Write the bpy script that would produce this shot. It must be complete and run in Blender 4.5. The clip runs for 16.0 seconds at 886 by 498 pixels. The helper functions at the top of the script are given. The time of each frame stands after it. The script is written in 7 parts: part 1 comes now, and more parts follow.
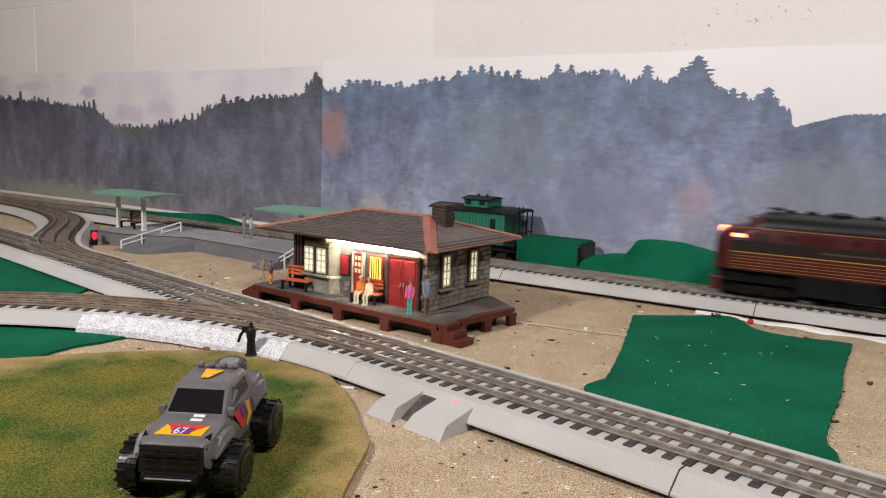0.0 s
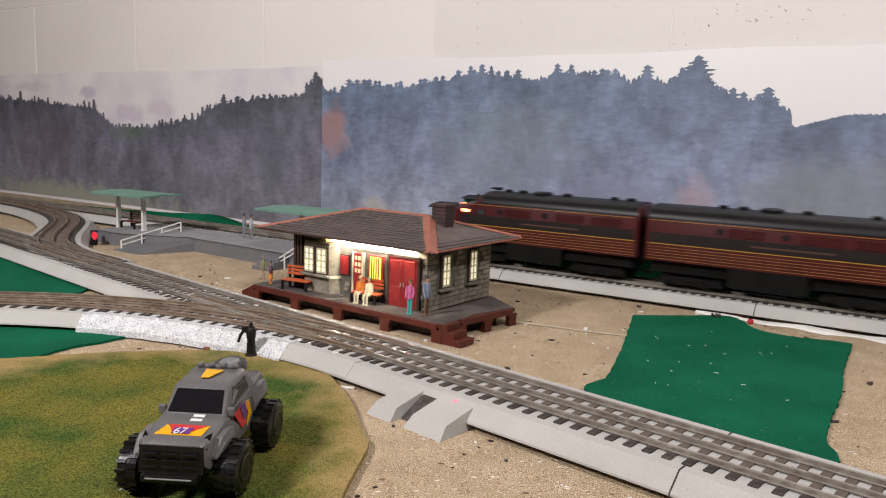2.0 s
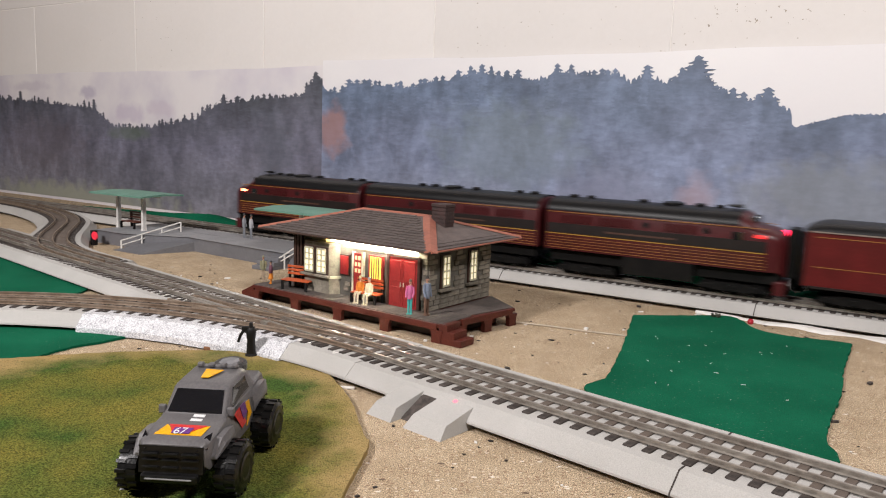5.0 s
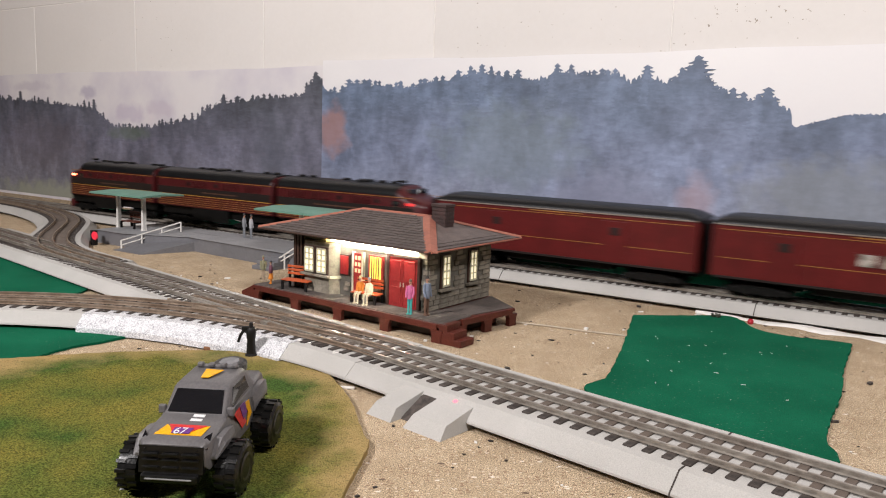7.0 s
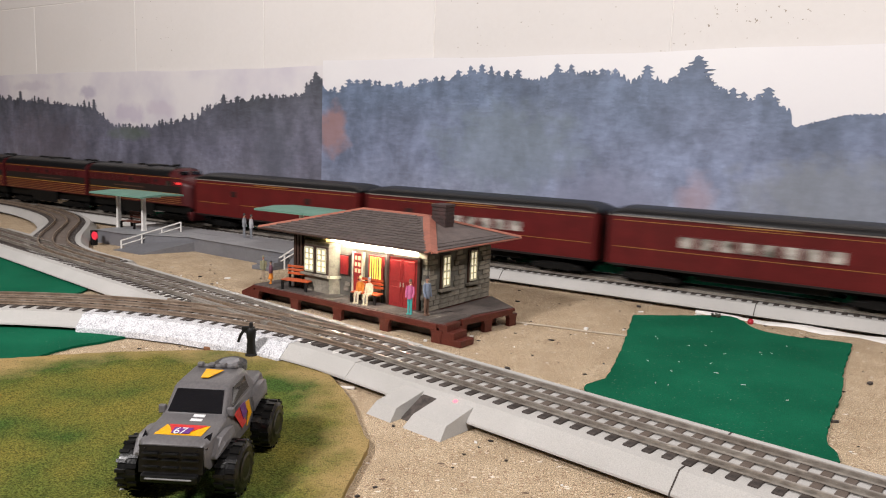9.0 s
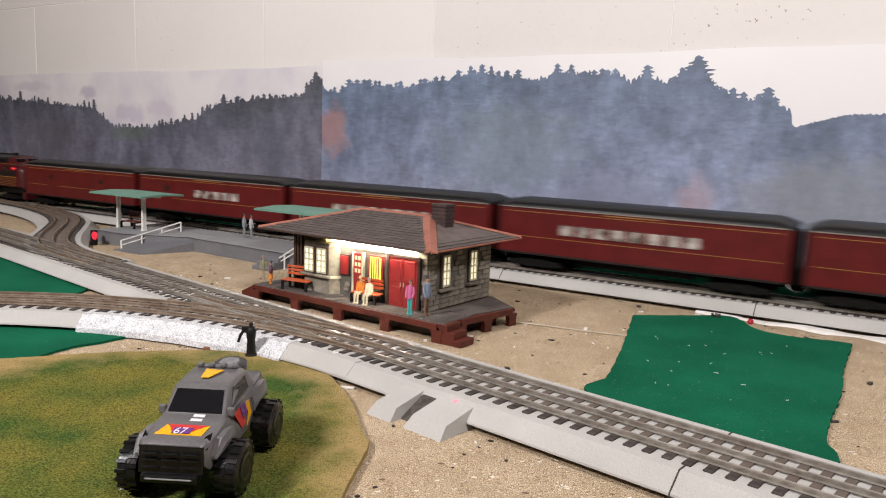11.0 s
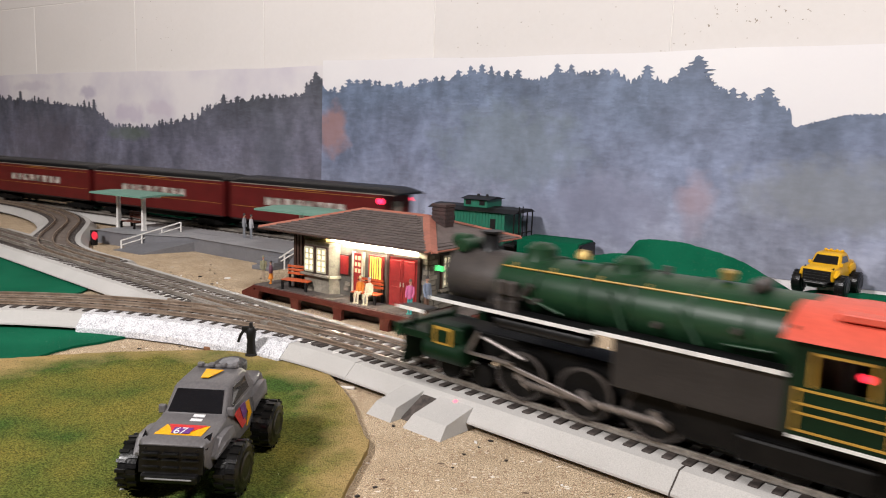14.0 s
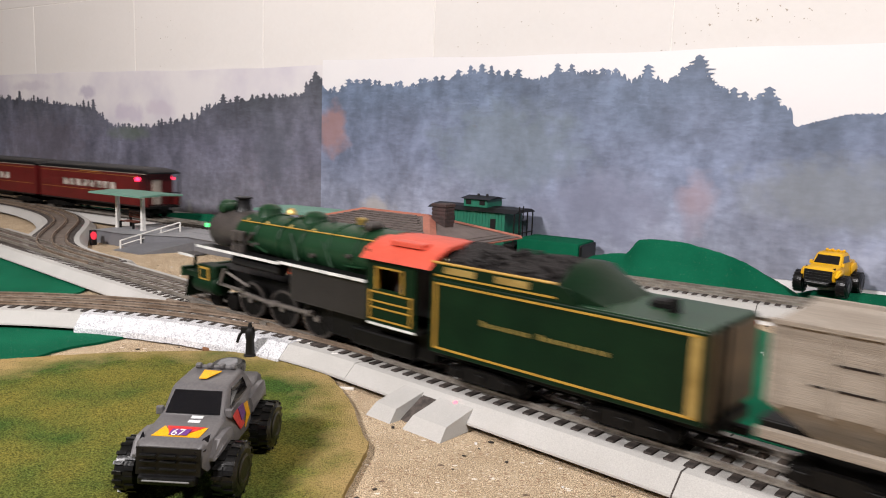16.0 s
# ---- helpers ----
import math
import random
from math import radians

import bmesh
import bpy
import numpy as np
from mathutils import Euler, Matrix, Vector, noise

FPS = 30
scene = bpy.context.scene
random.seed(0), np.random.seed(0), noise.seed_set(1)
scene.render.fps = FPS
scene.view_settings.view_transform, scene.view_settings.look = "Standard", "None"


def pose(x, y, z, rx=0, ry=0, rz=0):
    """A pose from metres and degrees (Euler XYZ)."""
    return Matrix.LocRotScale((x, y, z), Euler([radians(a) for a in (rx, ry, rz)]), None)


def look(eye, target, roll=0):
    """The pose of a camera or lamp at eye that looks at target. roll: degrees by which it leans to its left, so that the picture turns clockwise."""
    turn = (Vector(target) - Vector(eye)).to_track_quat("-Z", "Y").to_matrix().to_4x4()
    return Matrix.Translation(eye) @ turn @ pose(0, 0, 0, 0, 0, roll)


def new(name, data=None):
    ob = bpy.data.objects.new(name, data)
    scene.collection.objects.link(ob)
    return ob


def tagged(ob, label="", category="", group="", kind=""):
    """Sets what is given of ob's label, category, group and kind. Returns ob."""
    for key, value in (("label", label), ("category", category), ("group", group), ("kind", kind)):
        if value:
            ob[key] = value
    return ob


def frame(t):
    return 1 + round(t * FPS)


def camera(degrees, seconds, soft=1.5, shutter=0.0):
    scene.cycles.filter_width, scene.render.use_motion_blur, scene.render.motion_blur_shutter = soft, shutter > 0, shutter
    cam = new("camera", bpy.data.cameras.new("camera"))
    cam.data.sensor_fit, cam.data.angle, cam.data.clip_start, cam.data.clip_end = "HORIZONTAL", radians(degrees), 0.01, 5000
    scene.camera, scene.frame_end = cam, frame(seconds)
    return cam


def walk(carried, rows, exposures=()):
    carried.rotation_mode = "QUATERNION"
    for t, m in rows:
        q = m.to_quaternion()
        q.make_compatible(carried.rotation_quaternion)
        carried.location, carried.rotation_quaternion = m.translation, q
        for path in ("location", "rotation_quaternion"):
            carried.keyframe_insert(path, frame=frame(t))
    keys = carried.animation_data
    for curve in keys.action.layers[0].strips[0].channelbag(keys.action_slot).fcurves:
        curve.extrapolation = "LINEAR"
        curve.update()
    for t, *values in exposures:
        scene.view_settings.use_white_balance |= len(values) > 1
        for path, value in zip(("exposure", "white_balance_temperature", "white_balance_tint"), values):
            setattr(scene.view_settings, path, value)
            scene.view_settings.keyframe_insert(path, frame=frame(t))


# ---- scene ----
# ---- camera ----
EYE = (0.0, 0.0, 0.1683)
PITCH = radians(8.389)
AIM = (0.0, math.cos(PITCH), 0.1683 - math.sin(PITCH))
cam = camera(61.04, 16.0, soft=1.1, shutter=1.4)
NUDGE = Vector((0.0, math.cos(PITCH), -math.sin(PITCH))) * 0.003
STILL = look(EYE, AIM, 2.04)
CLOSER = look(Vector(EYE) + NUDGE, Vector(AIM) + NUDGE, 2.04)
walk(cam, [(0, STILL), (15.1, STILL), (15.3, CLOSER), (16, CLOSER)],
     [(0, -0.08), (3.8, -0.08), (5.5, 0.07), (13.0, 0.1), (15.0, 0.18), (16, 0.27)])

# ---- plan: the two straight tracks, the block wall, the depot ----
# angle, distance from the origin, start and unit of the chainage along each line
NEAR_A, NEAR_OFF, NEAR_S, NEAR_K = radians(-41.243), 0.3692, -0.1258, 0.8635
FAR_A, FAR_OFF, FAR_S, FAR_K = radians(-31.283), 0.8288, -0.2176, 0.8218
WALL_A, WALL_OFF, WALL_S, WALL_K = radians(-32.073), 0.9794, -0.2612, 0.8247
DEPOT_A, DEPOT_O = radians(-36.0), (-0.0154, 0.6362)
DEPOT_SIZE = (0.785, 0.785, 0.745)
UP = 0.7733
RAIL = 0.024


def on_line(a, offset, s, l=0.0, z=0.0):
    d = Vector((math.cos(a), math.sin(a), 0))
    n = Vector((-d.y, d.x, 0))
    return d * s + n * (offset + l) + Vector((0, 0, z * UP))


def near(s, l=0.0, z=0.0):
    return on_line(NEAR_A, NEAR_OFF, NEAR_S + NEAR_K * s, l, z)


def far(s, l=0.0, z=0.0):
    return on_line(FAR_A, FAR_OFF, FAR_S + FAR_K * s, l, z)


def lay(x, y):
    """A place on the table plan, in metres."""
    return 0.765 * x, 1.0767 * y + 0.0243


WALL_FRAME = Matrix.Rotation(WALL_A, 4, "Z") @ Matrix.Translation((WALL_S, 0, 0)) @ Matrix.Diagonal((WALL_K, 1, 0.783, 1))
DEPOT_FRAME = Matrix.Translation((*DEPOT_O, 0)) @ Matrix.Rotation(DEPOT_A, 4, "Z") @ Matrix.Diagonal((*DEPOT_SIZE, 1))


def beside_far(l):
    """The frame of things that stand about l off the far track."""
    return Matrix.Rotation(FAR_A, 4, "Z") @ Matrix.Translation((FAR_S - 0.254 * l, FAR_OFF, 0)) @ Matrix.Diagonal((FAR_K, 1, UP, 1))


def depot_pose(x, y, z, turn=0.0):
    place = DEPOT_FRAME @ Vector((x, y, z))
    return Matrix.Translation(place) @ Matrix.Rotation(DEPOT_A + radians(turn), 4, "Z") @ Matrix.Scale(0.79, 4)


# ---- light ----
world = bpy.data.worlds.new("world")
scene.world = world
world.use_nodes = True
world.node_tree.nodes["Background"].inputs[0].default_value = (0.9, 0.93, 1.0, 1)
world.node_tree.nodes["Background"].inputs[1].default_value = 0.004


def area_lamp(name, place, target, size, watts, colour):
    data = bpy.data.lights.new(name, "AREA")
    data.shape, data.size, data.energy, data.color = "SQUARE", size, watts, colour
    ob = new(name, data)
    ob.matrix_world = look(place, target)
    return tagged(ob, "ceiling lamp that lights the basement room", "lamp", kind="structure")


area_lamp("ceiling_lamp", (-0.98, -0.22, 1.02), (-0.50, 0.8, 0.15), 0.18, 25.5, (1.0, 0.95, 0.945))
area_lamp("ceiling_lamp_far", (0.42, -0.24, 1.045), (0.27, 0.9, 0.15), 0.20, 11.5, (1.0, 0.95, 0.945))


# ---- materials ----
def shade(name, base, second=None, rough=0.6, scale=40.0, fine=400.0, bump=0.2, metal=0.0, mix=(0.35, 0.65),
          dust=0.0, stretch=(1, 1, 1), random=0.0, coat=0.0, distance=0.002, spec=0.5, grit=0.35):
    """Two-scale procedural surface: blotches, grain, relief and an optional light dust."""
    m = bpy.data.materials.new(name)
    m.use_nodes = True
    nt = m.node_tree
    n, k = nt.nodes, nt.links
    p = n["Principled BSDF"]
    p.inputs["Roughness"].default_value, p.inputs["Metallic"].default_value = rough, metal
    p.inputs["Coat Weight"].default_value = coat
    p.inputs["Specular IOR Level"].default_value = spec
    co = n.new("ShaderNodeTexCoord")
    mp = n.new("ShaderNodeMapping")
    mp.inputs["Scale"].default_value = stretch
    k.new(co.outputs["Object"], mp.inputs["Vector"])
    big, small = n.new("ShaderNodeTexNoise"), n.new("ShaderNodeTexNoise")
    for t, s, d in ((big, scale, 4), (small, fine, 3)):
        t.inputs["Scale"].default_value, t.inputs["Detail"].default_value = s, d
        k.new(mp.outputs[0], t.inputs["Vector"])
    ramp = n.new("ShaderNodeValToRGB")
    ramp.color_ramp.elements[0].position, ramp.color_ramp.elements[1].position = mix
    second = second or tuple(c * 0.72 for c in base)
    ramp.color_ramp.elements[0].color, ramp.color_ramp.elements[1].color = (*second, 1), (*base, 1)
    k.new(big.outputs["Fac"], ramp.inputs[0])
    grain = n.new("ShaderNodeMixRGB")
    grain.blend_type = "OVERLAY"
    grain.inputs[0].default_value = grit
    k.new(ramp.outputs[0], grain.inputs[1])
    crisp = n.new("ShaderNodeMapRange")
    crisp.inputs["From Min"].default_value, crisp.inputs["From Max"].default_value = (0.32, 0.68) if grit > 0.5 else (0.0, 1.0)
    k.new(small.outputs["Fac"], crisp.inputs["Value"])
    k.new(crisp.outputs[0], grain.inputs[2])
    last = grain.outputs[0]
    if random:
        info = n.new("ShaderNodeObjectInfo")
        hsv = n.new("ShaderNodeHueSaturation")
        mr = n.new("ShaderNodeMapRange")
        mr.inputs["To Min"].default_value, mr.inputs["To Max"].default_value = 1 - random, 1 + random
        k.new(info.outputs["Random"], mr.inputs["Value"])
        k.new(mr.outputs[0], hsv.inputs["Value"])
        k.new(last, hsv.inputs["Color"])
        last = hsv.outputs[0]
    if dust:
        dn = n.new("ShaderNodeTexNoise")
        dn.inputs["Scale"].default_value, dn.inputs["Detail"].default_value = fine * 0.6, 2
        k.new(co.outputs["Object"], dn.inputs["Vector"])
        dr = n.new("ShaderNodeMapRange")
        dr.inputs["From Min"].default_value, dr.inputs["From Max"].default_value = 0.68, 0.76
        dr.inputs["To Max"].default_value = dust
        k.new(dn.outputs["Fac"], dr.inputs["Value"])
        dm = n.new("ShaderNodeMixRGB")
        dm.inputs[2].default_value = (0.75, 0.7, 0.62, 1)
        k.new(dr.outputs[0], dm.inputs[0])
        k.new(last, dm.inputs[1])
        last = dm.outputs[0]
    k.new(last, p.inputs["Base Color"])
    if bump:
        b = n.new("ShaderNodeBump")
        b.inputs["Strength"].default_value, b.inputs["Distance"].default_value = bump, distance
        k.new(small.outputs["Fac"], b.inputs["Height"])
        k.new(b.outputs[0], p.inputs["Normal"])
    return m


def glow(name, colour, strength):
    m = bpy.data.materials.new(name)
    m.use_nodes = True
    p = m.node_tree.nodes["Principled BSDF"]
    p.inputs["Base Color"].default_value = (*colour, 1)
    p.inputs["Emission Color"].default_value = (*colour, 1)
    p.inputs["Emission Strength"].default_value = strength
    return m


def board_material():
    """Tan pressed board with dark and pale chips."""
    m = shade("pressed_board", (0.48, 0.375, 0.255), (0.40, 0.305, 0.20), 0.9, 32, 1500, 0.5, grit=0.9, spec=0.12)
    nt = m.node_tree
    n, k = nt.nodes, nt.links
    p = n["Principled BSDF"]
    last = p.inputs["Base Color"].links[0].from_socket
    co = n["Texture Coordinate"]
    for scale, seed, limit, colour in ((70, 3.1, 0.13, (0.16, 0.11, 0.08)), (110, 7.7, 0.16, (0.75, 0.68, 0.58)), (260, 1.3, 0.28, (0.30, 0.20, 0.13)), (300, 9.3, 0.22, (0.68, 0.58, 0.45))):
        mp = n.new("ShaderNodeMapping")
        mp.inputs["Location"].default_value, mp.inputs["Scale"].default_value = (seed, seed, 0), (1, 1.7, 1)
        v = n.new("ShaderNodeTexVoronoi")
        v.inputs["Scale"].default_value = scale
        gate = n.new("ShaderNodeMath")
        gate.operation = "LESS_THAN"
        gate.inputs[1].default_value = limit
        pick = n.new("ShaderNodeMath")
        pick.operation = "LESS_THAN"
        pick.inputs[1].default_value = 0.22 if scale < 200 else 0.6
        both = n.new("ShaderNodeMath")
        both.operation = "MULTIPLY"
        sep = n.new("ShaderNodeSeparateColor")
        mix = n.new("ShaderNodeMixRGB")
        mix.inputs[2].default_value = (*colour, 1)
        k.new(co.outputs["Object"], mp.inputs[0])
        k.new(mp.outputs[0], v.inputs["Vector"])
        k.new(v.outputs["Distance"], gate.inputs[0])
        k.new(v.outputs["Color"], sep.inputs[0])
        k.new(sep.outputs[0], pick.inputs[0])
        k.new(gate.outputs[0], both.inputs[0])
        k.new(pick.outputs[0], both.inputs[1])
        k.new(both.outputs[0], mix.inputs[0])
        k.new(last, mix.inputs[1])
        last = mix.outputs[0]
    k.new(last, p.inputs["Base Color"])
    return m


def wall_material(name, pits):
    """White-painted concrete block with pits."""
    m = shade(name, (0.74, 0.71, 0.69), (0.715, 0.685, 0.66), 0.75, 3, 120, 0.05, random=0.03, grit=0.06)
    nt = m.node_tree
    n, k = nt.nodes, nt.links
    p = n["Principled BSDF"]
    last = p.inputs["Base Color"].links[0].from_socket
    v = n.new("ShaderNodeTexNoise")
    v.inputs["Scale"].default_value, v.inputs["Detail"].default_value = 150, 2
    g = n.new("ShaderNodeTexNoise")
    g.inputs["Scale"].default_value = 5
    add = n.new("ShaderNodeMath")
    add.operation = "MULTIPLY_ADD"
    add.inputs[1].default_value = 0.35
    mr = n.new("ShaderNodeMapRange")
    mr.inputs["From Min"].default_value, mr.inputs["From Max"].default_value = pits, pits + 0.035
    mix = n.new("ShaderNodeMixRGB")
    mix.inputs[2].default_value = (0.34, 0.29, 0.24, 1)
    info = n.new("ShaderNodeObjectInfo")
    shift = n.new("ShaderNodeVectorMath")
    shift.operation = "ADD"
    times = n.new("ShaderNodeMath")
    times.operation = "MULTIPLY"
    times.inputs[1].default_value = 9.0
    k.new(info.outputs["Random"], times.inputs[0])
    k.new(times.outputs[0], shift.inputs[1])
    k.new(n["Texture Coordinate"].outputs["Object"], shift.inputs[0])
    k.new(shift.outputs[0], v.inputs["Vector"])
    k.new(shift.outputs[0], g.inputs["Vector"])
    k.new(g.outputs["Fac"], add.inputs[0])
    k.new(v.outputs["Fac"], add.inputs[2])
    k.new(add.outputs[0], mr.inputs["Value"])
    k.new(mr.outputs[0], mix.inputs[0])
    k.new(last, mix.inputs[1])
    k.new(mix.outputs[0], p.inputs["Base Color"])
    return m


BOARD = board_material()
BLOCK = wall_material("painted_block", 0.97)
PITTED_BLOCK = wall_material("pitted_painted_block", 0.888)
MORTAR = shade("mortar", (0.80, 0.77, 0.74), (0.74, 0.71, 0.68), 0.9, 60, 300, 0.3)
# Dark colour for the unseen walls and ceiling, so they bounce little light.
LOW_BOUNCE = shade("low_bounce", (0.16, 0.13, 0.10), (0.12, 0.10, 0.08), 0.9, 8, 80, 0.2)
ROADBED = shade("grey_roadbed", (0.465, 0.452, 0.43), (0.415, 0.402, 0.38), 0.85, 18, 1400, 0.3, grit=0.25, spec=0.25)
TIE = shade("dark_tie", (0.085, 0.070, 0.062), (0.040, 0.034, 0.031), 0.7, 200, 900, 0.3, random=0.25, spec=0.2)
def dusty_tie():
    """Black tie ends; rust dust has settled between the rails."""
    m = shade("dark_tie", (0.070, 0.058, 0.052), (0.034, 0.029, 0.027), 0.7, 200, 900, 0.3, random=0.25, spec=0.2)
    n, k = m.node_tree.nodes, m.node_tree.links
    p = n["Principled BSDF"]
    last = p.inputs["Base Color"].links[0].from_socket
    sep = n.new("ShaderNodeSeparateXYZ")
    k.new(n["Texture Coordinate"].outputs["Object"], sep.inputs[0])
    size = n.new("ShaderNodeMath")
    size.operation = "ABSOLUTE"
    k.new(sep.outputs[1], size.inputs[0])
    r = n.new("ShaderNodeMapRange")
    r.inputs["From Min"].default_value, r.inputs["From Max"].default_value = 0.021, 0.016
    r.inputs["To Max"].default_value = 0.75
    k.new(size.outputs[0], r.inputs["Value"])
    mix = n.new("ShaderNodeMixRGB")
    mix.inputs[2].default_value = (0.145, 0.115, 0.095, 1)
    k.new(r.outputs[0], mix.inputs[0])
    k.new(last, mix.inputs[1])
    k.new(mix.outputs[0], p.inputs["Base Color"])
    return m


TIE_WORN = dusty_tie()
RUSTY = shade("tarnished_rail", (0.30, 0.235, 0.18), (0.19, 0.135, 0.095), 0.45, 50, 400, 0.15, metal=0.4)
STEEL = shade("rail_steel", (0.42, 0.385, 0.34), (0.27, 0.235, 0.20), 0.32, 60, 400, 0.1, metal=0.6)
FOIL = shade("silver_paint", (0.66, 0.66, 0.68), (0.50, 0.50, 0.52), 0.5, 140, 900, 0.4, metal=0.1, distance=0.0012, grit=0.6)
FELT = shade("green_felt", (0.006, 0.118, 0.060), (0.003, 0.085, 0.042), 0.95, 14, 900, 0.5, dust=0.16, spec=0.08)
GRASS = None
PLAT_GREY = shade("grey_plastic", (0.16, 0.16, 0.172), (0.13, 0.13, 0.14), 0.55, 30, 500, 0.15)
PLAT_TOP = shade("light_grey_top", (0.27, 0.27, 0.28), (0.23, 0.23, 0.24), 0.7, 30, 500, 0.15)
WHITE_PLASTIC = shade("white_plastic", (0.78, 0.76, 0.72), None, 0.45, 60, 400, 0.05)
CANOPY = shade("pale_green_roof", (0.13, 0.27, 0.21), (0.11, 0.23, 0.18), 0.6, 30, 500, 0.2, dust=0.1)
PLASTER = shade("white_plaster", (0.82, 0.80, 0.77), (0.68, 0.65, 0.6), 0.9, 60, 260, 0.8)


# ---- mesh helpers ----
class Shape:
    """Collects primitives in one bmesh."""

    def __init__(self):
        self.bm = bmesh.new()

    def faces(self, points, rings):
        vs = [self.bm.verts.new(p) for p in points]
        for r in rings:
            self.bm.faces.new([vs[i] for i in r])
        return self

    def box(self, x0, x1, y0, y1, z0, z1, bevel=0.0, m=None):
        pts = [Vector((x, y, z)) for z in (z0, z1) for y in (y0, y1) for x in (x0, x1)]
        if m:
            pts = [m @ p for p in pts]
        before = len(self.bm.edges)
        self.faces(pts, ((0, 2, 3, 1), (4, 5, 7, 6), (0, 1, 5, 4), (2, 6, 7, 3), (0, 4, 6, 2), (1, 3, 7, 5)))
        if bevel:
            self.bm.edges.ensure_lookup_table()
            bmesh.ops.bevel(self.bm, geom=self.bm.edges[before:], offset=bevel, segments=2, affect="EDGES", profile=0.5)
        return self

    def rod(self, p0, p1, r0, r1=None, n=12):
        p0, p1 = Vector(p0), Vector(p1)
        r1 = r0 if r1 is None else r1
        q = (p1 - p0).to_track_quat("Z", "Y")
        pts = []
        for p, r in ((p0, r0), (p1, r1)):
            pts += [p + q @ Vector((r * math.cos(2 * math.pi * i / n), r * math.sin(2 * math.pi * i / n), 0)) for i in range(n)]
        rings = [(i, (i + 1) % n, n + (i + 1) % n, n + i) for i in range(n)]
        return self.faces(pts, rings + [tuple(range(n))[::-1], tuple(range(n, 2 * n))])

    def lathe(self, profile, p=(0, 0, 0), axis="Z", n=20, ring=False):
        """profile: (radius, height) rows, turned about the axis through p."""
        turn = {"Z": Matrix.Identity(3), "X": Matrix(((0, 0, 1), (0, 1, 0), (-1, 0, 0))), "Y": Matrix(((1, 0, 0), (0, 0, 1), (0, -1, 0)))}[axis]
        pts, rings = [], []
        for r, h in profile:
            pts += [Vector(p) + turn @ Vector((r * math.cos(2 * math.pi * i / n), r * math.sin(2 * math.pi * i / n), h)) for i in range(n)]
        for j in range(len(profile) - 1):
            rings += [(j * n + i, j * n + (i + 1) % n, (j + 1) * n + (i + 1) % n, (j + 1) * n + i) for i in range(n)]
        if ring:
            j = len(profile) - 1
            rings += [(j * n + i, j * n + (i + 1) % n, (i + 1) % n, i) for i in range(n)]
        else:
            rings += [tuple(range(n))[::-1], tuple(range((len(profile) - 1) * n, len(profile) * n))]
        return self.faces(pts, rings)

    def loft(self, sections, closed=True):
        """Skins equal rings of points; caps the ends."""
        n = len(sections[0])
        pts = [Vector(p) for s in sections for p in s]
        rings = [(j * n + i, j * n + (i + 1) % n, (j + 1) * n + (i + 1) % n, (j + 1) * n + i)
                 for j in range(len(sections) - 1) for i in range(n if closed else n - 1)]
        if closed:
            rings += [tuple(range(n))[::-1], tuple(range((len(sections) - 1) * n, len(sections) * n))]
        return self.faces(pts, rings)

    def prism(self, outline, z0, z1, m=None):
        """An outline in x, y pulled from z0 to z1."""
        m = m or Matrix.Identity(4)
        return self.loft([[m @ Vector((x, y, z)) for x, y in outline] for z in (z0, z1)])

    def blob(self, p, r, scale=(1, 1, 1), n=10):
        rows = [(max(1e-5, r * math.sin(math.pi * i / 6)) * 1.0, -r * math.cos(math.pi * i / 6)) for i in range(7)]
        pts, rings = [], []
        for rr, h in rows:
            pts += [Vector(p) + Vector((rr * math.cos(2 * math.pi * i / n) * scale[0], rr * math.sin(2 * math.pi * i / n) * scale[1], h * scale[2])) for i in range(n)]
        for j in range(6):
            rings += [(j * n + i, j * n + (i + 1) % n, (j + 1) * n + (i + 1) % n, (j + 1) * n + i) for i in range(n)]
        return self.faces(pts, rings)

    def mesh(self, name, material, smooth=False):
        bmesh.ops.recalc_face_normals(self.bm, faces=self.bm.faces)
        me = bpy.data.meshes.new(name)
        self.bm.to_mesh(me)
        self.bm.free()
        me.materials.append(material)
        if smooth:
            for p in me.polygons:
                p.use_smooth = True
            me.set_sharp_from_angle(angle=radians(38))
        return me


def part(name, shape, material, parent=None, label="", smooth=False):
    ob = new(name, shape.mesh(name, material, smooth))
    if parent is not None:
        ob.parent = parent
    return tagged(ob, label)


def share(name, mesh, parent, m):
    ob = new(name, mesh)
    ob.parent = parent
    ob.matrix_basis = m
    return ob


def empty(name, m, label, category, group="", kind=""):
    ob = new(name)
    ob.empty_display_size = 0.01
    ob.matrix_basis = m
    return tagged(ob, label, category, group, kind)


def setting(name, shape, material, label, category, kind="structure", smooth=False):
    return tagged(part(name, shape, material, None, "", smooth), label, category, "", kind)


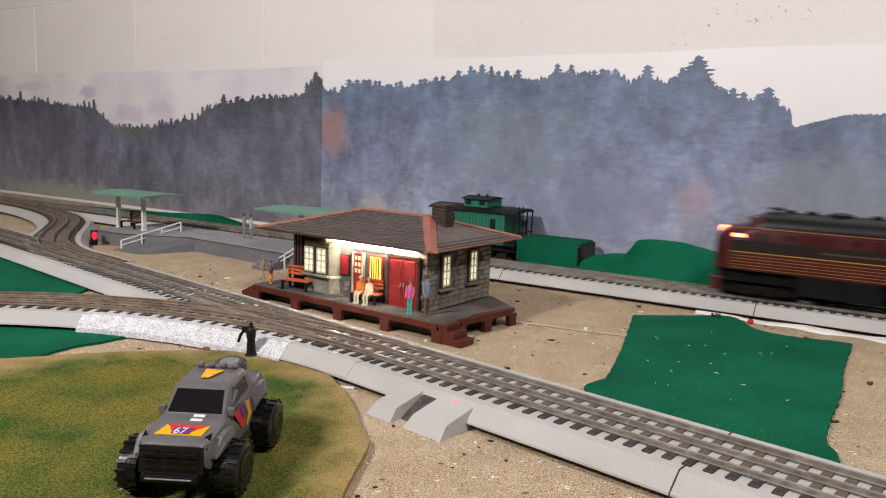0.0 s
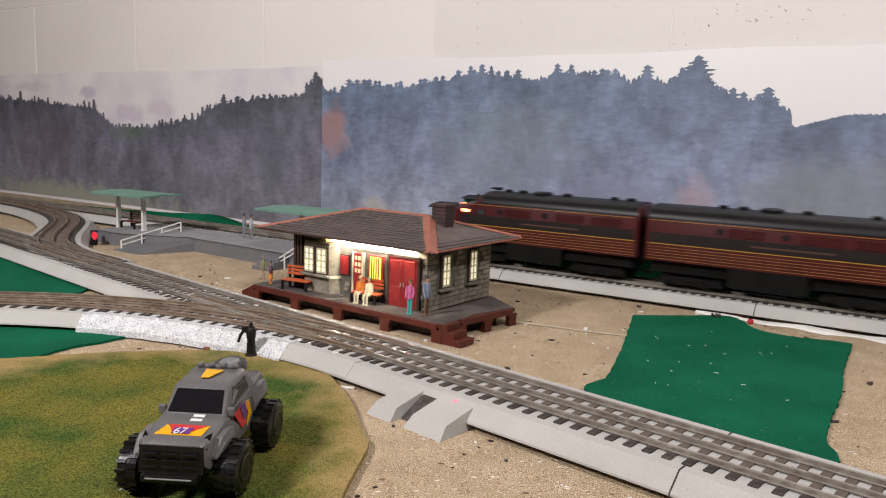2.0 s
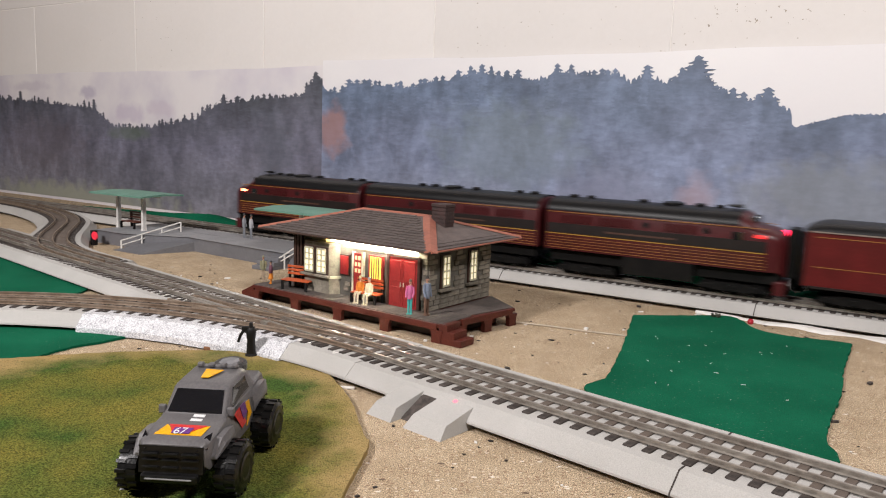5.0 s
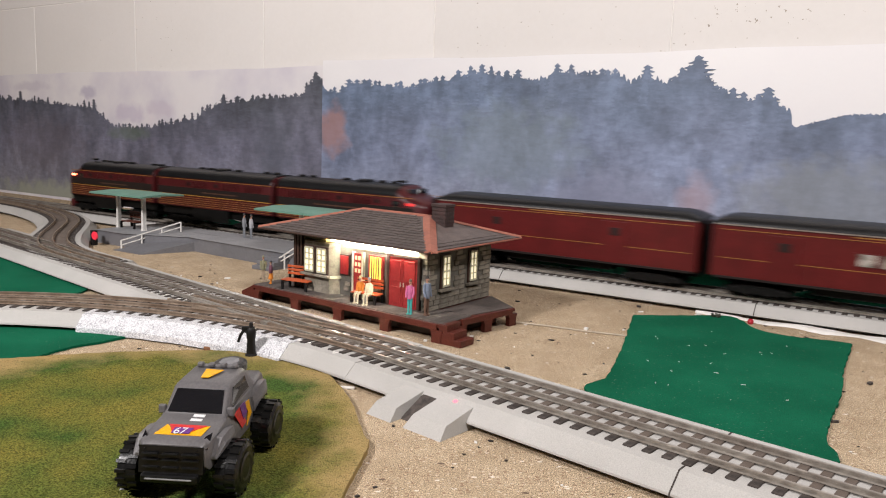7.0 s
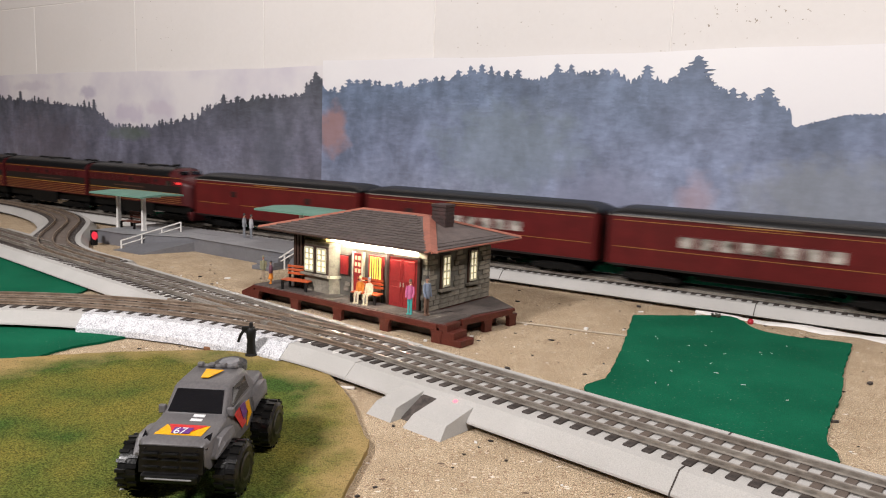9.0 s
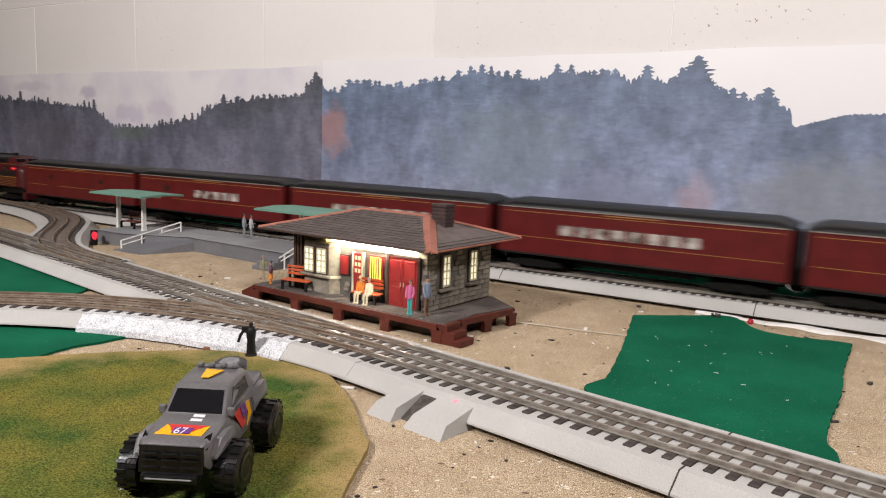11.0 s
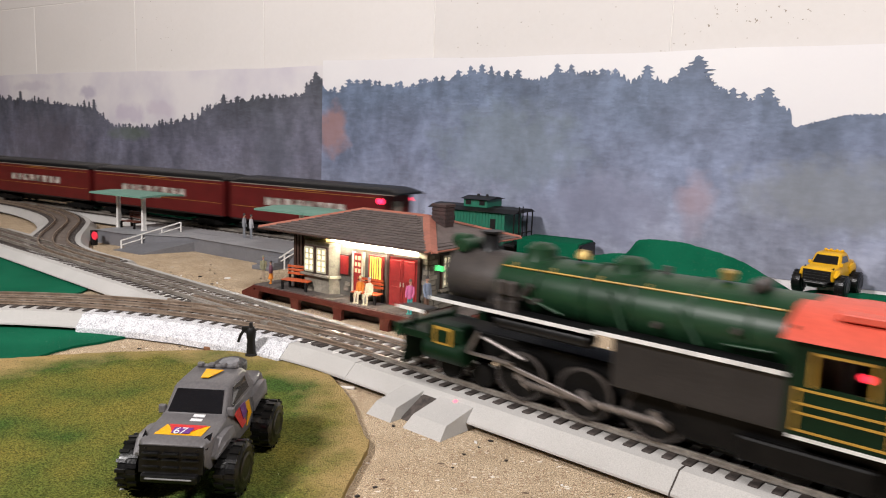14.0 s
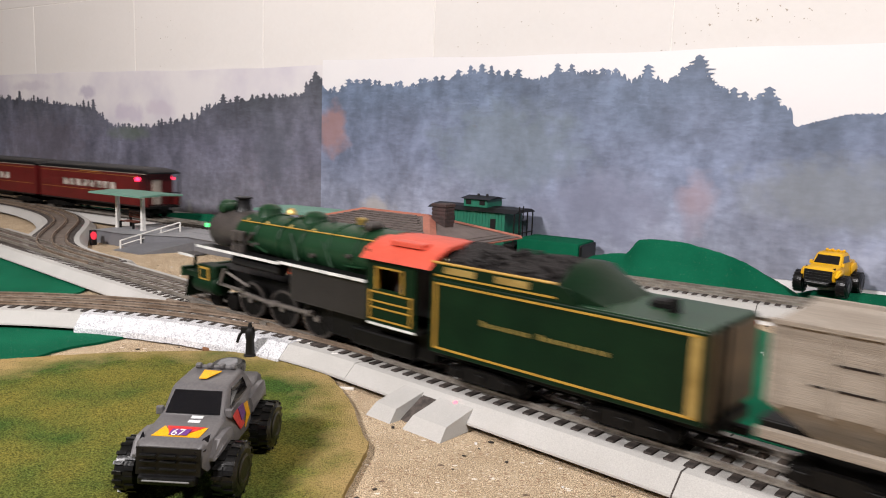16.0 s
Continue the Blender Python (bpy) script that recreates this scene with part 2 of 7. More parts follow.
# ---- room ----
def room():
    s = Shape().box(-4.6, 3.2, -1.6, 2.9, -0.03, 0.0)
    setting("ground", s, BOARD, "tan speckled pressed-board layout table top", "table top")
    back = Shape()
    back.box(-4.6, 3.2, WALL_OFF + 0.0024, WALL_OFF + 0.2, -0.6, 1.5)
    wall = setting("wall_north", back, MORTAR, "white painted concrete block basement wall", "wall")
    wall.matrix_basis = WALL_FRAME
    L, H, J = 0.4355, 0.215, 0.0020
    block = Shape().box(0, L - J, -0.0045, 0.006, 0, H - J, 0.0010).mesh("block", BLOCK)
    pitted = Shape().box(0, L - J, -0.0045, 0.006, 0, H - J, 0.0010).mesh("block", PITTED_BLOCK)
    for row in range(-3, 5):
        z = 0.332 + row * H
        for col in range(-9, 7):
            x = -1.770 + L * col + (L / 2 if row % 2 else 0)
            share("block", pitted if x > -0.6 else block, wall, Matrix.Translation((x, WALL_OFF + 0.006, z)))
    # Unseen surfaces added to close the room; dark to hold down the fill light.
    for name, x0, x1, y0, y1 in (("wall_south", -4.6, 3.2, -2.6, -2.5), ("wall_west", -4.7, -4.6, -2.6, 3.2), ("wall_east", 3.2, 3.3, -2.6, 3.2)):
        setting(name, Shape().box(x0, x1, y0, y1, -0.9, 1.5), LOW_BOUNCE, "unseen plain wall, darkened to cut bounced light", "wall")
    setting("ceiling", Shape().box(-4.7, 3.3, -2.6, 3.2, 1.5, 1.56), LOW_BOUNCE, "unseen plain ceiling, darkened to cut bounced light", "ceiling")
    setting("floor", Shape().box(-4.7, 3.3, -2.6, 3.2, -0.96, -0.9), MORTAR, "grey concrete basement floor", "floor")


room()


# ---- printed backdrop on the wall ----
def add_blobs(m, last, blobs):
    """Soft printed patches of colour over what is there."""
    n, k = m.node_tree.nodes, m.node_tree.links
    co = n["Texture Coordinate"]
    for x, z, rx, rz, colour, amount in blobs:
        mp = n.new("ShaderNodeMapping")
        mp.inputs["Location"].default_value = (-x / rx, 0, -z / rz)
        mp.inputs["Scale"].default_value = (1 / rx, 0, 1 / rz)
        ln = n.new("ShaderNodeVectorMath")
        ln.operation = "LENGTH"
        jig = n.new("ShaderNodeTexNoise")
        jig.inputs["Scale"].default_value = 34
        jm = n.new("ShaderNodeMath")
        jm.operation = "MULTIPLY_ADD"
        jm.inputs[1].default_value = 1.3
        r = n.new("ShaderNodeMapRange")
        r.inputs["From Min"].default_value, r.inputs["From Max"].default_value = 1.75, 1.2
        r.inputs["To Max"].default_value = amount
        mix = n.new("ShaderNodeMixRGB")
        mix.inputs[2].default_value = (*colour, 1)
        k.new(co.outputs["Object"], mp.inputs[0])
        k.new(mp.outputs[0], ln.inputs[0])
        k.new(co.outputs["Object"], jig.inputs["Vector"])
        k.new(jig.outputs["Fac"], jm.inputs[0])
        k.new(ln.outputs["Value"], jm.inputs[2])
        k.new(jm.outputs[0], r.inputs["Value"])
        k.new(r.outputs[0], mix.inputs[0])
        k.new(last, mix.inputs[1])
        last = mix.outputs[0]
    return last


def print_material(name, low, high, haze, blobs):
    """Printed forest: vertical tone, blotches, drooping branch streaks, autumn crowns."""
    m = bpy.data.materials.new(name)
    m.use_nodes = True
    n, k = m.node_tree.nodes, m.node_tree.links
    p = n["Principled BSDF"]
    p.inputs["Roughness"].default_value = 0.55
    co = n.new("ShaderNodeTexCoord")
    sep = n.new("ShaderNodeSeparateXYZ")
    k.new(co.outputs["Object"], sep.inputs[0])
    up = n.new("ShaderNodeMapRange")
    up.inputs["From Min"].default_value, up.inputs["From Max"].default_value = 0.02, 0.30
    k.new(sep.outputs[2], up.inputs["Value"])
    ramp = n.new("ShaderNodeValToRGB")
    e = ramp.color_ramp.elements
    e[0].color, e[1].color = (*haze, 1), (*high, 1)
    mid = e.new(0.55)
    mid.color = (*low, 1)
    wob = n.new("ShaderNodeTexNoise")
    wob.inputs["Scale"].default_value, wob.inputs["Detail"].default_value = 7, 3
    k.new(co.outputs["Object"], wob.inputs["Vector"])
    ma = n.new("ShaderNodeMath")
    ma.operation = "MULTIPLY_ADD"
    ma.inputs[1].default_value = 0.5
    sub = n.new("ShaderNodeMath")
    sub.operation = "SUBTRACT"
    sub.inputs[1].default_value = 0.25
    k.new(wob.outputs["Fac"], ma.inputs[0])
    k.new(up.outputs[0], ma.inputs[2])
    k.new(ma.outputs[0], sub.inputs[0])
    k.new(sub.outputs[0], ramp.inputs[0])
    last = ramp.outputs[0]
    for scale, stretch, amount, lo, hi in ((5, (1.6, 1, 0.9), 0.75, 0.34, 0.66), (22, (1.5, 1, 1.0), 0.62, 0.36, 0.66), (60, (1, 1, 2.4), 0.46, 0.32, 0.70)):
        mp = n.new("ShaderNodeMapping")
        mp.inputs["Scale"].default_value = stretch
        t = n.new("ShaderNodeTexNoise")
        t.inputs["Scale"].default_value, t.inputs["Detail"].default_value = scale, 5
        t.inputs["Distortion"].default_value = 0.25
        r = n.new("ShaderNodeMapRange")
        r.inputs["From Min"].default_value, r.inputs["From Max"].default_value = lo, hi
        r.inputs["To Min"].default_value, r.inputs["To Max"].default_value = 0.5 - amount * 0.5, 0.5 + amount * 0.5
        ov = n.new("ShaderNodeMixRGB")
        ov.blend_type = "OVERLAY"
        ov.inputs[0].default_value = 0.3
        k.new(co.outputs["Object"], mp.inputs[0])
        k.new(mp.outputs[0], t.inputs["Vector"])
        k.new(t.outputs["Fac"], r.inputs["Value"])
        k.new(last, ov.inputs[1])
        k.new(r.outputs[0], ov.inputs[2])
        last = ov.outputs[0]
    geo = n.new("ShaderNodeNewGeometry")
    tone = n.new("ShaderNodeMapRange")
    tone.inputs["To Min"].default_value, tone.inputs["To Max"].default_value = 0.91, 1.09
    hsv = n.new("ShaderNodeHueSaturation")
    k.new(geo.outputs["Random Per Island"], tone.inputs["Value"])
    k.new(tone.outputs[0], hsv.inputs["Value"])
    k.new(last, hsv.inputs["Color"])
    last = hsv.outputs[0]
    last = add_blobs(m, last, blobs)
    k.new(last, p.inputs["Base Color"])
    return m


PAPER = shade("photo_paper", (0.80, 0.785, 0.79), (0.77, 0.75, 0.765), 0.5, 4, 200, 0.02, grit=0.04)
PAPER_LEFT = shade("cloudy_photo_paper", (0.74, 0.71, 0.72), (0.62, 0.585, 0.645), 0.5, 9, 60, 0.02, mix=(0.3, 0.6), grit=0.04)
PAPER_BASE = PAPER_LEFT.node_tree.nodes["Principled BSDF"].inputs["Base Color"]
PAPER_LEFT.node_tree.links.new(add_blobs(PAPER_LEFT, PAPER_BASE.links[0].from_socket, (
    (-1.53, 0.305, 0.040, 0.022, (0.46, 0.42, 0.52), 0.75), (-1.36, 0.252, 0.075, 0.026, (0.52, 0.46, 0.57), 0.65), (-1.24, 0.262, 0.06, 0.022, (0.56, 0.49, 0.57), 0.55),
    (-1.80, 0.322, 0.09, 0.016, (0.52, 0.47, 0.55), 0.5))), PAPER_BASE)
PRINT_LEFT = print_material("printed_dark_forest", (0.145, 0.145, 0.195), (0.080, 0.086, 0.106), (0.175, 0.172, 0.205),
                            ((-1.75, 0.16, 0.22, 0.09, (0.12, 0.10, 0.115), 0.4), (-1.36, 0.20, 0.09, 0.02, (0.11, 0.15, 0.10), 0.5), (-0.86, 0.17, 0.07, 0.09, (0.08, 0.09, 0.11), 0.4), (-1.62, 0.005, 0.46, 0.052, (0.30, 0.31, 0.25), 0.85)))
PRINT_RIGHT = print_material("printed_misty_forest", (0.205, 0.240, 0.350), (0.128, 0.168, 0.250), (0.335, 0.350, 0.44),
                             ((-0.700, 0.222, 0.046, 0.055, (0.36, 0.20, 0.185), 0.7), (-0.585, 0.068, 0.04, 0.024, (0.46, 0.41, 0.36), 0.6),
                              (0.035, 0.125, 0.030, 0.06, (0.42, 0.34, 0.40), 0.40), (0.02, 0.13, 0.03, 0.03, (0.48, 0.27, 0.26), 0.22), (0.22, 0.15, 0.14, 0.06, (0.235, 0.255, 0.27), 0.6), (-0.30, 0.20, 0.16, 0.09, (0.185, 0.235, 0.255), 0.45), (-0.12, 0.10, 0.14, 0.07, (0.25, 0.26, 0.37), 0.5)))


def tree_line(rows, x0, x1, rng, spiky):
    """Heights of a conifer skyline: a broad profile with single pointed crowns on it."""
    xs = np.arange(x0, x1, 0.0016)
    base = np.interp(xs, [r[0] for r in rows], [r[1] for r in rows]) - np.where(xs < 0.15, 0.012, 0.006)
    top = base.copy()
    x = x0
    while x < x1:
        w, tall = rng.uniform(0.012, 0.030), rng.uniform(0.002, 0.010) * (spiky if x < 0.15 else 0.2)
        peak = np.interp(x, xs, base) + tall
        d = np.abs(xs - x)
        step = (np.floor((d + 0.3 * x) / 0.0042) % 2) * 0.0052
        crown = peak - (d / w) ** 1.4 * (tall + 0.012) * 0.9 - step * (d > 0.0015)
        top = np.where(d < w, np.maximum(top, crown), top)
        x += rng.uniform(0.009, 0.030)
    return xs, top + np.array([rng.uniform(-0.0016, 0.0016) for _ in xs])


def backdrop():
    rng = random.Random(5)
    left = [(-2.6, 0.31), (-1.92, 0.295), (-1.52, 0.275), (-1.42, 0.222), (-1.27, 0.226), (-1.11, 0.252), (-1.03, 0.288), (-0.86, 0.303), (-0.78, 0.306), (-0.75, 0.336), (-0.727, 0.343)]
    right = [(-0.727, 0.322), (-0.69, 0.312), (-0.65, 0.331), (-0.52, 0.322), (-0.44, 0.335), (-0.365, 0.348), (-0.26, 0.333), (-0.22, 0.345), (-0.12, 0.341), (-0.095, 0.326), (-0.075, 0.338),
             (-0.045, 0.324), (0.0, 0.35), (0.035, 0.31), (0.09, 0.298), (0.105, 0.30), (0.132, 0.254), (0.16, 0.262), (0.2, 0.275), (0.25, 0.276), (0.5, 0.29), (0.9, 0.3)]
    right = [(x + 0.023 * (x + 0.727), z) for x, z in right]
    for name, x0, x1, top, rows, paper, ink, d, label in (
            ("backdrop_left", -2.7, -0.7275, 0.357, left, PAPER_LEFT, PRINT_LEFT, 0.002, "photo paper backdrop of dark conifers under a pale sky"),
            ("backdrop_right", -0.727, 0.95, 0.367, right, PAPER, PRINT_RIGHT, 0.0035, "photo paper backdrop of misty blue conifers on the wall")):
        y = WALL_OFF - d
        s = Shape()
        n = 40
        xs = [x0 + (x1 - x0) * i / n for i in range(n + 1)]
        tops = [top + 0.0015 * math.sin(7 * x) + 0.001 * math.sin(23 * x) for x in xs]
        s.loft([[(x, y, 0.0), (x, y, t), (x, y + 0.001, t), (x, y + 0.001, 0.0)] for x, t in zip(xs, tops)])
        sheet = tagged(part(name, s, paper), label, "backdrop", "", "structure")
        sheet.matrix_basis = WALL_FRAME
        gx, gt = tree_line(rows, x0, x1 + 0.0016, rng, 1.0)
        if name == "backdrop_right":
            tall_trees = [(0.0, 0.359, 0.038, 0.075), (-0.075, 0.346, 0.024, 0.05), (0.100, 0.309, 0.034, 0.07), (-0.365, 0.354, 0.022, 0.06), (-0.224, 0.352, 0.018, 0.06), (-0.20, 0.350, 0.014, 0.05)]
            tall_trees = [(x + 0.023 * (x + 0.727), *rest) for x, *rest in tall_trees]
        else:
            tall_trees = [(-0.747, 0.347, 0.030, 0.07), (-1.02, 0.300, 0.024, 0.05), (-0.975, 0.296, 0.024, 0.045), (-1.505, 0.287, 0.022, 0.06), (-1.85, 0.310, 0.02, 0.05)]
        bottom = 0.018 if name == "backdrop_right" else 0.008
        s = Shape()
        pts = [(x, y - 0.0006, bottom) for x in gx] + [(x, y - 0.0006, z) for x, z in zip(gx, gt)]
        m = len(gx)
        s.faces(pts, [(i, i + 1, m + i + 1, m + i) for i in range(m - 1)])
        spots = list(tall_trees)
        x = x0 + 0.006
        while x < min(x1 - 0.006, 0.145):
            crest = float(np.interp(x, gx, gt))
            spots.append((x, crest + rng.uniform(0.000, 0.015), rng.uniform(0.012, 0.024), rng.uniform(0.045, 0.07)))
            x += rng.uniform(0.008, 0.022)
        for i, (x, crest, half, tall) in enumerate(spots):
            tall = min(tall, crest - bottom - 0.001)
            if tall < 0.025 or x > x1 - 0.004:
                continue
            yy = y - 0.00065 - 0.000002 * i
            levels = max(6, int(tall / 0.0062))
            pts = [(x, yy, crest)]
            for j in range(1, levels + 1):
                zz = crest - tall * (j - 0.4) / levels
                f = min(1.0, 0.12 + (j / levels) ** 0.8)
                lw, rw = half * f * rng.uniform(0.55, 1.3), half * f * rng.uniform(0.55, 1.3)
                core = half * f * 0.42
                lw, rw = max(lw, core * 1.15), max(rw, core * 1.15)
                lift = rng.uniform(-0.0016, 0.0016)
                for left_w, right_w, dz in ((core, core, 0.0012), (lw, rw, -0.0006), (lw * 0.9, rw * 0.9, -0.0020), (core, core, -0.0030)):
                    pts += [(max(x - left_w - 0.0006, x0), yy, zz + dz + (lift if left_w != core else 0)), (min(x + right_w + 0.0006, x1), yy, zz + dz - (lift if right_w != core else 0))]
            s.faces(pts, [(0, 1, 2)] + [(j, j + 2, j + 3, j + 1) for j in range(1, len(pts) - 3, 2)])
        part("printed_forest", s, ink, sheet, "printed conifer forest")


# ---- track ----
def line_path(line, a, s0, s1, step):
    count = max(2, int(round(abs(s1 - s0) / step)) + 1)
    return [(line(s0 + (s1 - s0) * i / (count - 1)), a) for i in range(count)]


def smooth_path(points, step):
    """A Catmull-Rom path through plan points, evenly stepped."""
    fine = []
    p = [Vector((*q, 0)) for q in points]
    p = [p[0] * 2 - p[1]] + p + [p[-1] * 2 - p[-2]]
    for i in range(1, len(p) - 2):
        for j in range(30):
            t = j / 30
            fine.append(0.5 * (2 * p[i] + (p[i + 1] - p[i - 1]) * t + (2 * p[i - 1] - 5 * p[i] + 4 * p[i + 1] - p[i + 2]) * t * t
                               + (3 * p[i] - p[i - 1] - 3 * p[i + 1] + p[i + 2]) * t ** 3))
    fine.append(p[-2])
    out, need = [], 0.0
    for a, b in zip(fine, fine[1:]):
        d = (b - a).length
        while need <= d:
            out.append((a.lerp(b, need / d), math.atan2(b.y - a.y, b.x - a.x)))
            need += step
        need -= d
    return out


def sweep(path, profile):
    rings = []
    for pos, a in path:
        n = Vector((-math.sin(a), math.cos(a), 0))
        rings.append([pos + n * l + Vector((0, 0, z)) for l, z in profile])
    return Shape().loft(rings)


BED = [(-0.031, 0.0), (-0.031, 0.0052), (-0.0432, 0.0056), (-0.0430, 0.0072), (-0.0335, 0.0184), (0.0335, 0.0184), (0.0430, 0.0072), (0.0432, 0.0056), (0.031, 0.0052), (0.031, 0.0)]
RAIL_SHAPE = [(-0.0014, 0.0200), (-0.0005, 0.0208), (-0.0005, 0.0222), (-0.0009, 0.0226), (-0.0009, 0.0237), (-0.0006, 0.024), (0.0006, 0.024), (0.0009, 0.0237), (0.0009, 0.0226), (0.0005, 0.0222), (0.0005, 0.0208), (0.0014, 0.0200)]


def track(path, label, lift=0.0, bed=True, joints=(), single_ties=300, steel=None, pitch=0.0106):
    thing = empty("railway_track", Matrix.Translation((0, 0, lift)) @ Matrix.Diagonal((1, 1, UP, 1)), label, "track", "tracks on the layout")
    if bed:
        part("roadbed", sweep(path, BED), ROADBED, thing, "grey moulded plastic roadbed")
    for l in (-0.0173, 0.0, 0.0173):
        part("rail", sweep(path, [(l + a, z) for a, z in RAIL_SHAPE]), steel or STEEL, thing, "worn steel rail")
    tie = Shape().box(-0.0025, 0.0025, -0.0266, 0.0266, 0.016, 0.0196, 0.0006).mesh("tie", TIE_WORN)
    mids, travelled, last = [], 0.0, None
    for pos, a in path:
        if last is not None:
            travelled += (pos - last).length
        last = pos
        while travelled >= pitch * len(mids):
            mids.append((pos, a))
            if len(mids) > 2000:
                break
    rest = Shape()
    for i, (pos, a) in enumerate(mids):
        m = Matrix.Translation(pos) @ Matrix.Rotation(a, 4, "Z")
        if i < single_ties:
            share("tie", tie, thing, m)
        else:
            rest.box(-0.0025, 0.0025, -0.0266, 0.0266, 0.016, 0.0196, 0, m)
    if len(mids) > single_ties:
        tagged(part("ties_beyond", rest, TIE, thing), kind="stuff")
    else:
        rest.bm.free()
    for pos, a in joints:
        m = Matrix.Translation(pos) @ Matrix.Rotation(a, 4, "Z")
        cut = Shape()
        cut.loft([[m @ Vector((x, l, z + 0.0004)) for l, z in BED[2:8]] + [m @ Vector((x, l, z - 0.001)) for l, z in BED[7:1:-1]] for x in (-0.0004, 0.0004)])
        part("joint", cut, TIE, thing, "dark seam between roadbed sections")
    return thing


def tracks():
    near_path = line_path(near, NEAR_A, -0.3355 - 0.01236 * 74, 2.7, 0.00618)
    track(near_path, "straight three-rail track on grey roadbed beside the depot", joints=[(near(s), NEAR_A) for s in (-0.3295, -0.014, 0.3)], single_ties=150, pitch=0.01236 * NEAR_K)
    far_path = line_path(far, FAR_A, -1.75, 1.0, 0.00618)
    track(far_path, "straight three-rail track on grey roadbed along the wall", joints=[(far(s), FAR_A) for s in (-0.6, -0.22, 0.126, 0.5)], single_ties=230, pitch=0.01236 * FAR_K)
    curve = []
    R, leave = 0.48, -0.2828
    for i in range(130):
        t = i * 0.006 / R
        curve.append((near(leave - R * math.sin(t) / NEAR_K, -R * (1 - math.cos(t))), NEAR_A + t + math.pi))
    track(curve, "curved three-rail track leaving the turnout", lift=0.0006, steel=RUSTY)
    link = smooth_path([lay(*q) for q in [(-0.50, 0.755), (-0.585, 0.806), (-0.652, 0.862), (-0.705, 0.935), (-0.752, 1.024), (-0.797, 1.098), (-0.88, 1.182), (-1.005, 1.272), (-1.17, 1.36)]], 0.006)
    track(link, "winding three-rail track between two turnouts", lift=0.0004, steel=RUSTY)
    # silver-painted shoulder beside the turnout
    rows = []
    for i in range(90):
        t = 0.150 + 0.442 * i / 89
        c = near(leave - R * math.sin(t) / NEAR_K, -R * (1 - math.cos(t)))
        a = NEAR_A + t + math.pi
        out = Vector((-math.sin(a), math.cos(a), 0))
        wob = 0.0004 * math.sin(i * 0.37) + 0.0003 * math.sin(i * 1.1)
        rows.append([c + out * l + Vector((0, 0, z * UP)) for l, z in ((0.0448 + wob, 0.0018), (0.0442 + wob, 0.0076), (0.0340, 0.0196), (0.0192, 0.0200), (0.0192, 0.0188), (0.042, 0.0022))])
    s = Shape().loft(rows)
    tagged(part("painted_strip", s, FOIL), "rough silver-white painted strip along the turnout shoulder", "strip")
    # turnout: switch blades, frog and guard plates
    turnout = empty("turnout", Matrix.Identity(4), "three-rail turnout with dull metal blades", "turnout")
    for s0, s1, l0, l1 in ((-0.36, -0.57, -0.0125, -0.035), (-0.45, -0.57, 0.0, -0.010), (-0.40, -0.50, 0.0125, 0.004)):
        a, b = near(s0, l0), near(s1, l1)
        d = (b - a).normalized()
        n = Vector((-d.y, d.x, 0)) * 0.0016
        part("blade", Shape().loft([[p - n + Vector((0, 0, 0.0138)), p + n + Vector((0, 0, 0.0138)), p + n * 0.8 + Vector((0, 0, 0.0178)), p - n * 0.8 + Vector((0, 0, 0.0178))] for p in (a, b)]), RUSTY, turnout)
    for s0, s1, l0, l1, z in ((-0.545, -0.43, -0.028, -0.006, 0.0218), (-0.39, -0.32, -0.012, 0.012, 0.0210)):
        m = Matrix.Translation(near((s0 + s1) / 2, (l0 + l1) / 2, z)) @ Matrix.Rotation(NEAR_A, 4, "Z")
        part("frog_plate", Shape().box(-(s1 - s0) / 2, (s1 - s0) / 2, -0.0045, 0.0045, -0.002, 0.001, 0.0005, m), STEEL, turnout, "dull metal plate")
    rng = random.Random(41)
    dust = Shape()
    for i in range(420):
        s, l = rng.uniform(-0.62, -0.30), rng.uniform(-0.030, 0.030)
        if abs(abs(l) - 0.0173) < 0.003 or abs(l) < 0.003:
            continue
        dust.blob(near(s, l, 0.0193 + rng.uniform(0, 0.0012)), rng.uniform(0.0004, 0.0015), (rng.uniform(1.0, 2.0), 1, 0.25), 6)
    tagged(part("plaster_dust", dust, PLASTER), "white plaster dust spilled between the turnout rails", "plaster dust", kind="stuff")
    # drive housing beside the straight track
    box = empty("track_connector", Matrix.Translation(near(-0.198)) @ Matrix.Rotation(NEAR_A, 4, "Z") @ Matrix.Diagonal((NEAR_K, 1, UP, 1)), "grey sloped track connector housing with a dark slot and red lamp", "connector")
    for x0, x1 in ((-0.030, -0.006), (0.006, 0.040)):
        part("housing", Shape().loft([[(x0, -0.030, 0.0), (x0, -0.067, 0.0), (x0 + 0.002, -0.060, 0.009), (x0 + 0.002, -0.030, 0.0172)],
                                      [(x1, -0.030, 0.0), (x1, -0.067, 0.0), (x1 - 0.002, -0.060, 0.009), (x1 - 0.002, -0.030, 0.0172)]]), ROADBED, box)
    # Solid dark block between the housings: the slot's shade is in its colour.
    part("slot", Shape().loft([[(x, -0.058, 0.0002), (x, -0.030, 0.0002), (x, -0.030, 0.0155), (x, -0.040, 0.0130)] for x in (-0.0065, 0.0065)]), TIE, box, "dark block that stands for the shade in the slot")
    part("lamp", Shape().lathe([(0.0016, 0.0), (0.0016, 0.0012), (0.0008, 0.002)], (0.022, -0.036, 0.0148), n=10), glow("red_lamp", (1.0, 0.1, 0.14), 2.5), box, "small red lamp")


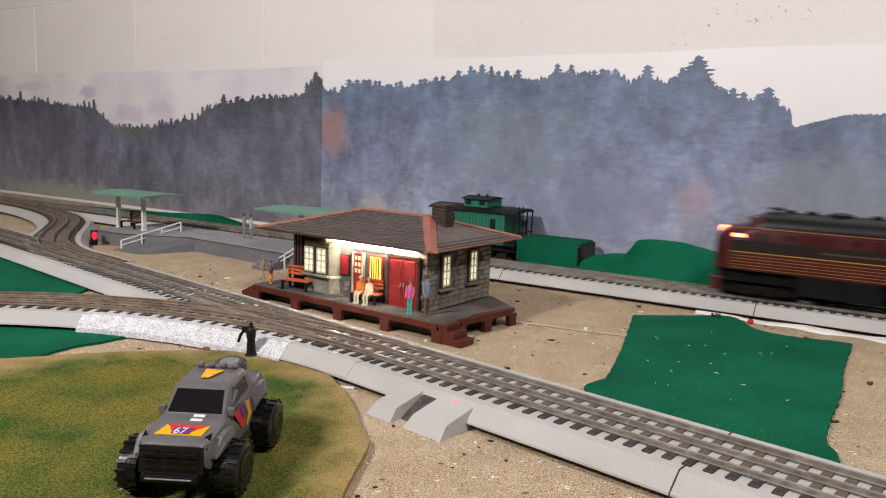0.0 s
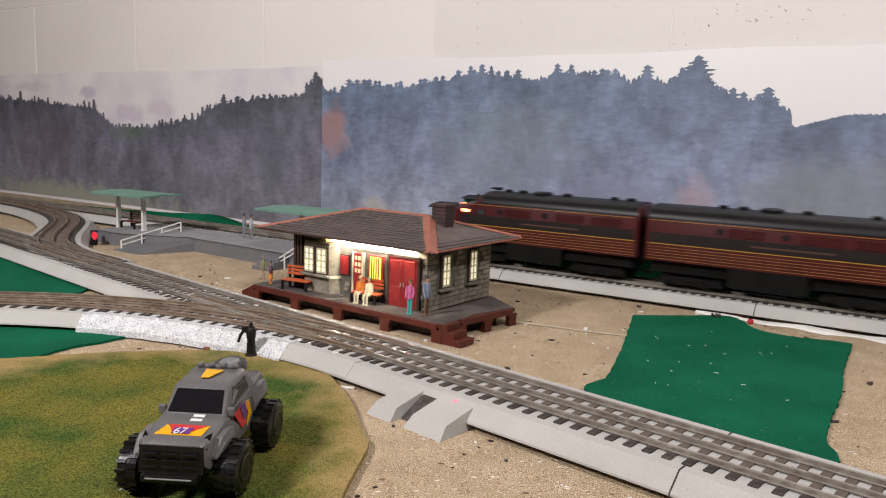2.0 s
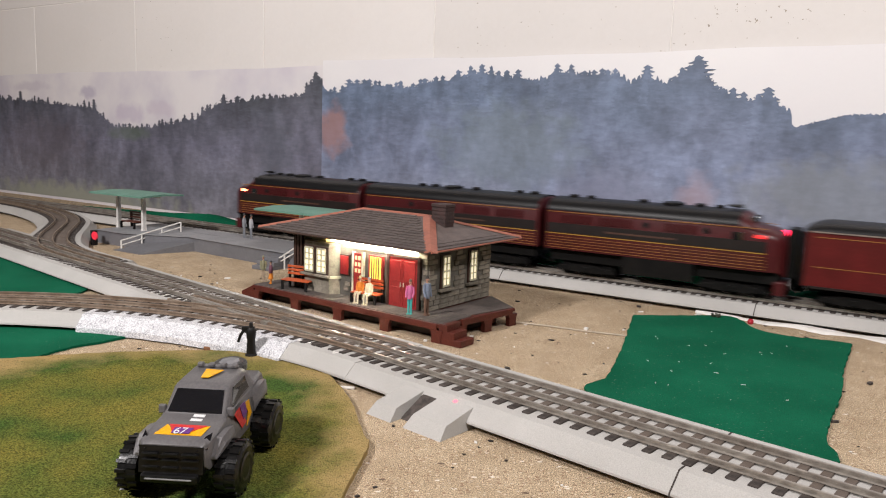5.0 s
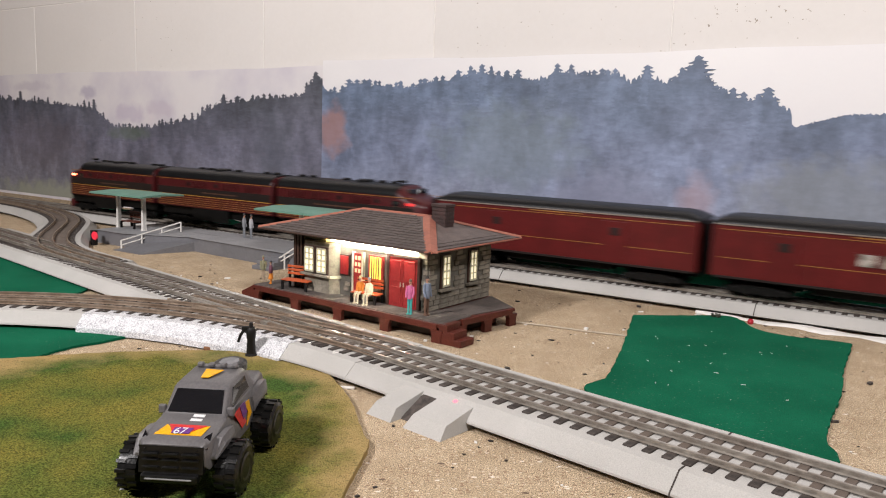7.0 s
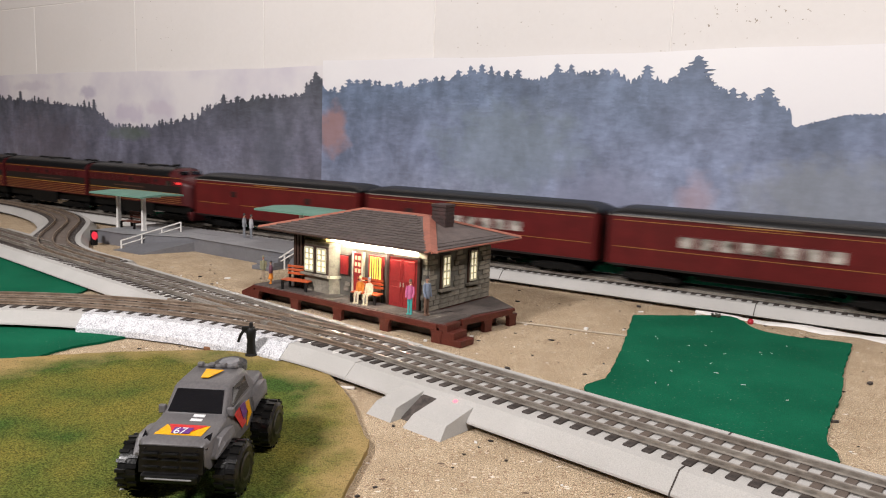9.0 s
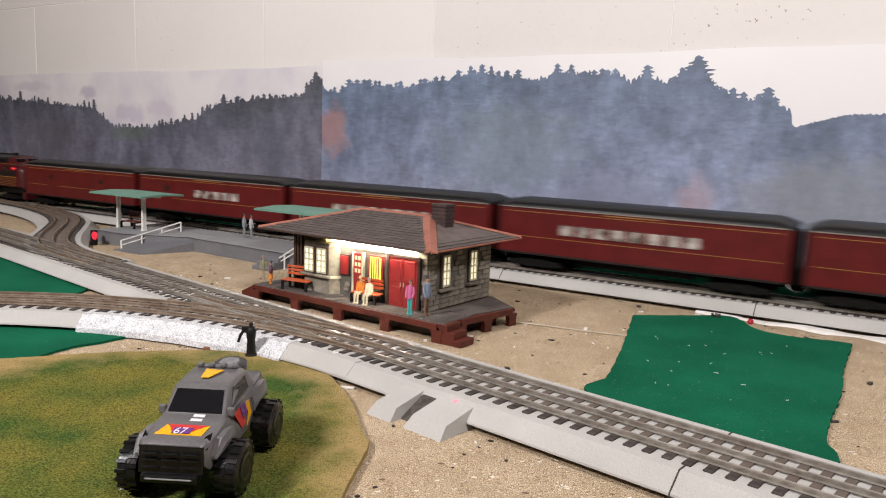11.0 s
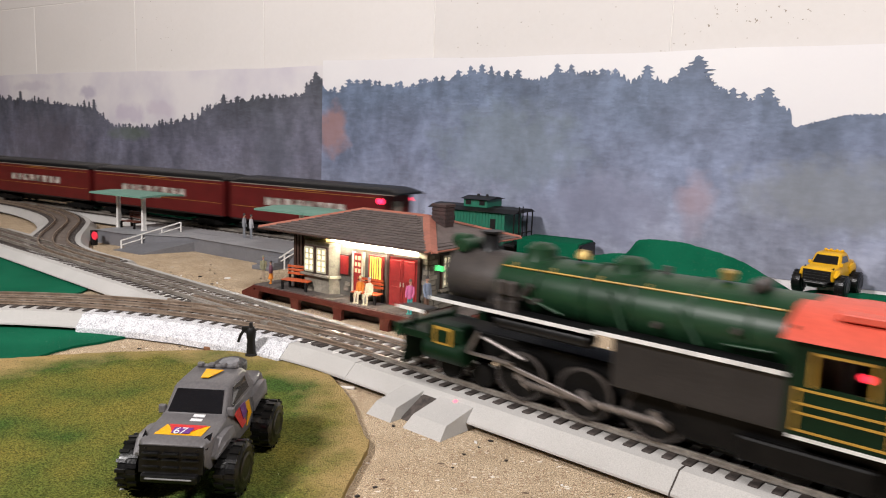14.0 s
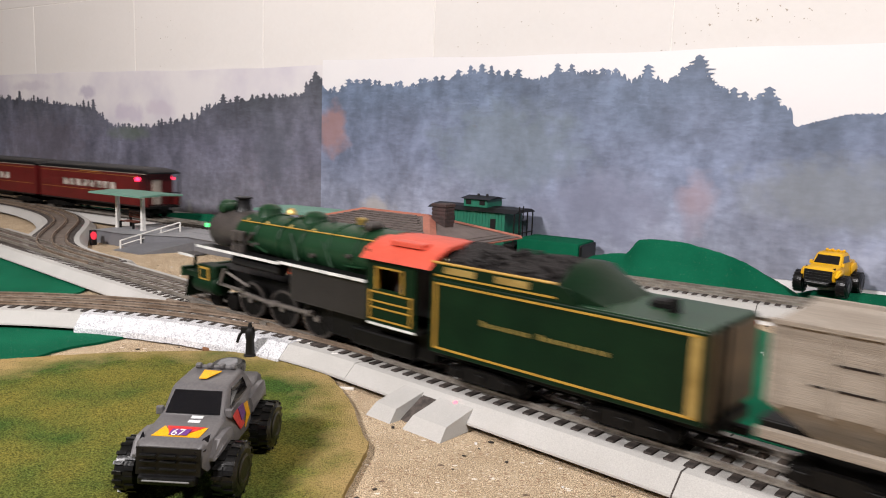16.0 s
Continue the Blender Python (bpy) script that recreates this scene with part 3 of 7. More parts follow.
# ---- ground covers ----
def outline_sheet(name, pts, z0, z1, material, label, category, wobble=0.0015, seed=1):
    """A cut sheet with a slightly uneven edge."""
    rng = random.Random(seed)
    path = smooth_path([lay(*q) for q in pts + [pts[0]]], 0.006)
    ring = [(p.x + rng.uniform(-wobble, wobble), p.y + rng.uniform(-wobble, wobble)) for p, _ in path[:-1]]
    s = Shape().prism(ring, z0, z1)
    return tagged(part(name, s, material), label, category)


def grass_material():
    m = shade("flocked_grass", (0.185, 0.165, 0.034), (0.055, 0.105, 0.022), 0.95, 15, 1100, 0.9, mix=(0.36, 0.60), grit=0.6, spec=0.08)
    n, k = m.node_tree.nodes, m.node_tree.links
    p = n["Principled BSDF"]
    last = p.inputs["Base Color"].links[0].from_socket
    co = n["Texture Coordinate"]
    mp = n.new("ShaderNodeMapping")
    mp.inputs["Location"].default_value = (0.187 / 0.153, -0.374 / 0.187, 0)
    mp.inputs["Scale"].default_value = (1 / 0.153, 1 / 0.187, 0)
    ln = n.new("ShaderNodeVectorMath")
    ln.operation = "LENGTH"
    nz = n.new("ShaderNodeTexNoise")
    nz.inputs["Scale"].default_value, nz.inputs["Detail"].default_value = 45, 5
    ma = n.new("ShaderNodeMath")
    ma.operation = "MULTIPLY_ADD"
    ma.inputs[1].default_value = 0.42
    r = n.new("ShaderNodeMapRange")
    r.inputs["From Min"].default_value, r.inputs["From Max"].default_value = 0.98, 1.20
    mix = n.new("ShaderNodeMixRGB")
    mix.inputs[2].default_value = (0.40, 0.285, 0.12, 1)
    sp = n.new("ShaderNodeTexNoise")
    sp.inputs["Scale"].default_value = 620
    dark = n.new("ShaderNodeMapRange")
    dark.inputs["From Min"].default_value, dark.inputs["From Max"].default_value = 0.58, 0.66
    dark.inputs["To Max"].default_value = 0.4
    mx2 = n.new("ShaderNodeMixRGB")
    mx2.inputs[2].default_value = (0.02, 0.05, 0.015, 1)
    for t in (nz, sp):
        k.new(co.outputs["Object"], t.inputs["Vector"])
    k.new(co.outputs["Object"], mp.inputs[0])
    k.new(mp.outputs[0], ln.inputs[0])
    k.new(nz.outputs["Fac"], ma.inputs[0])
    k.new(ln.outputs["Value"], ma.inputs[2])
    k.new(ma.outputs[0], r.inputs["Value"])
    k.new(r.outputs[0], mix.inputs[0])
    k.new(last, mix.inputs[1])
    k.new(sp.outputs["Fac"], dark.inputs["Value"])
    k.new(dark.outputs[0], mx2.inputs[0])
    k.new(mix.outputs[0], mx2.inputs[1])
    k.new(mx2.outputs[0], p.inputs["Base Color"])
    return m


def covers():
    global GRASS
    GRASS = grass_material()
    outline_sheet("grass_mat", [(-0.60, 0.30), (-0.52, 0.41), (-0.40, 0.452), (-0.30, 0.477), (-0.215, 0.487), (-0.15, 0.478), (-0.108, 0.452), (-0.075, 0.405), (-0.052, 0.345), (-0.047, 0.336), (-0.057, 0.27), (-0.075, 0.16), (-0.3, 0.1), (-0.55, 0.15)],
                  0.0005, 0.004, GRASS, "flocked grass mat with a straw-coloured rim", "mat", 0.0006, 2)
    outline_sheet("green_felt_mat", [(0.249, 0.651), (0.31, 0.656), (0.378, 0.659), (0.386, 0.612), (0.415, 0.592), (0.468, 0.578), (0.466, 0.566), (0.408, 0.499), (0.37, 0.449), (0.322, 0.397), (0.297, 0.366), (0.279, 0.337), (0.20, 0.387), (0.131, 0.434), (0.16, 0.466), (0.197, 0.538), (0.226, 0.601)],
                  0.0005, 0.0025, FELT, "dark green felt mat beside the track, flecked with lint", "mat", 0.0009, 3)
    outline_sheet("green_felt_mat", [(-0.72, 0.62), (-0.56, 0.575), (-0.49, 0.556), (-0.41, 0.553), (-0.328, 0.529), (-0.367, 0.487), (-0.401, 0.447), (-0.55, 0.40), (-0.8, 0.42)],
                  0.0004, 0.0022, FELT, "dark green felt mat beside the curved track", "mat", 0.0008, 4)
    outline_sheet("green_felt_mat", [(-0.90, 0.925), (-0.73, 0.846), (-0.64, 0.80), (-0.544, 0.752), (-0.478, 0.685), (-0.50, 0.640), (-0.62, 0.620), (-0.8, 0.64), (-0.95, 0.72)],
                  0.0004, 0.0022, FELT, "dark green felt mat between two tracks", "mat", 0.0008, 5)
    # white plaster along the far roadbed
    rng = random.Random(8)
    rows = []
    for i in range(60):
        s = 0.059 + 0.48 * i / 59
        w = (0.003 + 0.009 * min(1, i / 14)) * (1 + 0.35 * math.sin(i * 0.8)) + rng.uniform(-0.001, 0.001)
        hgt = 0.0038 + 0.0022 * math.sin(i * 0.5) + rng.uniform(0, 0.0015)
        rows.append([far(s, -0.0435, 0), far(s, -0.0445 - w, 0), far(s, -0.0445 - w * 0.8, hgt * 0.5), far(s, -0.0455, hgt * 0.6), far(s, -0.0432, hgt * 0.5)])
    tagged(part("plaster_strip", Shape().loft(rows), PLASTER), "torn white plaster strip along the roadbed", "strip")
    wire = Shape()
    pts = [Vector((*lay(x, y), 0.001)) for x, y in ((0.085, 0.614), (0.13, 0.603), (0.17, 0.590), (0.216, 0.579))]
    for a, b in zip(pts, pts[1:]):
        wire.rod(a, b, 0.0009, n=6)
    tagged(part("wire", wire, shade("tan_wire", (0.5, 0.42, 0.32), None, 0.6, 100, 500, 0.1)), "thin tan wire lying on the table", "wire")
    tuft = Shape()
    rng = random.Random(14)
    for i in range(26):
        a = rng.uniform(0, 6.28)
        tip = far(0.088 + 0.006 * math.cos(a), -0.064 + 0.005 * math.sin(a), rng.uniform(0.004, 0.009))
        tuft.rod(far(0.088 + 0.002 * math.cos(a), -0.064, 0.0), tip, 0.0009, 0.0003, 5)
    tagged(part("moss_tuft", tuft, shade("dark_moss", (0.03, 0.035, 0.02), None, 0.9, 200, 800, 0.3)), "small dark moss tuft by the roadbed", "tuft")
    pin = Shape().blob(far(0.127, -0.062, 0.003), 0.003, (1, 1, 1), 10)
    tagged(part("red_bead", pin, shade("red_plastic", (0.5, 0.02, 0.04), None, 0.4, 100, 400, 0.05)), "small red bead on the white plaster strip", "bead")
    chip = Shape().box(-0.011, 0.011, -0.005, 0.005, 0.0, 0.004, 0.0008, Matrix.Translation((*lay(-0.226, 0.500), 0.0)) @ Matrix.Rotation(radians(-12), 4, "Z") @ Matrix.Scale(0.77, 4))
    tagged(part("wood_chip", chip, shade("raw_wood", (0.22, 0.10, 0.045), None, 0.8, 120, 600, 0.3)), "small brown wood chip beside the painted strip", "wood chip")
    stick = Shape().box(-0.010, 0.010, -0.0016, 0.0016, 0.0, 0.0022, 0.0004, Matrix.Translation((*lay(-0.083, 0.427), 0.0)) @ Matrix.Rotation(radians(-4), 4, "Z") @ Matrix.Scale(0.77, 4))
    tagged(part("pale_stick", stick, PLASTER), "pale splinter beside the roadbed", "splinter")
    lint = Shape()
    rng = random.Random(19)
    for i in range(20):
        u, v = rng.random(), rng.random()
        a, b = Vector((0.165, 0.445, 0)).lerp(Vector((0.275, 0.365, 0)), u), Vector((0.26, 0.64, 0)).lerp(Vector((0.44, 0.56, 0)), u)
        c = a.lerp(b, 0.06 + 0.88 * v)
        c = Vector((*lay(c.x, c.y), 0))
        t, ln = rng.uniform(0, 6.28), rng.uniform(0.0006, 0.002)
        d = Vector((math.cos(t), math.sin(t), 0)) * ln
        lint.rod(c - d + Vector((0, 0, 0.0027)), c + d + Vector((0, 0, 0.0029)), 0.0002, n=5)
    tagged(part("lint", lint, PLASTER), "white lint fibres lying on the felt", "lint", kind="stuff")
    # chips and crumbs on the board
    bits = Shape()
    rng = random.Random(11)
    dark = Shape()
    for i in range(640):
        x, y = lay(rng.uniform(-0.5, 0.6), rng.uniform(0.2, 0.85))
        s = rng.uniform(0.0005, 0.0012) * (2.2 if rng.random() < 0.16 else 1.0)
        heap = bits if i % 3 == 0 else dark
        a, w = rng.uniform(0, 3.14), rng.uniform(0.5, 0.9)
        heap.prism([(x + s * k * math.cos(a + b), y + s * w * k * math.sin(a + b)) for b, k in ((0, 1.7), (0.9, 0.9), (2.0, 1.1), (3.1, 1.6), (4.2, 0.8), (5.3, 1.2))], 0.0002, 0.0004 + s * 0.5)
    tagged(part("pale_crumbs", bits, PLASTER), "pale crumbs scattered on the table top", "crumbs", kind="stuff")
    tagged(part("dark_crumbs", dark, TIE), "dark crumbs scattered on the table top", "crumbs", kind="stuff")


backdrop()
tracks()
covers()


# ---- depot ----
STONE = shade("grey_stone", (0.25, 0.225, 0.18), (0.15, 0.13, 0.10), 0.85, 90, 600, 0.5, random=0.22)
STONE_DARK = shade("stone_mortar", (0.13, 0.12, 0.10), None, 0.9, 90, 600, 0.3)
SLATE = shade("brown_slate", (0.115, 0.088, 0.080), (0.075, 0.06, 0.055), 0.6, 60, 500, 0.3, random=0.18)
COPPER = shade("rust_red_ridge", (0.36, 0.13, 0.085), (0.27, 0.095, 0.065), 0.6, 60, 400, 0.2)
BROWN = shade("red_brown_plastic", (0.10, 0.022, 0.014), (0.07, 0.016, 0.011), 0.45, 50, 500, 0.15, spec=0.3)
DECK = shade("dark_deck", (0.105, 0.085, 0.075), (0.07, 0.058, 0.052), 0.75, 60, 500, 0.3, random=0.15)
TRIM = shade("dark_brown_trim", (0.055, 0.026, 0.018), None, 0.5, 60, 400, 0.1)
DOOR_RED = shade("red_door", (0.33, 0.022, 0.022), (0.27, 0.018, 0.018), 0.45, 50, 500, 0.1)
CREAM = shade("cream_sash", (0.62, 0.60, 0.45), None, 0.5, 60, 400, 0.05)
CHIMNEY = shade("chimney_brick", (0.055, 0.028, 0.026), (0.035, 0.022, 0.02), 0.8, 90, 400, 0.4)
LIT_PANE = glow("lit_pane", (1.0, 0.9, 0.62), 0.6)
DOOR_PANE = glow("dim_lit_pane", (1.0, 0.55, 0.32), 0.12)
LIT_YELLOW = glow("lit_yellow_pane", (1.0, 0.72, 0.12), 0.55)
BENCH_RED = shade("orange_bench", (0.55, 0.10, 0.025), None, 0.5, 60, 400, 0.1)
IRON = shade("black_iron", (0.009, 0.008, 0.008), None, 0.5, 60, 400, 0.1, spec=0.3)


def window(parent, m, w, hgt, cols, rows, pane=None):
    """A sash window; m puts its middle on a wall, with x along the wall and -y outwards."""
    win = part("window", Shape().box(-w / 2 - 0.003, w / 2 + 0.003, -0.0022, 0.0, -hgt / 2 - 0.003, hgt / 2 + 0.003, 0.0005), TRIM, parent, "dark brown window surround")
    win.matrix_basis = m
    part("pane", Shape().box(-w / 2, w / 2, -0.0026, -0.0021, -hgt / 2, hgt / 2), pane or LIT_PANE, win, "lit window glass")
    bars = Shape()
    for i in range(cols + 1):
        x = -w / 2 + w * i / cols
        bars.box(x - 0.0007, x + 0.0007, -0.0036, -0.0024, -hgt / 2, hgt / 2)
    for i in range(rows + 1):
        z = -hgt / 2 + hgt * i / rows
        t = 0.0012 if i in (0, rows, rows // 2) else 0.0006
        bars.box(-w / 2, w / 2, -0.0034, -0.0023, z - t, z + t)
    part("sash", bars, CREAM, win, "cream sash bars")
    part("sill", Shape().box(-w / 2 - 0.006, w / 2 + 0.006, -0.006, 0.0, -hgt / 2 - 0.0062, -hgt / 2 - 0.003, 0.0006), STONE, win, "stone window sill")
    return win


def stone_courses(parent, m, length, z0, z1, holes, rng, bricks):
    """Coursed stones on a wall face with x along it and -y outwards; holes are left open."""
    hgt = 0.0062
    z = z0
    while z < z1 - 0.002:
        x = 0.0
        while x < length - 0.001:
            w = min(rng.choice((0.009, 0.012, 0.015, 0.019)), length - x)
            cx, cz = x + w / 2, z + hgt / 2
            if not any(a - w / 2 < cx < b + w / 2 and c - 0.002 < cz < d + 0.002 for a, b, c, d in holes):
                key = round(w, 3)
                if key not in bricks:
                    bricks[key] = Shape().box(-w / 2 + 0.0004, w / 2 - 0.0004, -0.0014, 0.0006, -hgt / 2 + 0.0004, hgt / 2 - 0.0004, 0.0004).mesh("stone", STONE)
                share("stone", bricks[key], parent, m @ Matrix.Translation((cx, -rng.uniform(0, 0.0006), cz)))
            x += w
        z += hgt


def depot():
    rng = random.Random(21)
    base = DEPOT_FRAME
    house = empty("railway_depot", base, "small stone railway depot with a hipped slate roof and lit porch", "station")
    X0, X1, Y0, Y1, ZP, ZE = -0.212, -0.003, 0.012, 0.137, 0.0225, 0.0995
    walls = part("wall", Shape().box(X0, X1, Y0, Y1, ZP, ZE - 0.001), STONE_DARK, house, "grey coursed stone wall")
    front = Matrix.Translation((X0, Y0, 0))
    side = Matrix.Translation((X1, Y0, 0)) @ Matrix.Rotation(radians(90), 4, "Z")
    bricks = {}
    L, D = X1 - X0, Y1 - Y0
    stone_courses(walls, front, L, ZP, ZE - 0.004, [(0.143, 0.197, 0, 0.083), (0.121, 0.143, 0.04, 0.083), (0.095, 0.115, 0, 0.083), (0.073, 0.095, 0.045, 0.08), (0.014, 0.075, 0.0, 0.1)], rng, bricks)
    stone_courses(walls, side, D, ZP, ZE - 0.004, [(0.018, 0.042, 0.043, 0.09), (0.072, 0.098, 0.043, 0.09)], rng, bricks)
    for x in (0.030, 0.085):
        window(house, side @ Matrix.Translation((x, -0.0002, 0.068)), 0.013, 0.036, 2, 4)
    # bay with two lit windows
    bx0, bx1 = 0.016, 0.074
    bay = part("bay", Shape().prism([(bx0, 0.0), (bx0 + 0.008, -0.011), (bx1 - 0.008, -0.011), (bx1, 0.0)], ZP, 0.088, front), STONE, house, "projecting stone bay")
    part("bay_sill", Shape().prism([(bx0 - 0.002, 0.0), (bx0 + 0.007, -0.0135), (bx1 - 0.007, -0.0135), (bx1 + 0.002, 0.0)], 0.043, 0.046, front), CREAM, bay, "pale stone sill")
    for x in (bx0 + 0.0185, bx1 - 0.0185):
        window(house, front @ Matrix.Translation((x, -0.0112, 0.065)), 0.0145, 0.030, 2, 4)
    for x in (-0.002, 0.0035, 0.009):
        part("post", Shape().box(x, x + 0.004, -0.006, -0.002, ZP, ZE, 0.0004, front), TRIM, house, "dark brown timber post")
    # single red door, panel and yellow window
    panel = part("notice_board", Shape().box(0.0765, 0.0895, -0.003, 0.0, 0.050, 0.074, 0.0006, front), DOOR_RED, house, "red framed board")
    part("frame", Shape().box(0.075, 0.091, -0.002, 0.0, 0.0485, 0.0755, 0.0005, front), TRIM, panel)
    door = part("door", Shape().box(0.099, 0.112, -0.0032, 0.0, ZP, 0.080, 0.0006, front), DOOR_RED, house, "red door with glass panes")
    for i in range(3):
        for j in range(2):
            part("pane", Shape().box(0.1012 + 0.0054 * j, 0.1047 + 0.0054 * j, -0.0037, -0.0031, 0.0555 + 0.008 * i, 0.0605 + 0.008 * i, 0, front), DOOR_PANE, door)
    part("frame", Shape().box(0.0965, 0.099, -0.004, 0.0, ZP, 0.0815, 0.0004, front).box(0.112, 0.1145, -0.004, 0.0, ZP, 0.0815, 0.0004, front), CREAM, door, "cream door frame")
    win = part("ticket_window", Shape().box(0.122, 0.145, -0.003, 0.0, 0.044, 0.0805, 0.0006, front), DOOR_RED, house, "red framed yellow-lit window")
    part("pane", Shape().box(0.125, 0.142, -0.0036, -0.0029, 0.050, 0.0785, 0, front), LIT_YELLOW, win, "yellow lit glass")
    bars = Shape()
    for i in range(1, 5):
        bars.box(0.125 + 0.0034 * i - 0.0004, 0.125 + 0.0034 * i + 0.0004, -0.0044, -0.0034, 0.050, 0.0785, 0, front)
    part("bars", bars, TRIM, win)
    # double freight doors
    for x in (0.1545, 0.1755):
        leaf = part("freight_door", Shape().box(x, x + 0.0205, -0.003, 0.0, ZP, 0.083, 0.0005, front), DOOR_RED, house, "red double freight door")
        for z0, z1 in ((0.027, 0.047), (0.054, 0.0795)):
            part("panel", Shape().box(x + 0.003, x + 0.0175, -0.0042, -0.0028, z0, z1, 0.0006, front), DOOR_RED, leaf)
        part("handle", Shape().rod(front @ Vector((x + (0.0185 if x < 0.16 else 0.002), -0.005, 0.048)), front @ Vector((x + (0.0185 if x < 0.16 else 0.002), -0.005, 0.053)), 0.0007, n=8), CREAM, leaf, "pale handle")
    part("frame", Shape().box(0.151, 0.1545, -0.004, 0.0, ZP, 0.086, 0.0004, front).box(0.196, 0.1995, -0.004, 0.0, ZP, 0.086, 0.0004, front).box(0.1545, 0.196, -0.004, 0.0, 0.083, 0.086, 0.0004, front), TRIM, house)
    # roof: four hipped planes of slates, red ridge caps
    ex0, ex1, ey0, ey1 = X0 - 0.042, X1 + 0.024, Y0 - 0.029, Y1 + 0.033
    run = (ey1 - ey0) / 2
    top = ZE + 0.027
    rx0, rx1, ry = ex0 + run, ex1 - run * 0.8, (ey0 + ey1) / 2
    a, b, c, d = (ex0, ey0), (ex1, ey0), (ex1, ey1), (ex0, ey1)
    roof = part("roof", Shape().faces([(*a, ZE), (*b, ZE), (*c, ZE), (*d, ZE), (rx0, ry, top), (rx1, ry, top), (*a, ZE - 0.002), (*b, ZE - 0.002), (*c, ZE - 0.002), (*d, ZE - 0.002)],
                                      [(0, 1, 5, 4), (1, 2, 5), (2, 3, 4, 5), (3, 0, 4), (0, 6, 7, 1), (1, 7, 8, 2), (2, 8, 9, 3), (3, 9, 6, 0), (9, 8, 7, 6)]), SLATE, house, "brown slate hipped roof")
    slates = {}
    rows = 14
    slope = math.hypot(run, top - ZE)
    tilt = math.atan2(top - ZE, run)
    for origin, turn, length, ridge in (((*a, ZE), 0, ex1 - ex0, rx1 - rx0), ((*b, ZE), 90, ey1 - ey0, 0.0)):
        plane = Matrix.Translation(origin) @ Matrix.Rotation(radians(turn), 4, "Z") @ Matrix.Rotation(tilt, 4, "X")
        for r in range(rows):
            v0 = slope * r / rows
            f = (r + 0.55) / rows
            x_lo, x_hi = run * f, length - run * f
            x = x_lo + rng.uniform(0, 0.004)
            while x < x_hi - 0.003:
                w = min(rng.choice((0.016, 0.020, 0.024)), x_hi - x)
                key = round(w, 3)
                if key not in slates:
                    slates[key] = Shape().faces([(0.0003, 0, 0.0002), (w - 0.0003, 0, 0.0002), (w - 0.0003, 0, 0.0013), (0.0003, 0, 0.0013), (0.0003, slope / rows * 1.1, 0.0003), (w - 0.0003, slope / rows * 1.1, 0.0003)],
                                                [(0, 1, 2, 3), (3, 2, 5, 4), (0, 3, 4), (1, 5, 2)]).mesh("slate", SLATE)
                share("slate", slates[key], roof, plane @ Matrix.Translation((x, v0, rng.uniform(0, 0.0003))))
                x += w
    for p, q in (((*a, ZE), (rx0, ry, top)), ((*b, ZE), (rx1, ry, top)), ((*c, ZE), (rx1, ry, top)), ((*d, ZE), (rx0, ry, top)), ((rx0, ry, top), (rx1, ry, top))):
        p, q = Vector(p), Vector(q)
        dd = (q - p).normalized()
        n = dd.cross(Vector((0, 0, 1))).normalized()
        wide = 0.0075 if p.x > 0 and p.y < 0 else 0.0028
        drop = 0.62 * wide * (0.55 if dd.z > 0.01 else 1.0)
        s = Shape().loft([[e - n * wide + Vector((0, 0, -drop * 0.55 + 0.0005)), e + Vector((0, 0, 0.0026)), e + n * wide + Vector((0, 0, -drop * 0.55 + 0.0005)), e + Vector((0, 0, -0.001))] for e in (p, q)])
        part("ridge_cap", s, COPPER, roof, "rust-red ridge cap")
    for p, q in ((a, b), (b, c)):
        p, q = Vector((*p, ZE - 0.0005)), Vector((*q, ZE - 0.0005))
        n = (q - p).normalized().cross(Vector((0, 0, 1))) * 0.0008
        part("gutter", Shape().rod(p + n, q + n, 0.0011, n=8), COPPER if p.x > 0 else TRIM, roof, "thin eave edge")
    ch = empty("chimney", Matrix.Translation((-0.034, 0.078, 0)), "dark brick chimney", "")
    ch.parent = house
    part("chimney_shaft", Shape().box(-0.0098, 0.0098, -0.009, 0.009, ZE + 0.008, 0.142, 0.0008), CHIMNEY, ch)
    part("cap", Shape().box(-0.0109, 0.0109, -0.0101, 0.0101, 0.1405, 0.1445, 0.0008), CHIMNEY, ch)
    for z in (0.121, 0.126, 0.131, 0.136):
        part("course", Shape().box(-0.0102, 0.0102, -0.0094, 0.0094, z, z + 0.003, 0.0004), CHIMNEY, ch)
    # porch lamp under the eave
    part("porch_lamp", Shape().box(0.068, 0.196, -0.0085, -0.0045, 0.0915, 0.0938, 0.0006, front), glow("porch_light", (1.0, 0.93, 0.76), 95.0), house, "bright warm porch lamp strip")
    part("lamp_end", Shape().box(0.060, 0.068, -0.011, -0.0025, 0.0905, 0.0945, 0.0006, front), glow("lamp_glow", (1.0, 0.7, 0.2), 3.0), house, "glowing lamp end")
    # wooden platform on arched skirts
    plat = empty("depot_platform", base, "red-brown platform with plank deck, arched skirts and steps", "platform")
    px0, px1, py0, py1 = -0.259, 0.042, -0.022, 0.150
    part("deck", Shape().prism([(px0, py0), (px1, py0), (px1, 0.0), (px1 + 0.014, 0.104), (0.0, 0.140), (px0, 0.140)], 0.0175, 0.0215), BROWN, plat)
    plank = Shape().box(-0.0045, 0.0045, py0 + 0.001, Y0 + 0.02, 0.0212, 0.0226, 0.0004).mesh("plank", DECK)
    for i in range(32):
        share("plank", plank, plat, Matrix.Translation((px0 + 0.006 + 0.0094 * i, 0, rng.uniform(-0.0002, 0.0002))))
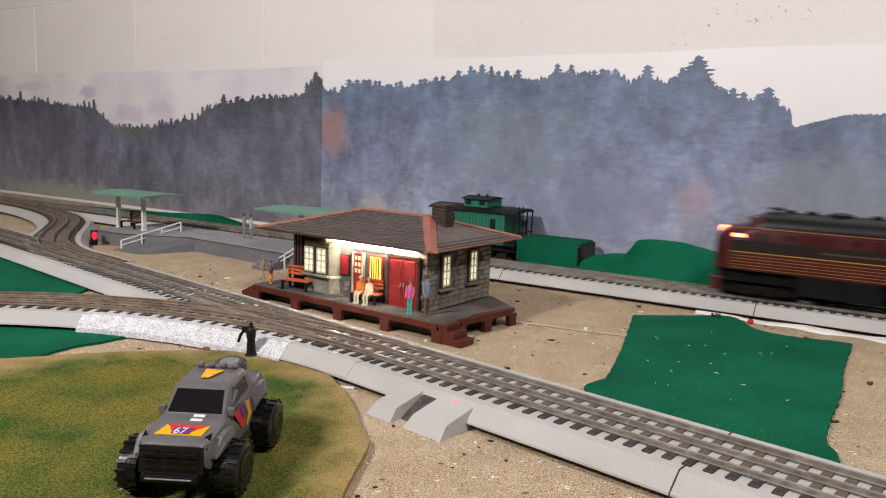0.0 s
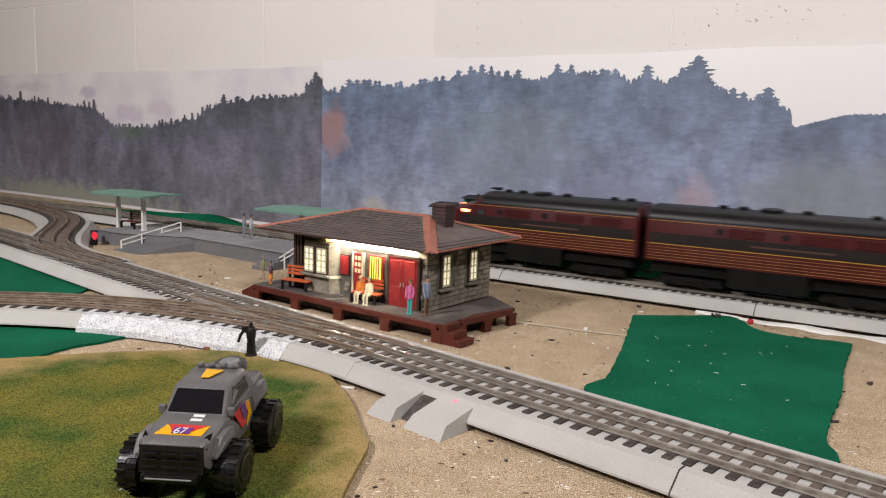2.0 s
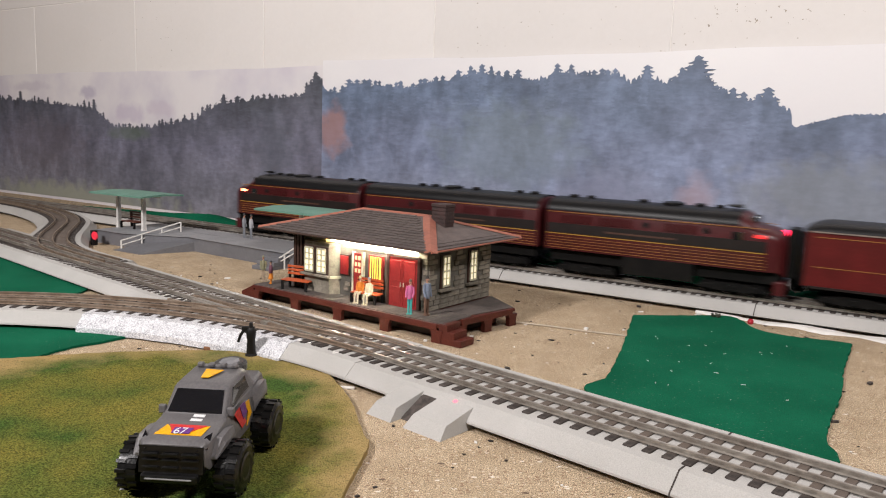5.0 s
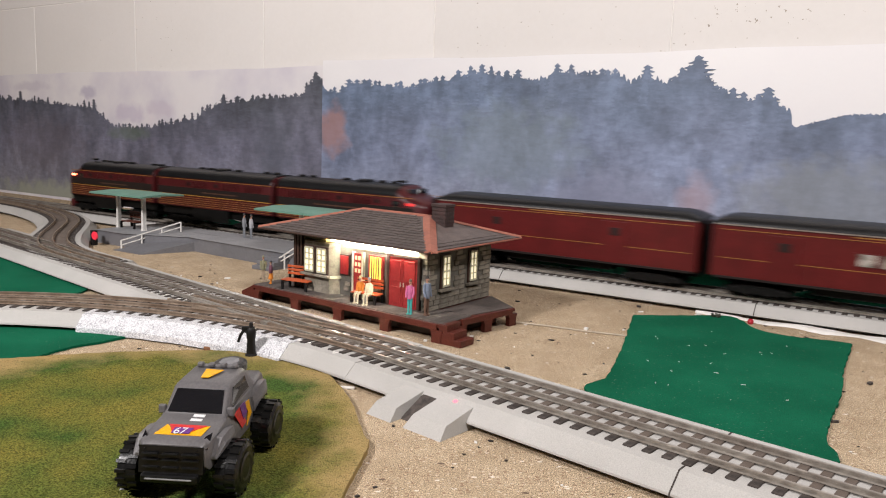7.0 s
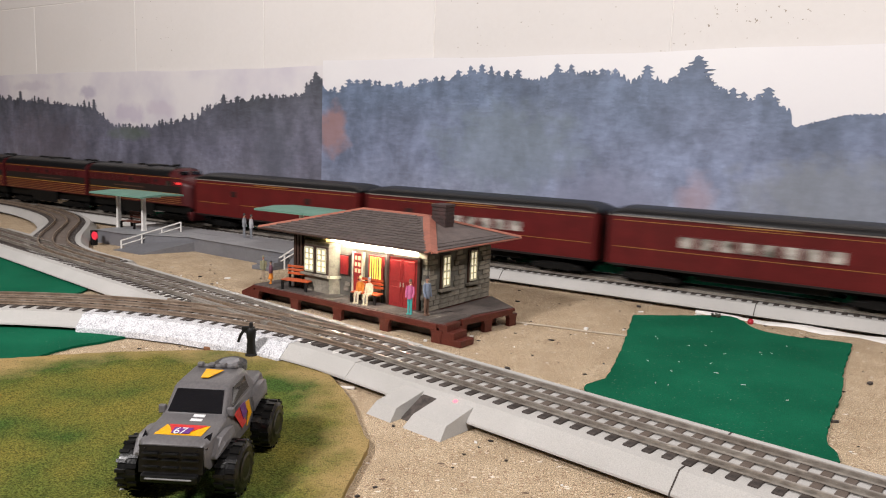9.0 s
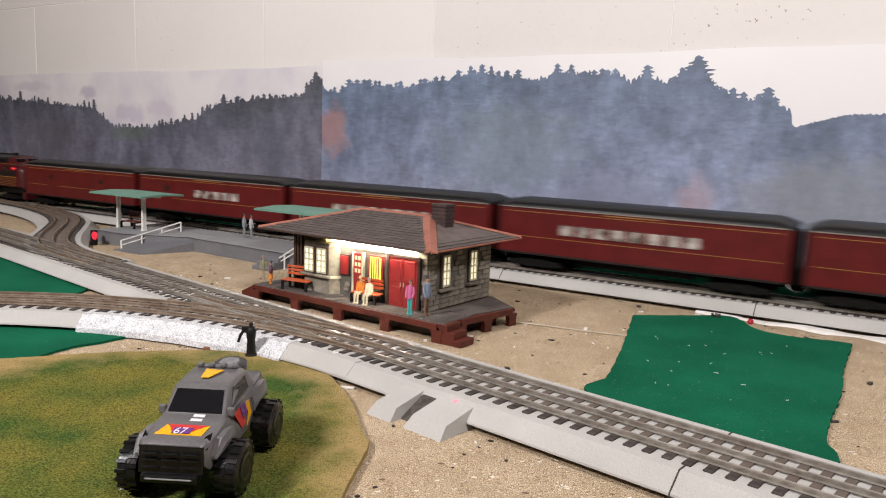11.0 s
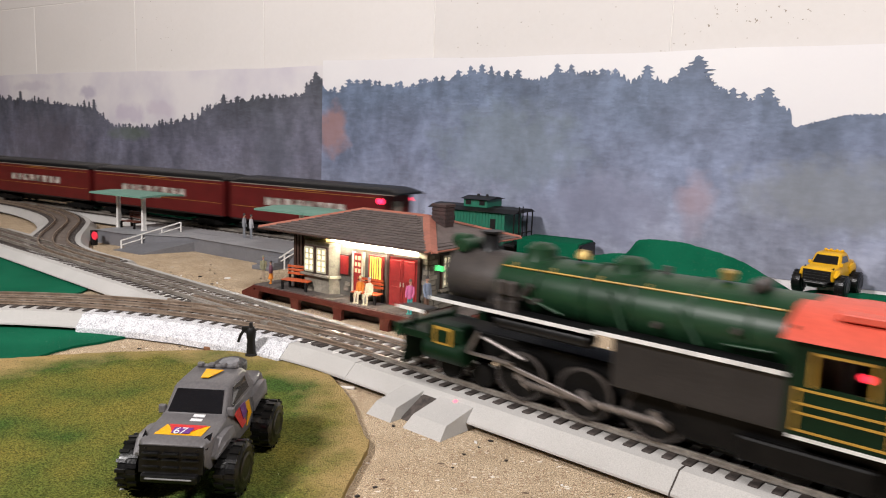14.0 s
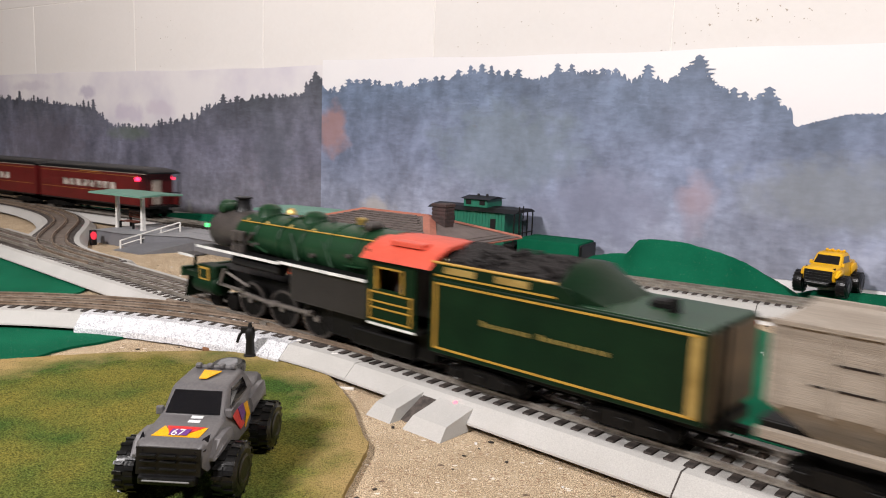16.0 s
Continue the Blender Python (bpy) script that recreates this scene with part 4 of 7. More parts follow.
    part("side_deck", Shape().prism([(0.0015, Y0 + 0.021), (px1 - 0.002, Y0 + 0.021), (px1 + 0.012, 0.103), (0.0015, 0.138)], 0.0213, 0.0226), DECK, plat)

    def skirt(p, q, legs):
        p, q = Vector(p), Vector(q)
        d = (q - p)
        ln = d.length
        m = Matrix.Translation(p) @ Matrix.Rotation(math.atan2(d.y, d.x), 4, "Z")
        part("edge", Shape().box(0, ln, -0.0015, 0.003, 0.0145, 0.0218, 0.0006, m), BROWN, plat)
        for i in range(legs + 1):
            x = ln * i / legs
            part("leg", Shape().loft([[m @ Vector((x + sx * w, y, z)) for sx, y in ((-1, -0.0012), (1, -0.0012), (1, 0.0045), (-1, 0.0045))] for z, w in ((0.0, 0.0062), (0.010, 0.0062), (0.0146, 0.0085))]), BROWN, plat)
        # Dark sheet put in behind the legs as the shade under the deck.
        part("under_deck_shade", Shape().box(0.004, ln - 0.004, 0.02, 0.022, 0.0, 0.0145, 0, m), TRIM, plat, "dark panel that stands for the shade under the deck")

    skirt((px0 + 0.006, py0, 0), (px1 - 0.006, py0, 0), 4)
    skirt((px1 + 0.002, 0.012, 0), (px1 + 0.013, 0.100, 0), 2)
    # left ramp and right steps
    part("ramp", Shape().loft([[(px0 - 0.024, y, 0.0) for y in (py0 + 0.002, py0 + 0.05)] + [(px0 - 0.024, y, 0.009) for y in (py0 + 0.05, py0 + 0.002)],
                               [(px0, y, 0.0) for y in (py0 + 0.002, py0 + 0.05)] + [(px0, y, 0.0208) for y in (py0 + 0.05, py0 + 0.002)]]), BROWN, plat)
    for i, (z1, x0) in enumerate(((0.0225, 0.0), (0.015, 0.009), (0.0075, 0.018))):
        part("step", Shape().box(px1 - 0.003 + x0, px1 + 0.0075 + x0, py0 - 0.0005, py0 + 0.024, 0, z1, 0.0006), BROWN, plat)


def bench(m, label, wood=None):
    wood = wood or BENCH_RED
    b = empty("bench", m, label, "bench", "benches on the depot platform")
    for z in (0.0135, 0.017, 0.0205):
        part("back_slat", Shape().box(-0.0155, 0.0155, 0.0052, 0.0064, z, z + 0.0024, 0.0003), wood, b)
    for y in (-0.006, -0.002, 0.002):
        part("seat_slat", Shape().box(-0.0155, 0.0155, y, y + 0.0034, 0.0088, 0.0100, 0.0003), wood, b)
    for x in (-0.0135, 0.0135):
        part("leg_frame", Shape().box(x - 0.001, x + 0.001, -0.0075, -0.0055, 0, 0.0090).box(x - 0.001, x + 0.001, 0.0055, 0.0075, 0, 0.023).box(x - 0.001, x + 0.001, -0.007, 0.007, 0.0075, 0.0090), IRON, b, "black iron leg frame")
    return b


def figurine(m, label, top, legs, skin, hair, sit=False, scale=1.0, skirt=False):
    """A plain painted miniature, one mesh."""
    s = Shape()
    hip = 0.0165
    if sit:
        for y in (-0.0022, 0.0022):
            s.rod((0.0, y, 0.0105), (0.0085, y, 0.0105), 0.0019, 0.0017, 8)
            s.rod((0.0085, y, 0.0105), (0.0090, y, 0.001), 0.0016, 0.0012, 8)
            s.box(0.008, 0.0118, y - 0.0011, y + 0.0011, 0, 0.0014)
        hip = 0.0095
    else:
        for y in (-0.0019, 0.0019):
            s.rod((0, y, 0.0), (0, y * 0.8, hip), 0.0012, 0.0019, 8)
            s.box(-0.001, 0.0028, y - 0.0011, y + 0.0011, 0, 0.0014)
        if skirt:
            s.rod((0, 0, 0.0075), (0, 0, hip + 0.001), 0.0046, 0.0028, 10)
    n_low = len(s.bm.faces)
    s.rod((0, 0, hip - 0.001), (0, 0, hip + 0.0065), 0.0030, 0.0038, 10)
    s.rod((0, 0, hip + 0.0065), (0, 0, hip + 0.0125), 0.0038, 0.0026, 10)
    for y in (-1, 1):
        s.rod((0, y * 0.0041, hip + 0.0115), (0.0004, y * 0.0050, hip + 0.0055), 0.0013, 0.0012, 8)
        s.rod((0.0004, y * 0.0050, hip + 0.0055), (0.0028, y * 0.0042, hip + 0.0005), 0.0012, 0.0009, 8)
    n_mid = len(s.bm.faces)
    s.rod((0, 0, hip + 0.0122), (0, 0, hip + 0.0145), 0.0012, 0.0011, 8)
    s.blob((0.0002, 0, hip + 0.0166), 0.0024, (1, 0.85, 1.15), 10)
    me = s.mesh("figurine", legs, True)
    me.materials.append(top)
    me.materials.append(skin)
    me.materials.append(hair)
    for i, f in enumerate(me.polygons):
        f.material_index = 0 if i < n_low else 1 if i < n_mid else 3 if f.center.z > hip + 0.0172 or (f.center.x < -0.0006 and f.center.z > hip + 0.0152) else 2
    ob = new("figurine", me)
    ob.matrix_basis = m @ Matrix.Diagonal((scale * 0.96, scale * 0.90, scale * 1.1, 1))
    return tagged(ob, label, "figurine", "miniature figures on the layout")


def paint(name, c, rough=0.5):
    return shade(name, c, tuple(v * 0.8 for v in c), rough, 300, 900, 0.1)


def depot_things():
    skin, hair = paint("flesh_paint", (0.5, 0.28, 0.2)), paint("dark_paint", (0.03, 0.025, 0.025))
    tan, olive, grey, blue = paint("tan_paint", (0.45, 0.35, 0.25)), paint("olive_paint", (0.26, 0.25, 0.15)), paint("grey_paint", (0.22, 0.23, 0.25)), paint("blue_grey_paint", (0.20, 0.24, 0.32))
    orange, cream, pink, teal = paint("orange_paint", (0.75, 0.25, 0.03)), paint("cream_paint", (0.75, 0.68, 0.5)), paint("pink_paint", (0.62, 0.16, 0.34)), paint("teal_paint", (0.06, 0.42, 0.40))
    brown, blond = paint("brown_paint", (0.16, 0.09, 0.06)), paint("blond_paint", (0.55, 0.40, 0.20))
    Z = 0.0226
    bench(depot_pose(-0.193, -0.006, Z, 14) @ Matrix.Scale(1.25, 4), "orange slatted bench with black iron legs on the platform")
    bench(depot_pose(-0.083, 0.000, Z, 8) @ Matrix.Scale(1.2, 4), "orange slatted bench by the depot wall")
    figurine(depot_pose(-0.090, -0.004, Z, -80), "seated miniature figure in an orange dress", orange, cream, skin, blond, True)
    figurine(depot_pose(-0.076, -0.004, Z, -80), "seated miniature figure in a cream suit", cream, cream, skin, grey, True)
    figurine(depot_pose(-0.0105, -0.0105, Z, -75), "standing miniature figure in a pink top and teal trousers", pink, teal, skin, brown, False, 1.0)
    figurine(depot_pose(0.006, -0.002, Z, -10), "standing miniature figure in a grey-blue coat", blue, brown, skin, hair, False, 1.12)
    figurine(depot_pose(-0.262, -0.002, 0.0228, -60), "standing miniature figure in an olive shirt and tan trousers", olive, tan, skin, olive, False, 0.86)
    figurine(depot_pose(-0.243, -0.006, Z, -120), "standing miniature figure in a plum top and orange skirt", paint("plum_paint", (0.16, 0.06, 0.09)), orange, skin, hair, False, 0.76, True)
    for s, l, top in ((-0.714, -0.078, grey), (-0.695, -0.080, paint("pale_grey_paint", (0.4, 0.4, 0.42)))):
        figurine(Matrix.Translation(far(s + 0.024, l, 0.0251)) @ Matrix.Rotation(FAR_A + 1.2, 4, "Z") @ Matrix.Scale(0.77, 4), "standing miniature figure in a grey suit on the grey platform", top, grey, skin, hair, False, 1.15)


# ---- grey passenger platform with canopies ----
def halt():
    m = beside_far(-0.13)
    p = empty("passenger_platform", m, "grey passenger platform with a ramp and white railings", "platform")
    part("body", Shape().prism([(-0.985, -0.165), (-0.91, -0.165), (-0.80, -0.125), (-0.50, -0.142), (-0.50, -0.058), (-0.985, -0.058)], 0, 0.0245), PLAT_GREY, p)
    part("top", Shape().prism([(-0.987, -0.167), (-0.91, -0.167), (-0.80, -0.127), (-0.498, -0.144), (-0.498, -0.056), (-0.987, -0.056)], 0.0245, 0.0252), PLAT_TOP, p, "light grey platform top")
    part("ramp", Shape().loft([[(-0.89, -0.193, 0), (-0.82, -0.193, 0), (-0.82, -0.193, 0.001), (-0.89, -0.193, 0.001)], [(-0.84, -0.09, 0), (-0.77, -0.09, 0), (-0.77, -0.09, 0.0255), (-0.84, -0.09, 0.0255)]]), PLAT_GREY, p)
    rail = part("railing", Shape().rod((-0.882, -0.185, 0.017), (-0.862, -0.098, 0.043), 0.0014, n=8).rod((-0.882, -0.185, 0.009), (-0.862, -0.098, 0.034), 0.0011, n=8), WHITE_PLASTIC, p, "white ramp railing")
    for f in (0.0, 0.33, 0.67, 1.0):
        x, y, z = -0.882 + 0.020 * f, -0.185 + 0.087 * f, 0.017 + 0.026 * f
        part("post", Shape().rod((x, y, z - 0.018 if f else 0.0), (x, y, z + 0.0005), 0.0013, n=8), WHITE_PLASTIC, rail)
    rail = part("railing", Shape().rod((-0.575, -0.15, 0.012), (-0.545, -0.14, 0.036), 0.0013, n=8).rod((-0.575, -0.15, 0.006), (-0.545, -0.14, 0.028), 0.001, n=8), WHITE_PLASTIC, p, "white ramp railing")
    for f in (0.0, 0.5, 1.0):
        x, y, z = -0.575 + 0.03 * f, -0.15 + 0.01 * f, 0.012 + 0.024 * f
        part("post", Shape().rod((x, y, 0.0), (x, y, z), 0.0012, n=8), WHITE_PLASTIC, rail)

    def canopy(x0, x1, y, posts, zr):
        c = empty("platform_canopy", m, "pale green canopy roof on white posts", "canopy", "canopies on the grey platform")
        part("roof", Shape().loft([[(x, y - 0.036, zr - 0.001), (x, y, zr + 0.0015), (x, y + 0.036, zr - 0.001), (x, y + 0.036, zr - 0.004), (x, y, zr - 0.002), (x, y - 0.036, zr - 0.004)] for x in (x0, x1)]), CANOPY, c, "pale green shallow roof")
        part("beam", Shape().box(x0 + 0.01, x1 - 0.01, y - 0.003, y + 0.003, zr - 0.006, zr - 0.0025, 0.0005), WHITE_PLASTIC, c)
        for px in posts:
            part("post", Shape().loft([[(px + sx * w, y + sy * w, z) for sx, sy in ((-1, -1), (1, -1), (1, 1), (-1, 1))] for z, w in ((0.0252, 0.0034), (0.031, 0.0028), (zr - 0.012, 0.0026), (zr - 0.004, 0.0036))]), WHITE_PLASTIC, c, "white tapered post")

    canopy(-1.005, -0.862, -0.128, (-0.985, -0.915), 0.096)
    canopy(-0.60, -0.44, -0.128, (-0.545, -0.48), 0.098)
    b = bench(m @ Matrix.Translation((-0.962, -0.118, 0.0253)) @ Matrix.Scale(1.35, 4), "small brown bench on the grey platform", shade("brown_bench", (0.13, 0.035, 0.02), None, 0.5, 60, 400, 0.1))
    for i in range(3):
        part("step", Shape().box(-0.600, -0.565, -0.168 + 0.008 * i, -0.143, 0.006 * i, 0.006 * (i + 1), 0.0006), PLAT_GREY, p, "grey step")
    # crossing signal and filler post
    sig = empty("signal_stand", m @ Matrix.Translation((-0.962, -0.182, 0)) @ Matrix.Scale(1.2, 4), "small black signal stand with a red disc with a faint added glow", "signal")
    part("post", Shape().box(-0.004, 0.004, -0.003, 0.003, 0, 0.023, 0.001), IRON, sig)
    # The disc's red is given a faint emission of its own.
    part("disc", Shape().lathe([(0.006, -0.001), (0.0065, 0), (0.006, 0.001)], (0.010, -0.0045, 0.016), "Y", 14), glow("glowing_red_disc", (0.75, 0.03, 0.06), 0.25), sig, "red disc with a faint added glow")
    pump = empty("water_pump", Matrix.Translation((*lay(-0.1825, 0.4790), 0.003)) @ Matrix.Scale(0.83, 4), "black hand pump with a curved spout beside the track", "pump")
    part("base", Shape().lathe([(0.0062, -0.003), (0.0058, 0.0), (0.0055, 0.002), (0.0042, 0.003), (0.0036, 0.016), (0.0042, 0.018), (0.0044, 0.024), (0.003, 0.0265)], n=14), IRON, pump, smooth=True)
    part("cap", Shape().rod((0, 0, 0.026), (0, 0, 0.031), 0.0022, 0.0014, 10), IRON, pump)
    sp = Shape()
    pts = [(-0.002, 0.0, 0.022), (-0.007, 0.0, 0.023), (-0.0095, 0.0, 0.019), (-0.0115, 0.0, 0.013)]
    for a, b2 in zip(pts, pts[1:]):
        sp.rod(a, b2, 0.0013, n=8)
    part("spout", sp, IRON, pump)
    part("arm", Shape().box(-0.008, 0.003, -0.0018, 0.0018, 0.0235, 0.0275, 0.0006), IRON, pump)


depot()
depot_things()
halt()


# ---- felt-covered forms and things behind the far track ----
def behind_track():
    m = beside_far(0.09)

    def drape(rows, y0, y1, label):
        """A felt sheet lying over a ridge whose height follows rows of (s, z)."""
        rng = random.Random(3)
        xs = np.linspace(rows[0][0], rows[-1][0], 70)
        hs = np.interp(xs, [r[0] for r in rows], [r[1] for r in rows])
        hs = np.convolve(np.pad(hs, 1, mode="edge"), np.ones(3) / 3, mode="valid")
        prof = ((0.0, 0.0), (0.10, 0.16), (0.30, 0.30), (0.42, 0.62), (0.46, 0.90), (0.52, 1.0), (0.7, 0.9), (0.9, 0.4), (1.0, 0.0))
        rings = []
        for i, (x, hgt) in enumerate(zip(xs, hs)):
            rings.append([(x, y0 + (y1 - y0) * u + 0.002 * math.sin(i * 0.35 + 5 * u), max(0.0006, hgt * v + rng.uniform(-0.0004, 0.0004))) for u, v in prof])
        s = Shape().loft(rings)
        ob = part("felt_hill", s, FELT, None, "", True)
        ob.matrix_basis = m
        return tagged(ob, label, "felt hill", "green felt hills")

    drape([(-0.16, 0.004), (-0.135, 0.020), (-0.11, 0.034), (-0.075, 0.042), (-0.052, 0.043), (-0.047, 0.066), (-0.02, 0.071), (0.03, 0.070), (0.08, 0.060), (0.12, 0.046), (0.155, 0.026), (0.18, 0.010), (0.19, 0.003)], 0.047, 0.125, "dark green felt hill draped behind the track")
    drape([(-0.86, 0.003), (-0.80, 0.013), (-0.70, 0.016), (-0.60, 0.010), (-0.52, 0.003)], 0.05, 0.12, "low dark green felt mound behind the track")
    drape([(-1.5, 0.002), (-1.3, 0.010), (-1.1, 0.018), (-0.98, 0.026), (-0.93, 0.018), (-0.88, 0.003)], 0.055, 0.13, "low pale green mound below the backdrop")
    drape([(0.17, 0.004), (0.2, 0.018), (0.30, 0.022), (0.5, 0.024), (0.8, 0.02)], 0.060, 0.14, "green felt covered bank behind the track")
    b = empty("felt_box", m @ Matrix.Translation((-0.182, 0.105, 0)), "green felt wrapped box with a dark end plate", "box")
    part("body", Shape().box(-0.055, 0.052, -0.03, 0.03, 0, 0.052, 0.004), FELT, b, "", True)
    part("end", Shape().box(0.0515, 0.056, -0.028, 0.028, 0.002, 0.049, 0.003), IRON, b, "dark plate over the box end")
    # a teal caboose parked by the wall
    teal = shade("teal_caboose_paint", (0.012, 0.16, 0.095), (0.01, 0.13, 0.075), 0.5, 60, 500, 0.15, stretch=(6, 1, 1))
    c = empty("caboose", m @ Matrix.Translation((-0.31, 0.105, 0.0)), "green wooden caboose with a black roof and cupola", "caboose")
    part("body", Shape().box(-0.078, 0.048, -0.028, 0.028, 0.034, 0.092, 0.001), teal, c)
    for i in range(21):
        x = -0.075 + 0.006 * i
        part("batten", Shape().box(x, x + 0.0045, -0.0288, -0.0275, 0.036, 0.091, 0.0003), teal, c)
    part("roof", Shape().loft([[(x, -0.033, 0.0915), (x, -0.02, 0.0975), (x, 0.0, 0.0995), (x, 0.02, 0.0975), (x, 0.033, 0.0915), (x, 0.0, 0.0925)] for x in (-0.098, 0.070)]), IRON, c)
    part("cupola", Shape().box(-0.034, 0.012, -0.022, 0.022, 0.097, 0.112, 0.001), teal, c)
    for x in (-0.024, 0.002):
        part("cupola_window", Shape().box(x - 0.005, x + 0.005, -0.0227, -0.0215, 0.1015, 0.1095, 0.0003), IRON, c)
    part("cupola_roof", Shape().loft([[(x, -0.026, 0.1115), (x, 0.0, 0.1165), (x, 0.026, 0.1115), (x, 0.0, 0.1125)] for x in (-0.039, 0.017)]), IRON, c)
    for x in (-0.02, -0.003):
        part("roof_vent", Shape().rod((x, 0, 0.115), (x, 0, 0.1195), 0.003, 0.002, 8), IRON, c)
    for x in (-0.05, 0.028):
        part("window", Shape().box(x - 0.005, x + 0.005, -0.0294, -0.028, 0.062, 0.080, 0.0004), IRON, c)
    part("end_platform", Shape().box(0.048, 0.069, -0.03, 0.03, 0.034, 0.038, 0.0006), IRON, c)
    for y in (-0.029, -0.012, 0.012, 0.029):
        part("end_rail", Shape().rod((0.067, y, 0.037), (0.067, y, 0.0935), 0.0012, n=8), IRON, c)
    part("end_rail", Shape().rod((0.067, -0.03, 0.056), (0.067, 0.03, 0.056), 0.0011, n=8), IRON, c)
    part("ladder", Shape().rod((0.0705, -0.02, 0.038), (0.0705, -0.02, 0.104), 0.001, n=8).rod((0.0705, -0.008, 0.038), (0.0705, -0.008, 0.104), 0.001, n=8), IRON, c)
    part("underframe", Shape().box(-0.078, 0.066, -0.018, 0.018, 0.022, 0.034, 0.001), IRON, c)
    for x in (-0.06, -0.032, 0.012, 0.042):
        part("wheel", Shape().lathe([(0.009, -0.024), (0.0105, -0.0225), (0.009, -0.017), (0.002, -0.016), (0.002, 0.016), (0.009, 0.017), (0.0105, 0.0225), (0.009, 0.024)], (x, 0, 0.0105), "Y", 16), IRON, c)


# ---- toy trucks ----
RUBBER = shade("black_rubber", (0.006, 0.0058, 0.006), (0.004, 0.004, 0.004), 0.3, 80, 500, 0.1, spec=0.38)
BLACK_GLASS = shade("dark_toy_glass", (0.010, 0.010, 0.012), None, 0.07, 40, 300, 0.0, coat=0.6)


def toy_truck(m, paint_body, label, size, decals, stretch=1.25):
    t = empty("toy_truck", m @ Matrix.Diagonal((size * 0.90, size * stretch, size, 1)), label, "toy truck", "toy trucks on the layout")

    def hull(rows):
        """Cross-sections along the truck: y, half width low, half width high, z low, z high."""
        return Shape().loft([[(-a, y, z0), (-a * 1.02, y, z0 + (z1 - z0) * 0.45), (-b * 1.02, y, z1 - 0.002), (-b * 0.9, y, z1), (b * 0.9, y, z1), (b * 1.02, y, z1 - 0.002), (a * 1.02, y, z0 + (z1 - z0) * 0.45), (a, y, z0)] for y, a, b, z0, z1 in rows])

    part("body", hull([(-0.050, 0.0235, 0.0225, 0.030, 0.0430), (-0.047, 0.0260, 0.0250, 0.026, 0.0455), (-0.035, 0.0275, 0.0255, 0.026, 0.0468), (-0.016, 0.0280, 0.0250, 0.024, 0.0496), (0.0, 0.028, 0.0245, 0.024, 0.051),
                       (0.030, 0.028, 0.0245, 0.024, 0.052), (0.034, 0.028, 0.025, 0.025, 0.0535), (0.050, 0.0275, 0.0245, 0.027, 0.0545), (0.053, 0.026, 0.0235, 0.029, 0.053)]), paint_body, t, "", True)
    part("cab", hull([(-0.019, 0.0252, 0.0240, 0.046, 0.0485), (-0.006, 0.0245, 0.0218, 0.046, 0.0650), (-0.003, 0.0243, 0.0214, 0.046, 0.0665), (0.022, 0.0243, 0.0212, 0.046, 0.0678), (0.026, 0.0245, 0.0214, 0.046, 0.065), (0.034, 0.025, 0.0225, 0.046, 0.054)]), paint_body, t, "", True)
    wind = Shape().faces([(-0.0212, -0.0184, 0.0505), (0.0212, -0.0184, 0.0505), (0.0186, -0.0084, 0.0630), (-0.0186, -0.0084, 0.0630), (-0.0212, -0.0165, 0.0495), (0.0212, -0.0165, 0.0495), (0.0186, -0.0065, 0.0624), (-0.0186, -0.0065, 0.0624)],
                         [(0, 1, 2, 3), (7, 6, 5, 4), (0, 4, 5, 1), (1, 5, 6, 2), (2, 6, 7, 3), (3, 7, 4, 0)])
    part("windscreen", wind, BLACK_GLASS, t, "dark glossy windscreen")
    for sx in (-1, 1):
        part("side_window", Shape().faces([(sx * 0.0256, -0.010, 0.0525), (sx * 0.0256, 0.021, 0.0535), (sx * 0.0229, 0.019, 0.0630), (sx * 0.0232, -0.002, 0.0627), (sx * 0.0215, -0.008, 0.0525), (sx * 0.0215, 0.021, 0.0535), (sx * 0.019, 0.019, 0.0638), (sx * 0.019, -0.001, 0.0635)],
                                          [(0, 1, 2, 3), (7, 6, 5, 4), (0, 4, 5, 1), (1, 5, 6, 2), (2, 6, 7, 3), (3, 7, 4, 0)]), BLACK_GLASS, t)
        part("mirror", Shape().box(sx * 0.027 - 0.0028, sx * 0.027 + 0.0028, -0.0165, -0.0135, 0.0475, 0.0535, 0.0008), paint_body, t)
        part("fender", hull([(-0.046, 0.006, 0.005, 0.0325, 0.0345), (-0.038, 0.0085, 0.007, 0.036, 0.0435), (-0.026, 0.0085, 0.007, 0.037, 0.0440), (-0.016, 0.006, 0.005, 0.032, 0.0415)]), paint_body, t, "", True).matrix_basis = Matrix.Translation((sx * 0.025, 0, 0))
        part("fender", hull([(0.022, 0.006, 0.005, 0.034, 0.045), (0.030, 0.0085, 0.007, 0.040, 0.0495), (0.042, 0.0085, 0.007, 0.040, 0.0505), (0.050, 0.006, 0.005, 0.034, 0.048)]), paint_body, t, "", True).matrix_basis = Matrix.Translation((sx * 0.024, 0, 0))
    part("roof_light_bar", Shape().box(-0.017, 0.017, 0.019, 0.0225, 0.0675, 0.0697, 0.0006), paint_body, t)
    for x in (-0.0145, -0.005, 0.005, 0.0145):
        part("roof_lamp", Shape().box(x - 0.0024, x + 0.0024, 0.018, 0.022, 0.0680, 0.0715, 0.001), paint_body, t)
    grille = part("grille", Shape().loft([[(-0.0235, -0.0525, 0.025), (0.0235, -0.0525, 0.025), (0.0235, -0.0505, 0.0425), (-0.0235, -0.0505, 0.0425)], [(-0.0235, -0.046, 0.025), (0.0235, -0.046, 0.025), (0.0225, -0.046, 0.0415), (-0.0225, -0.046, 0.0415)]]), RUBBER, t, "black grille and bumper")
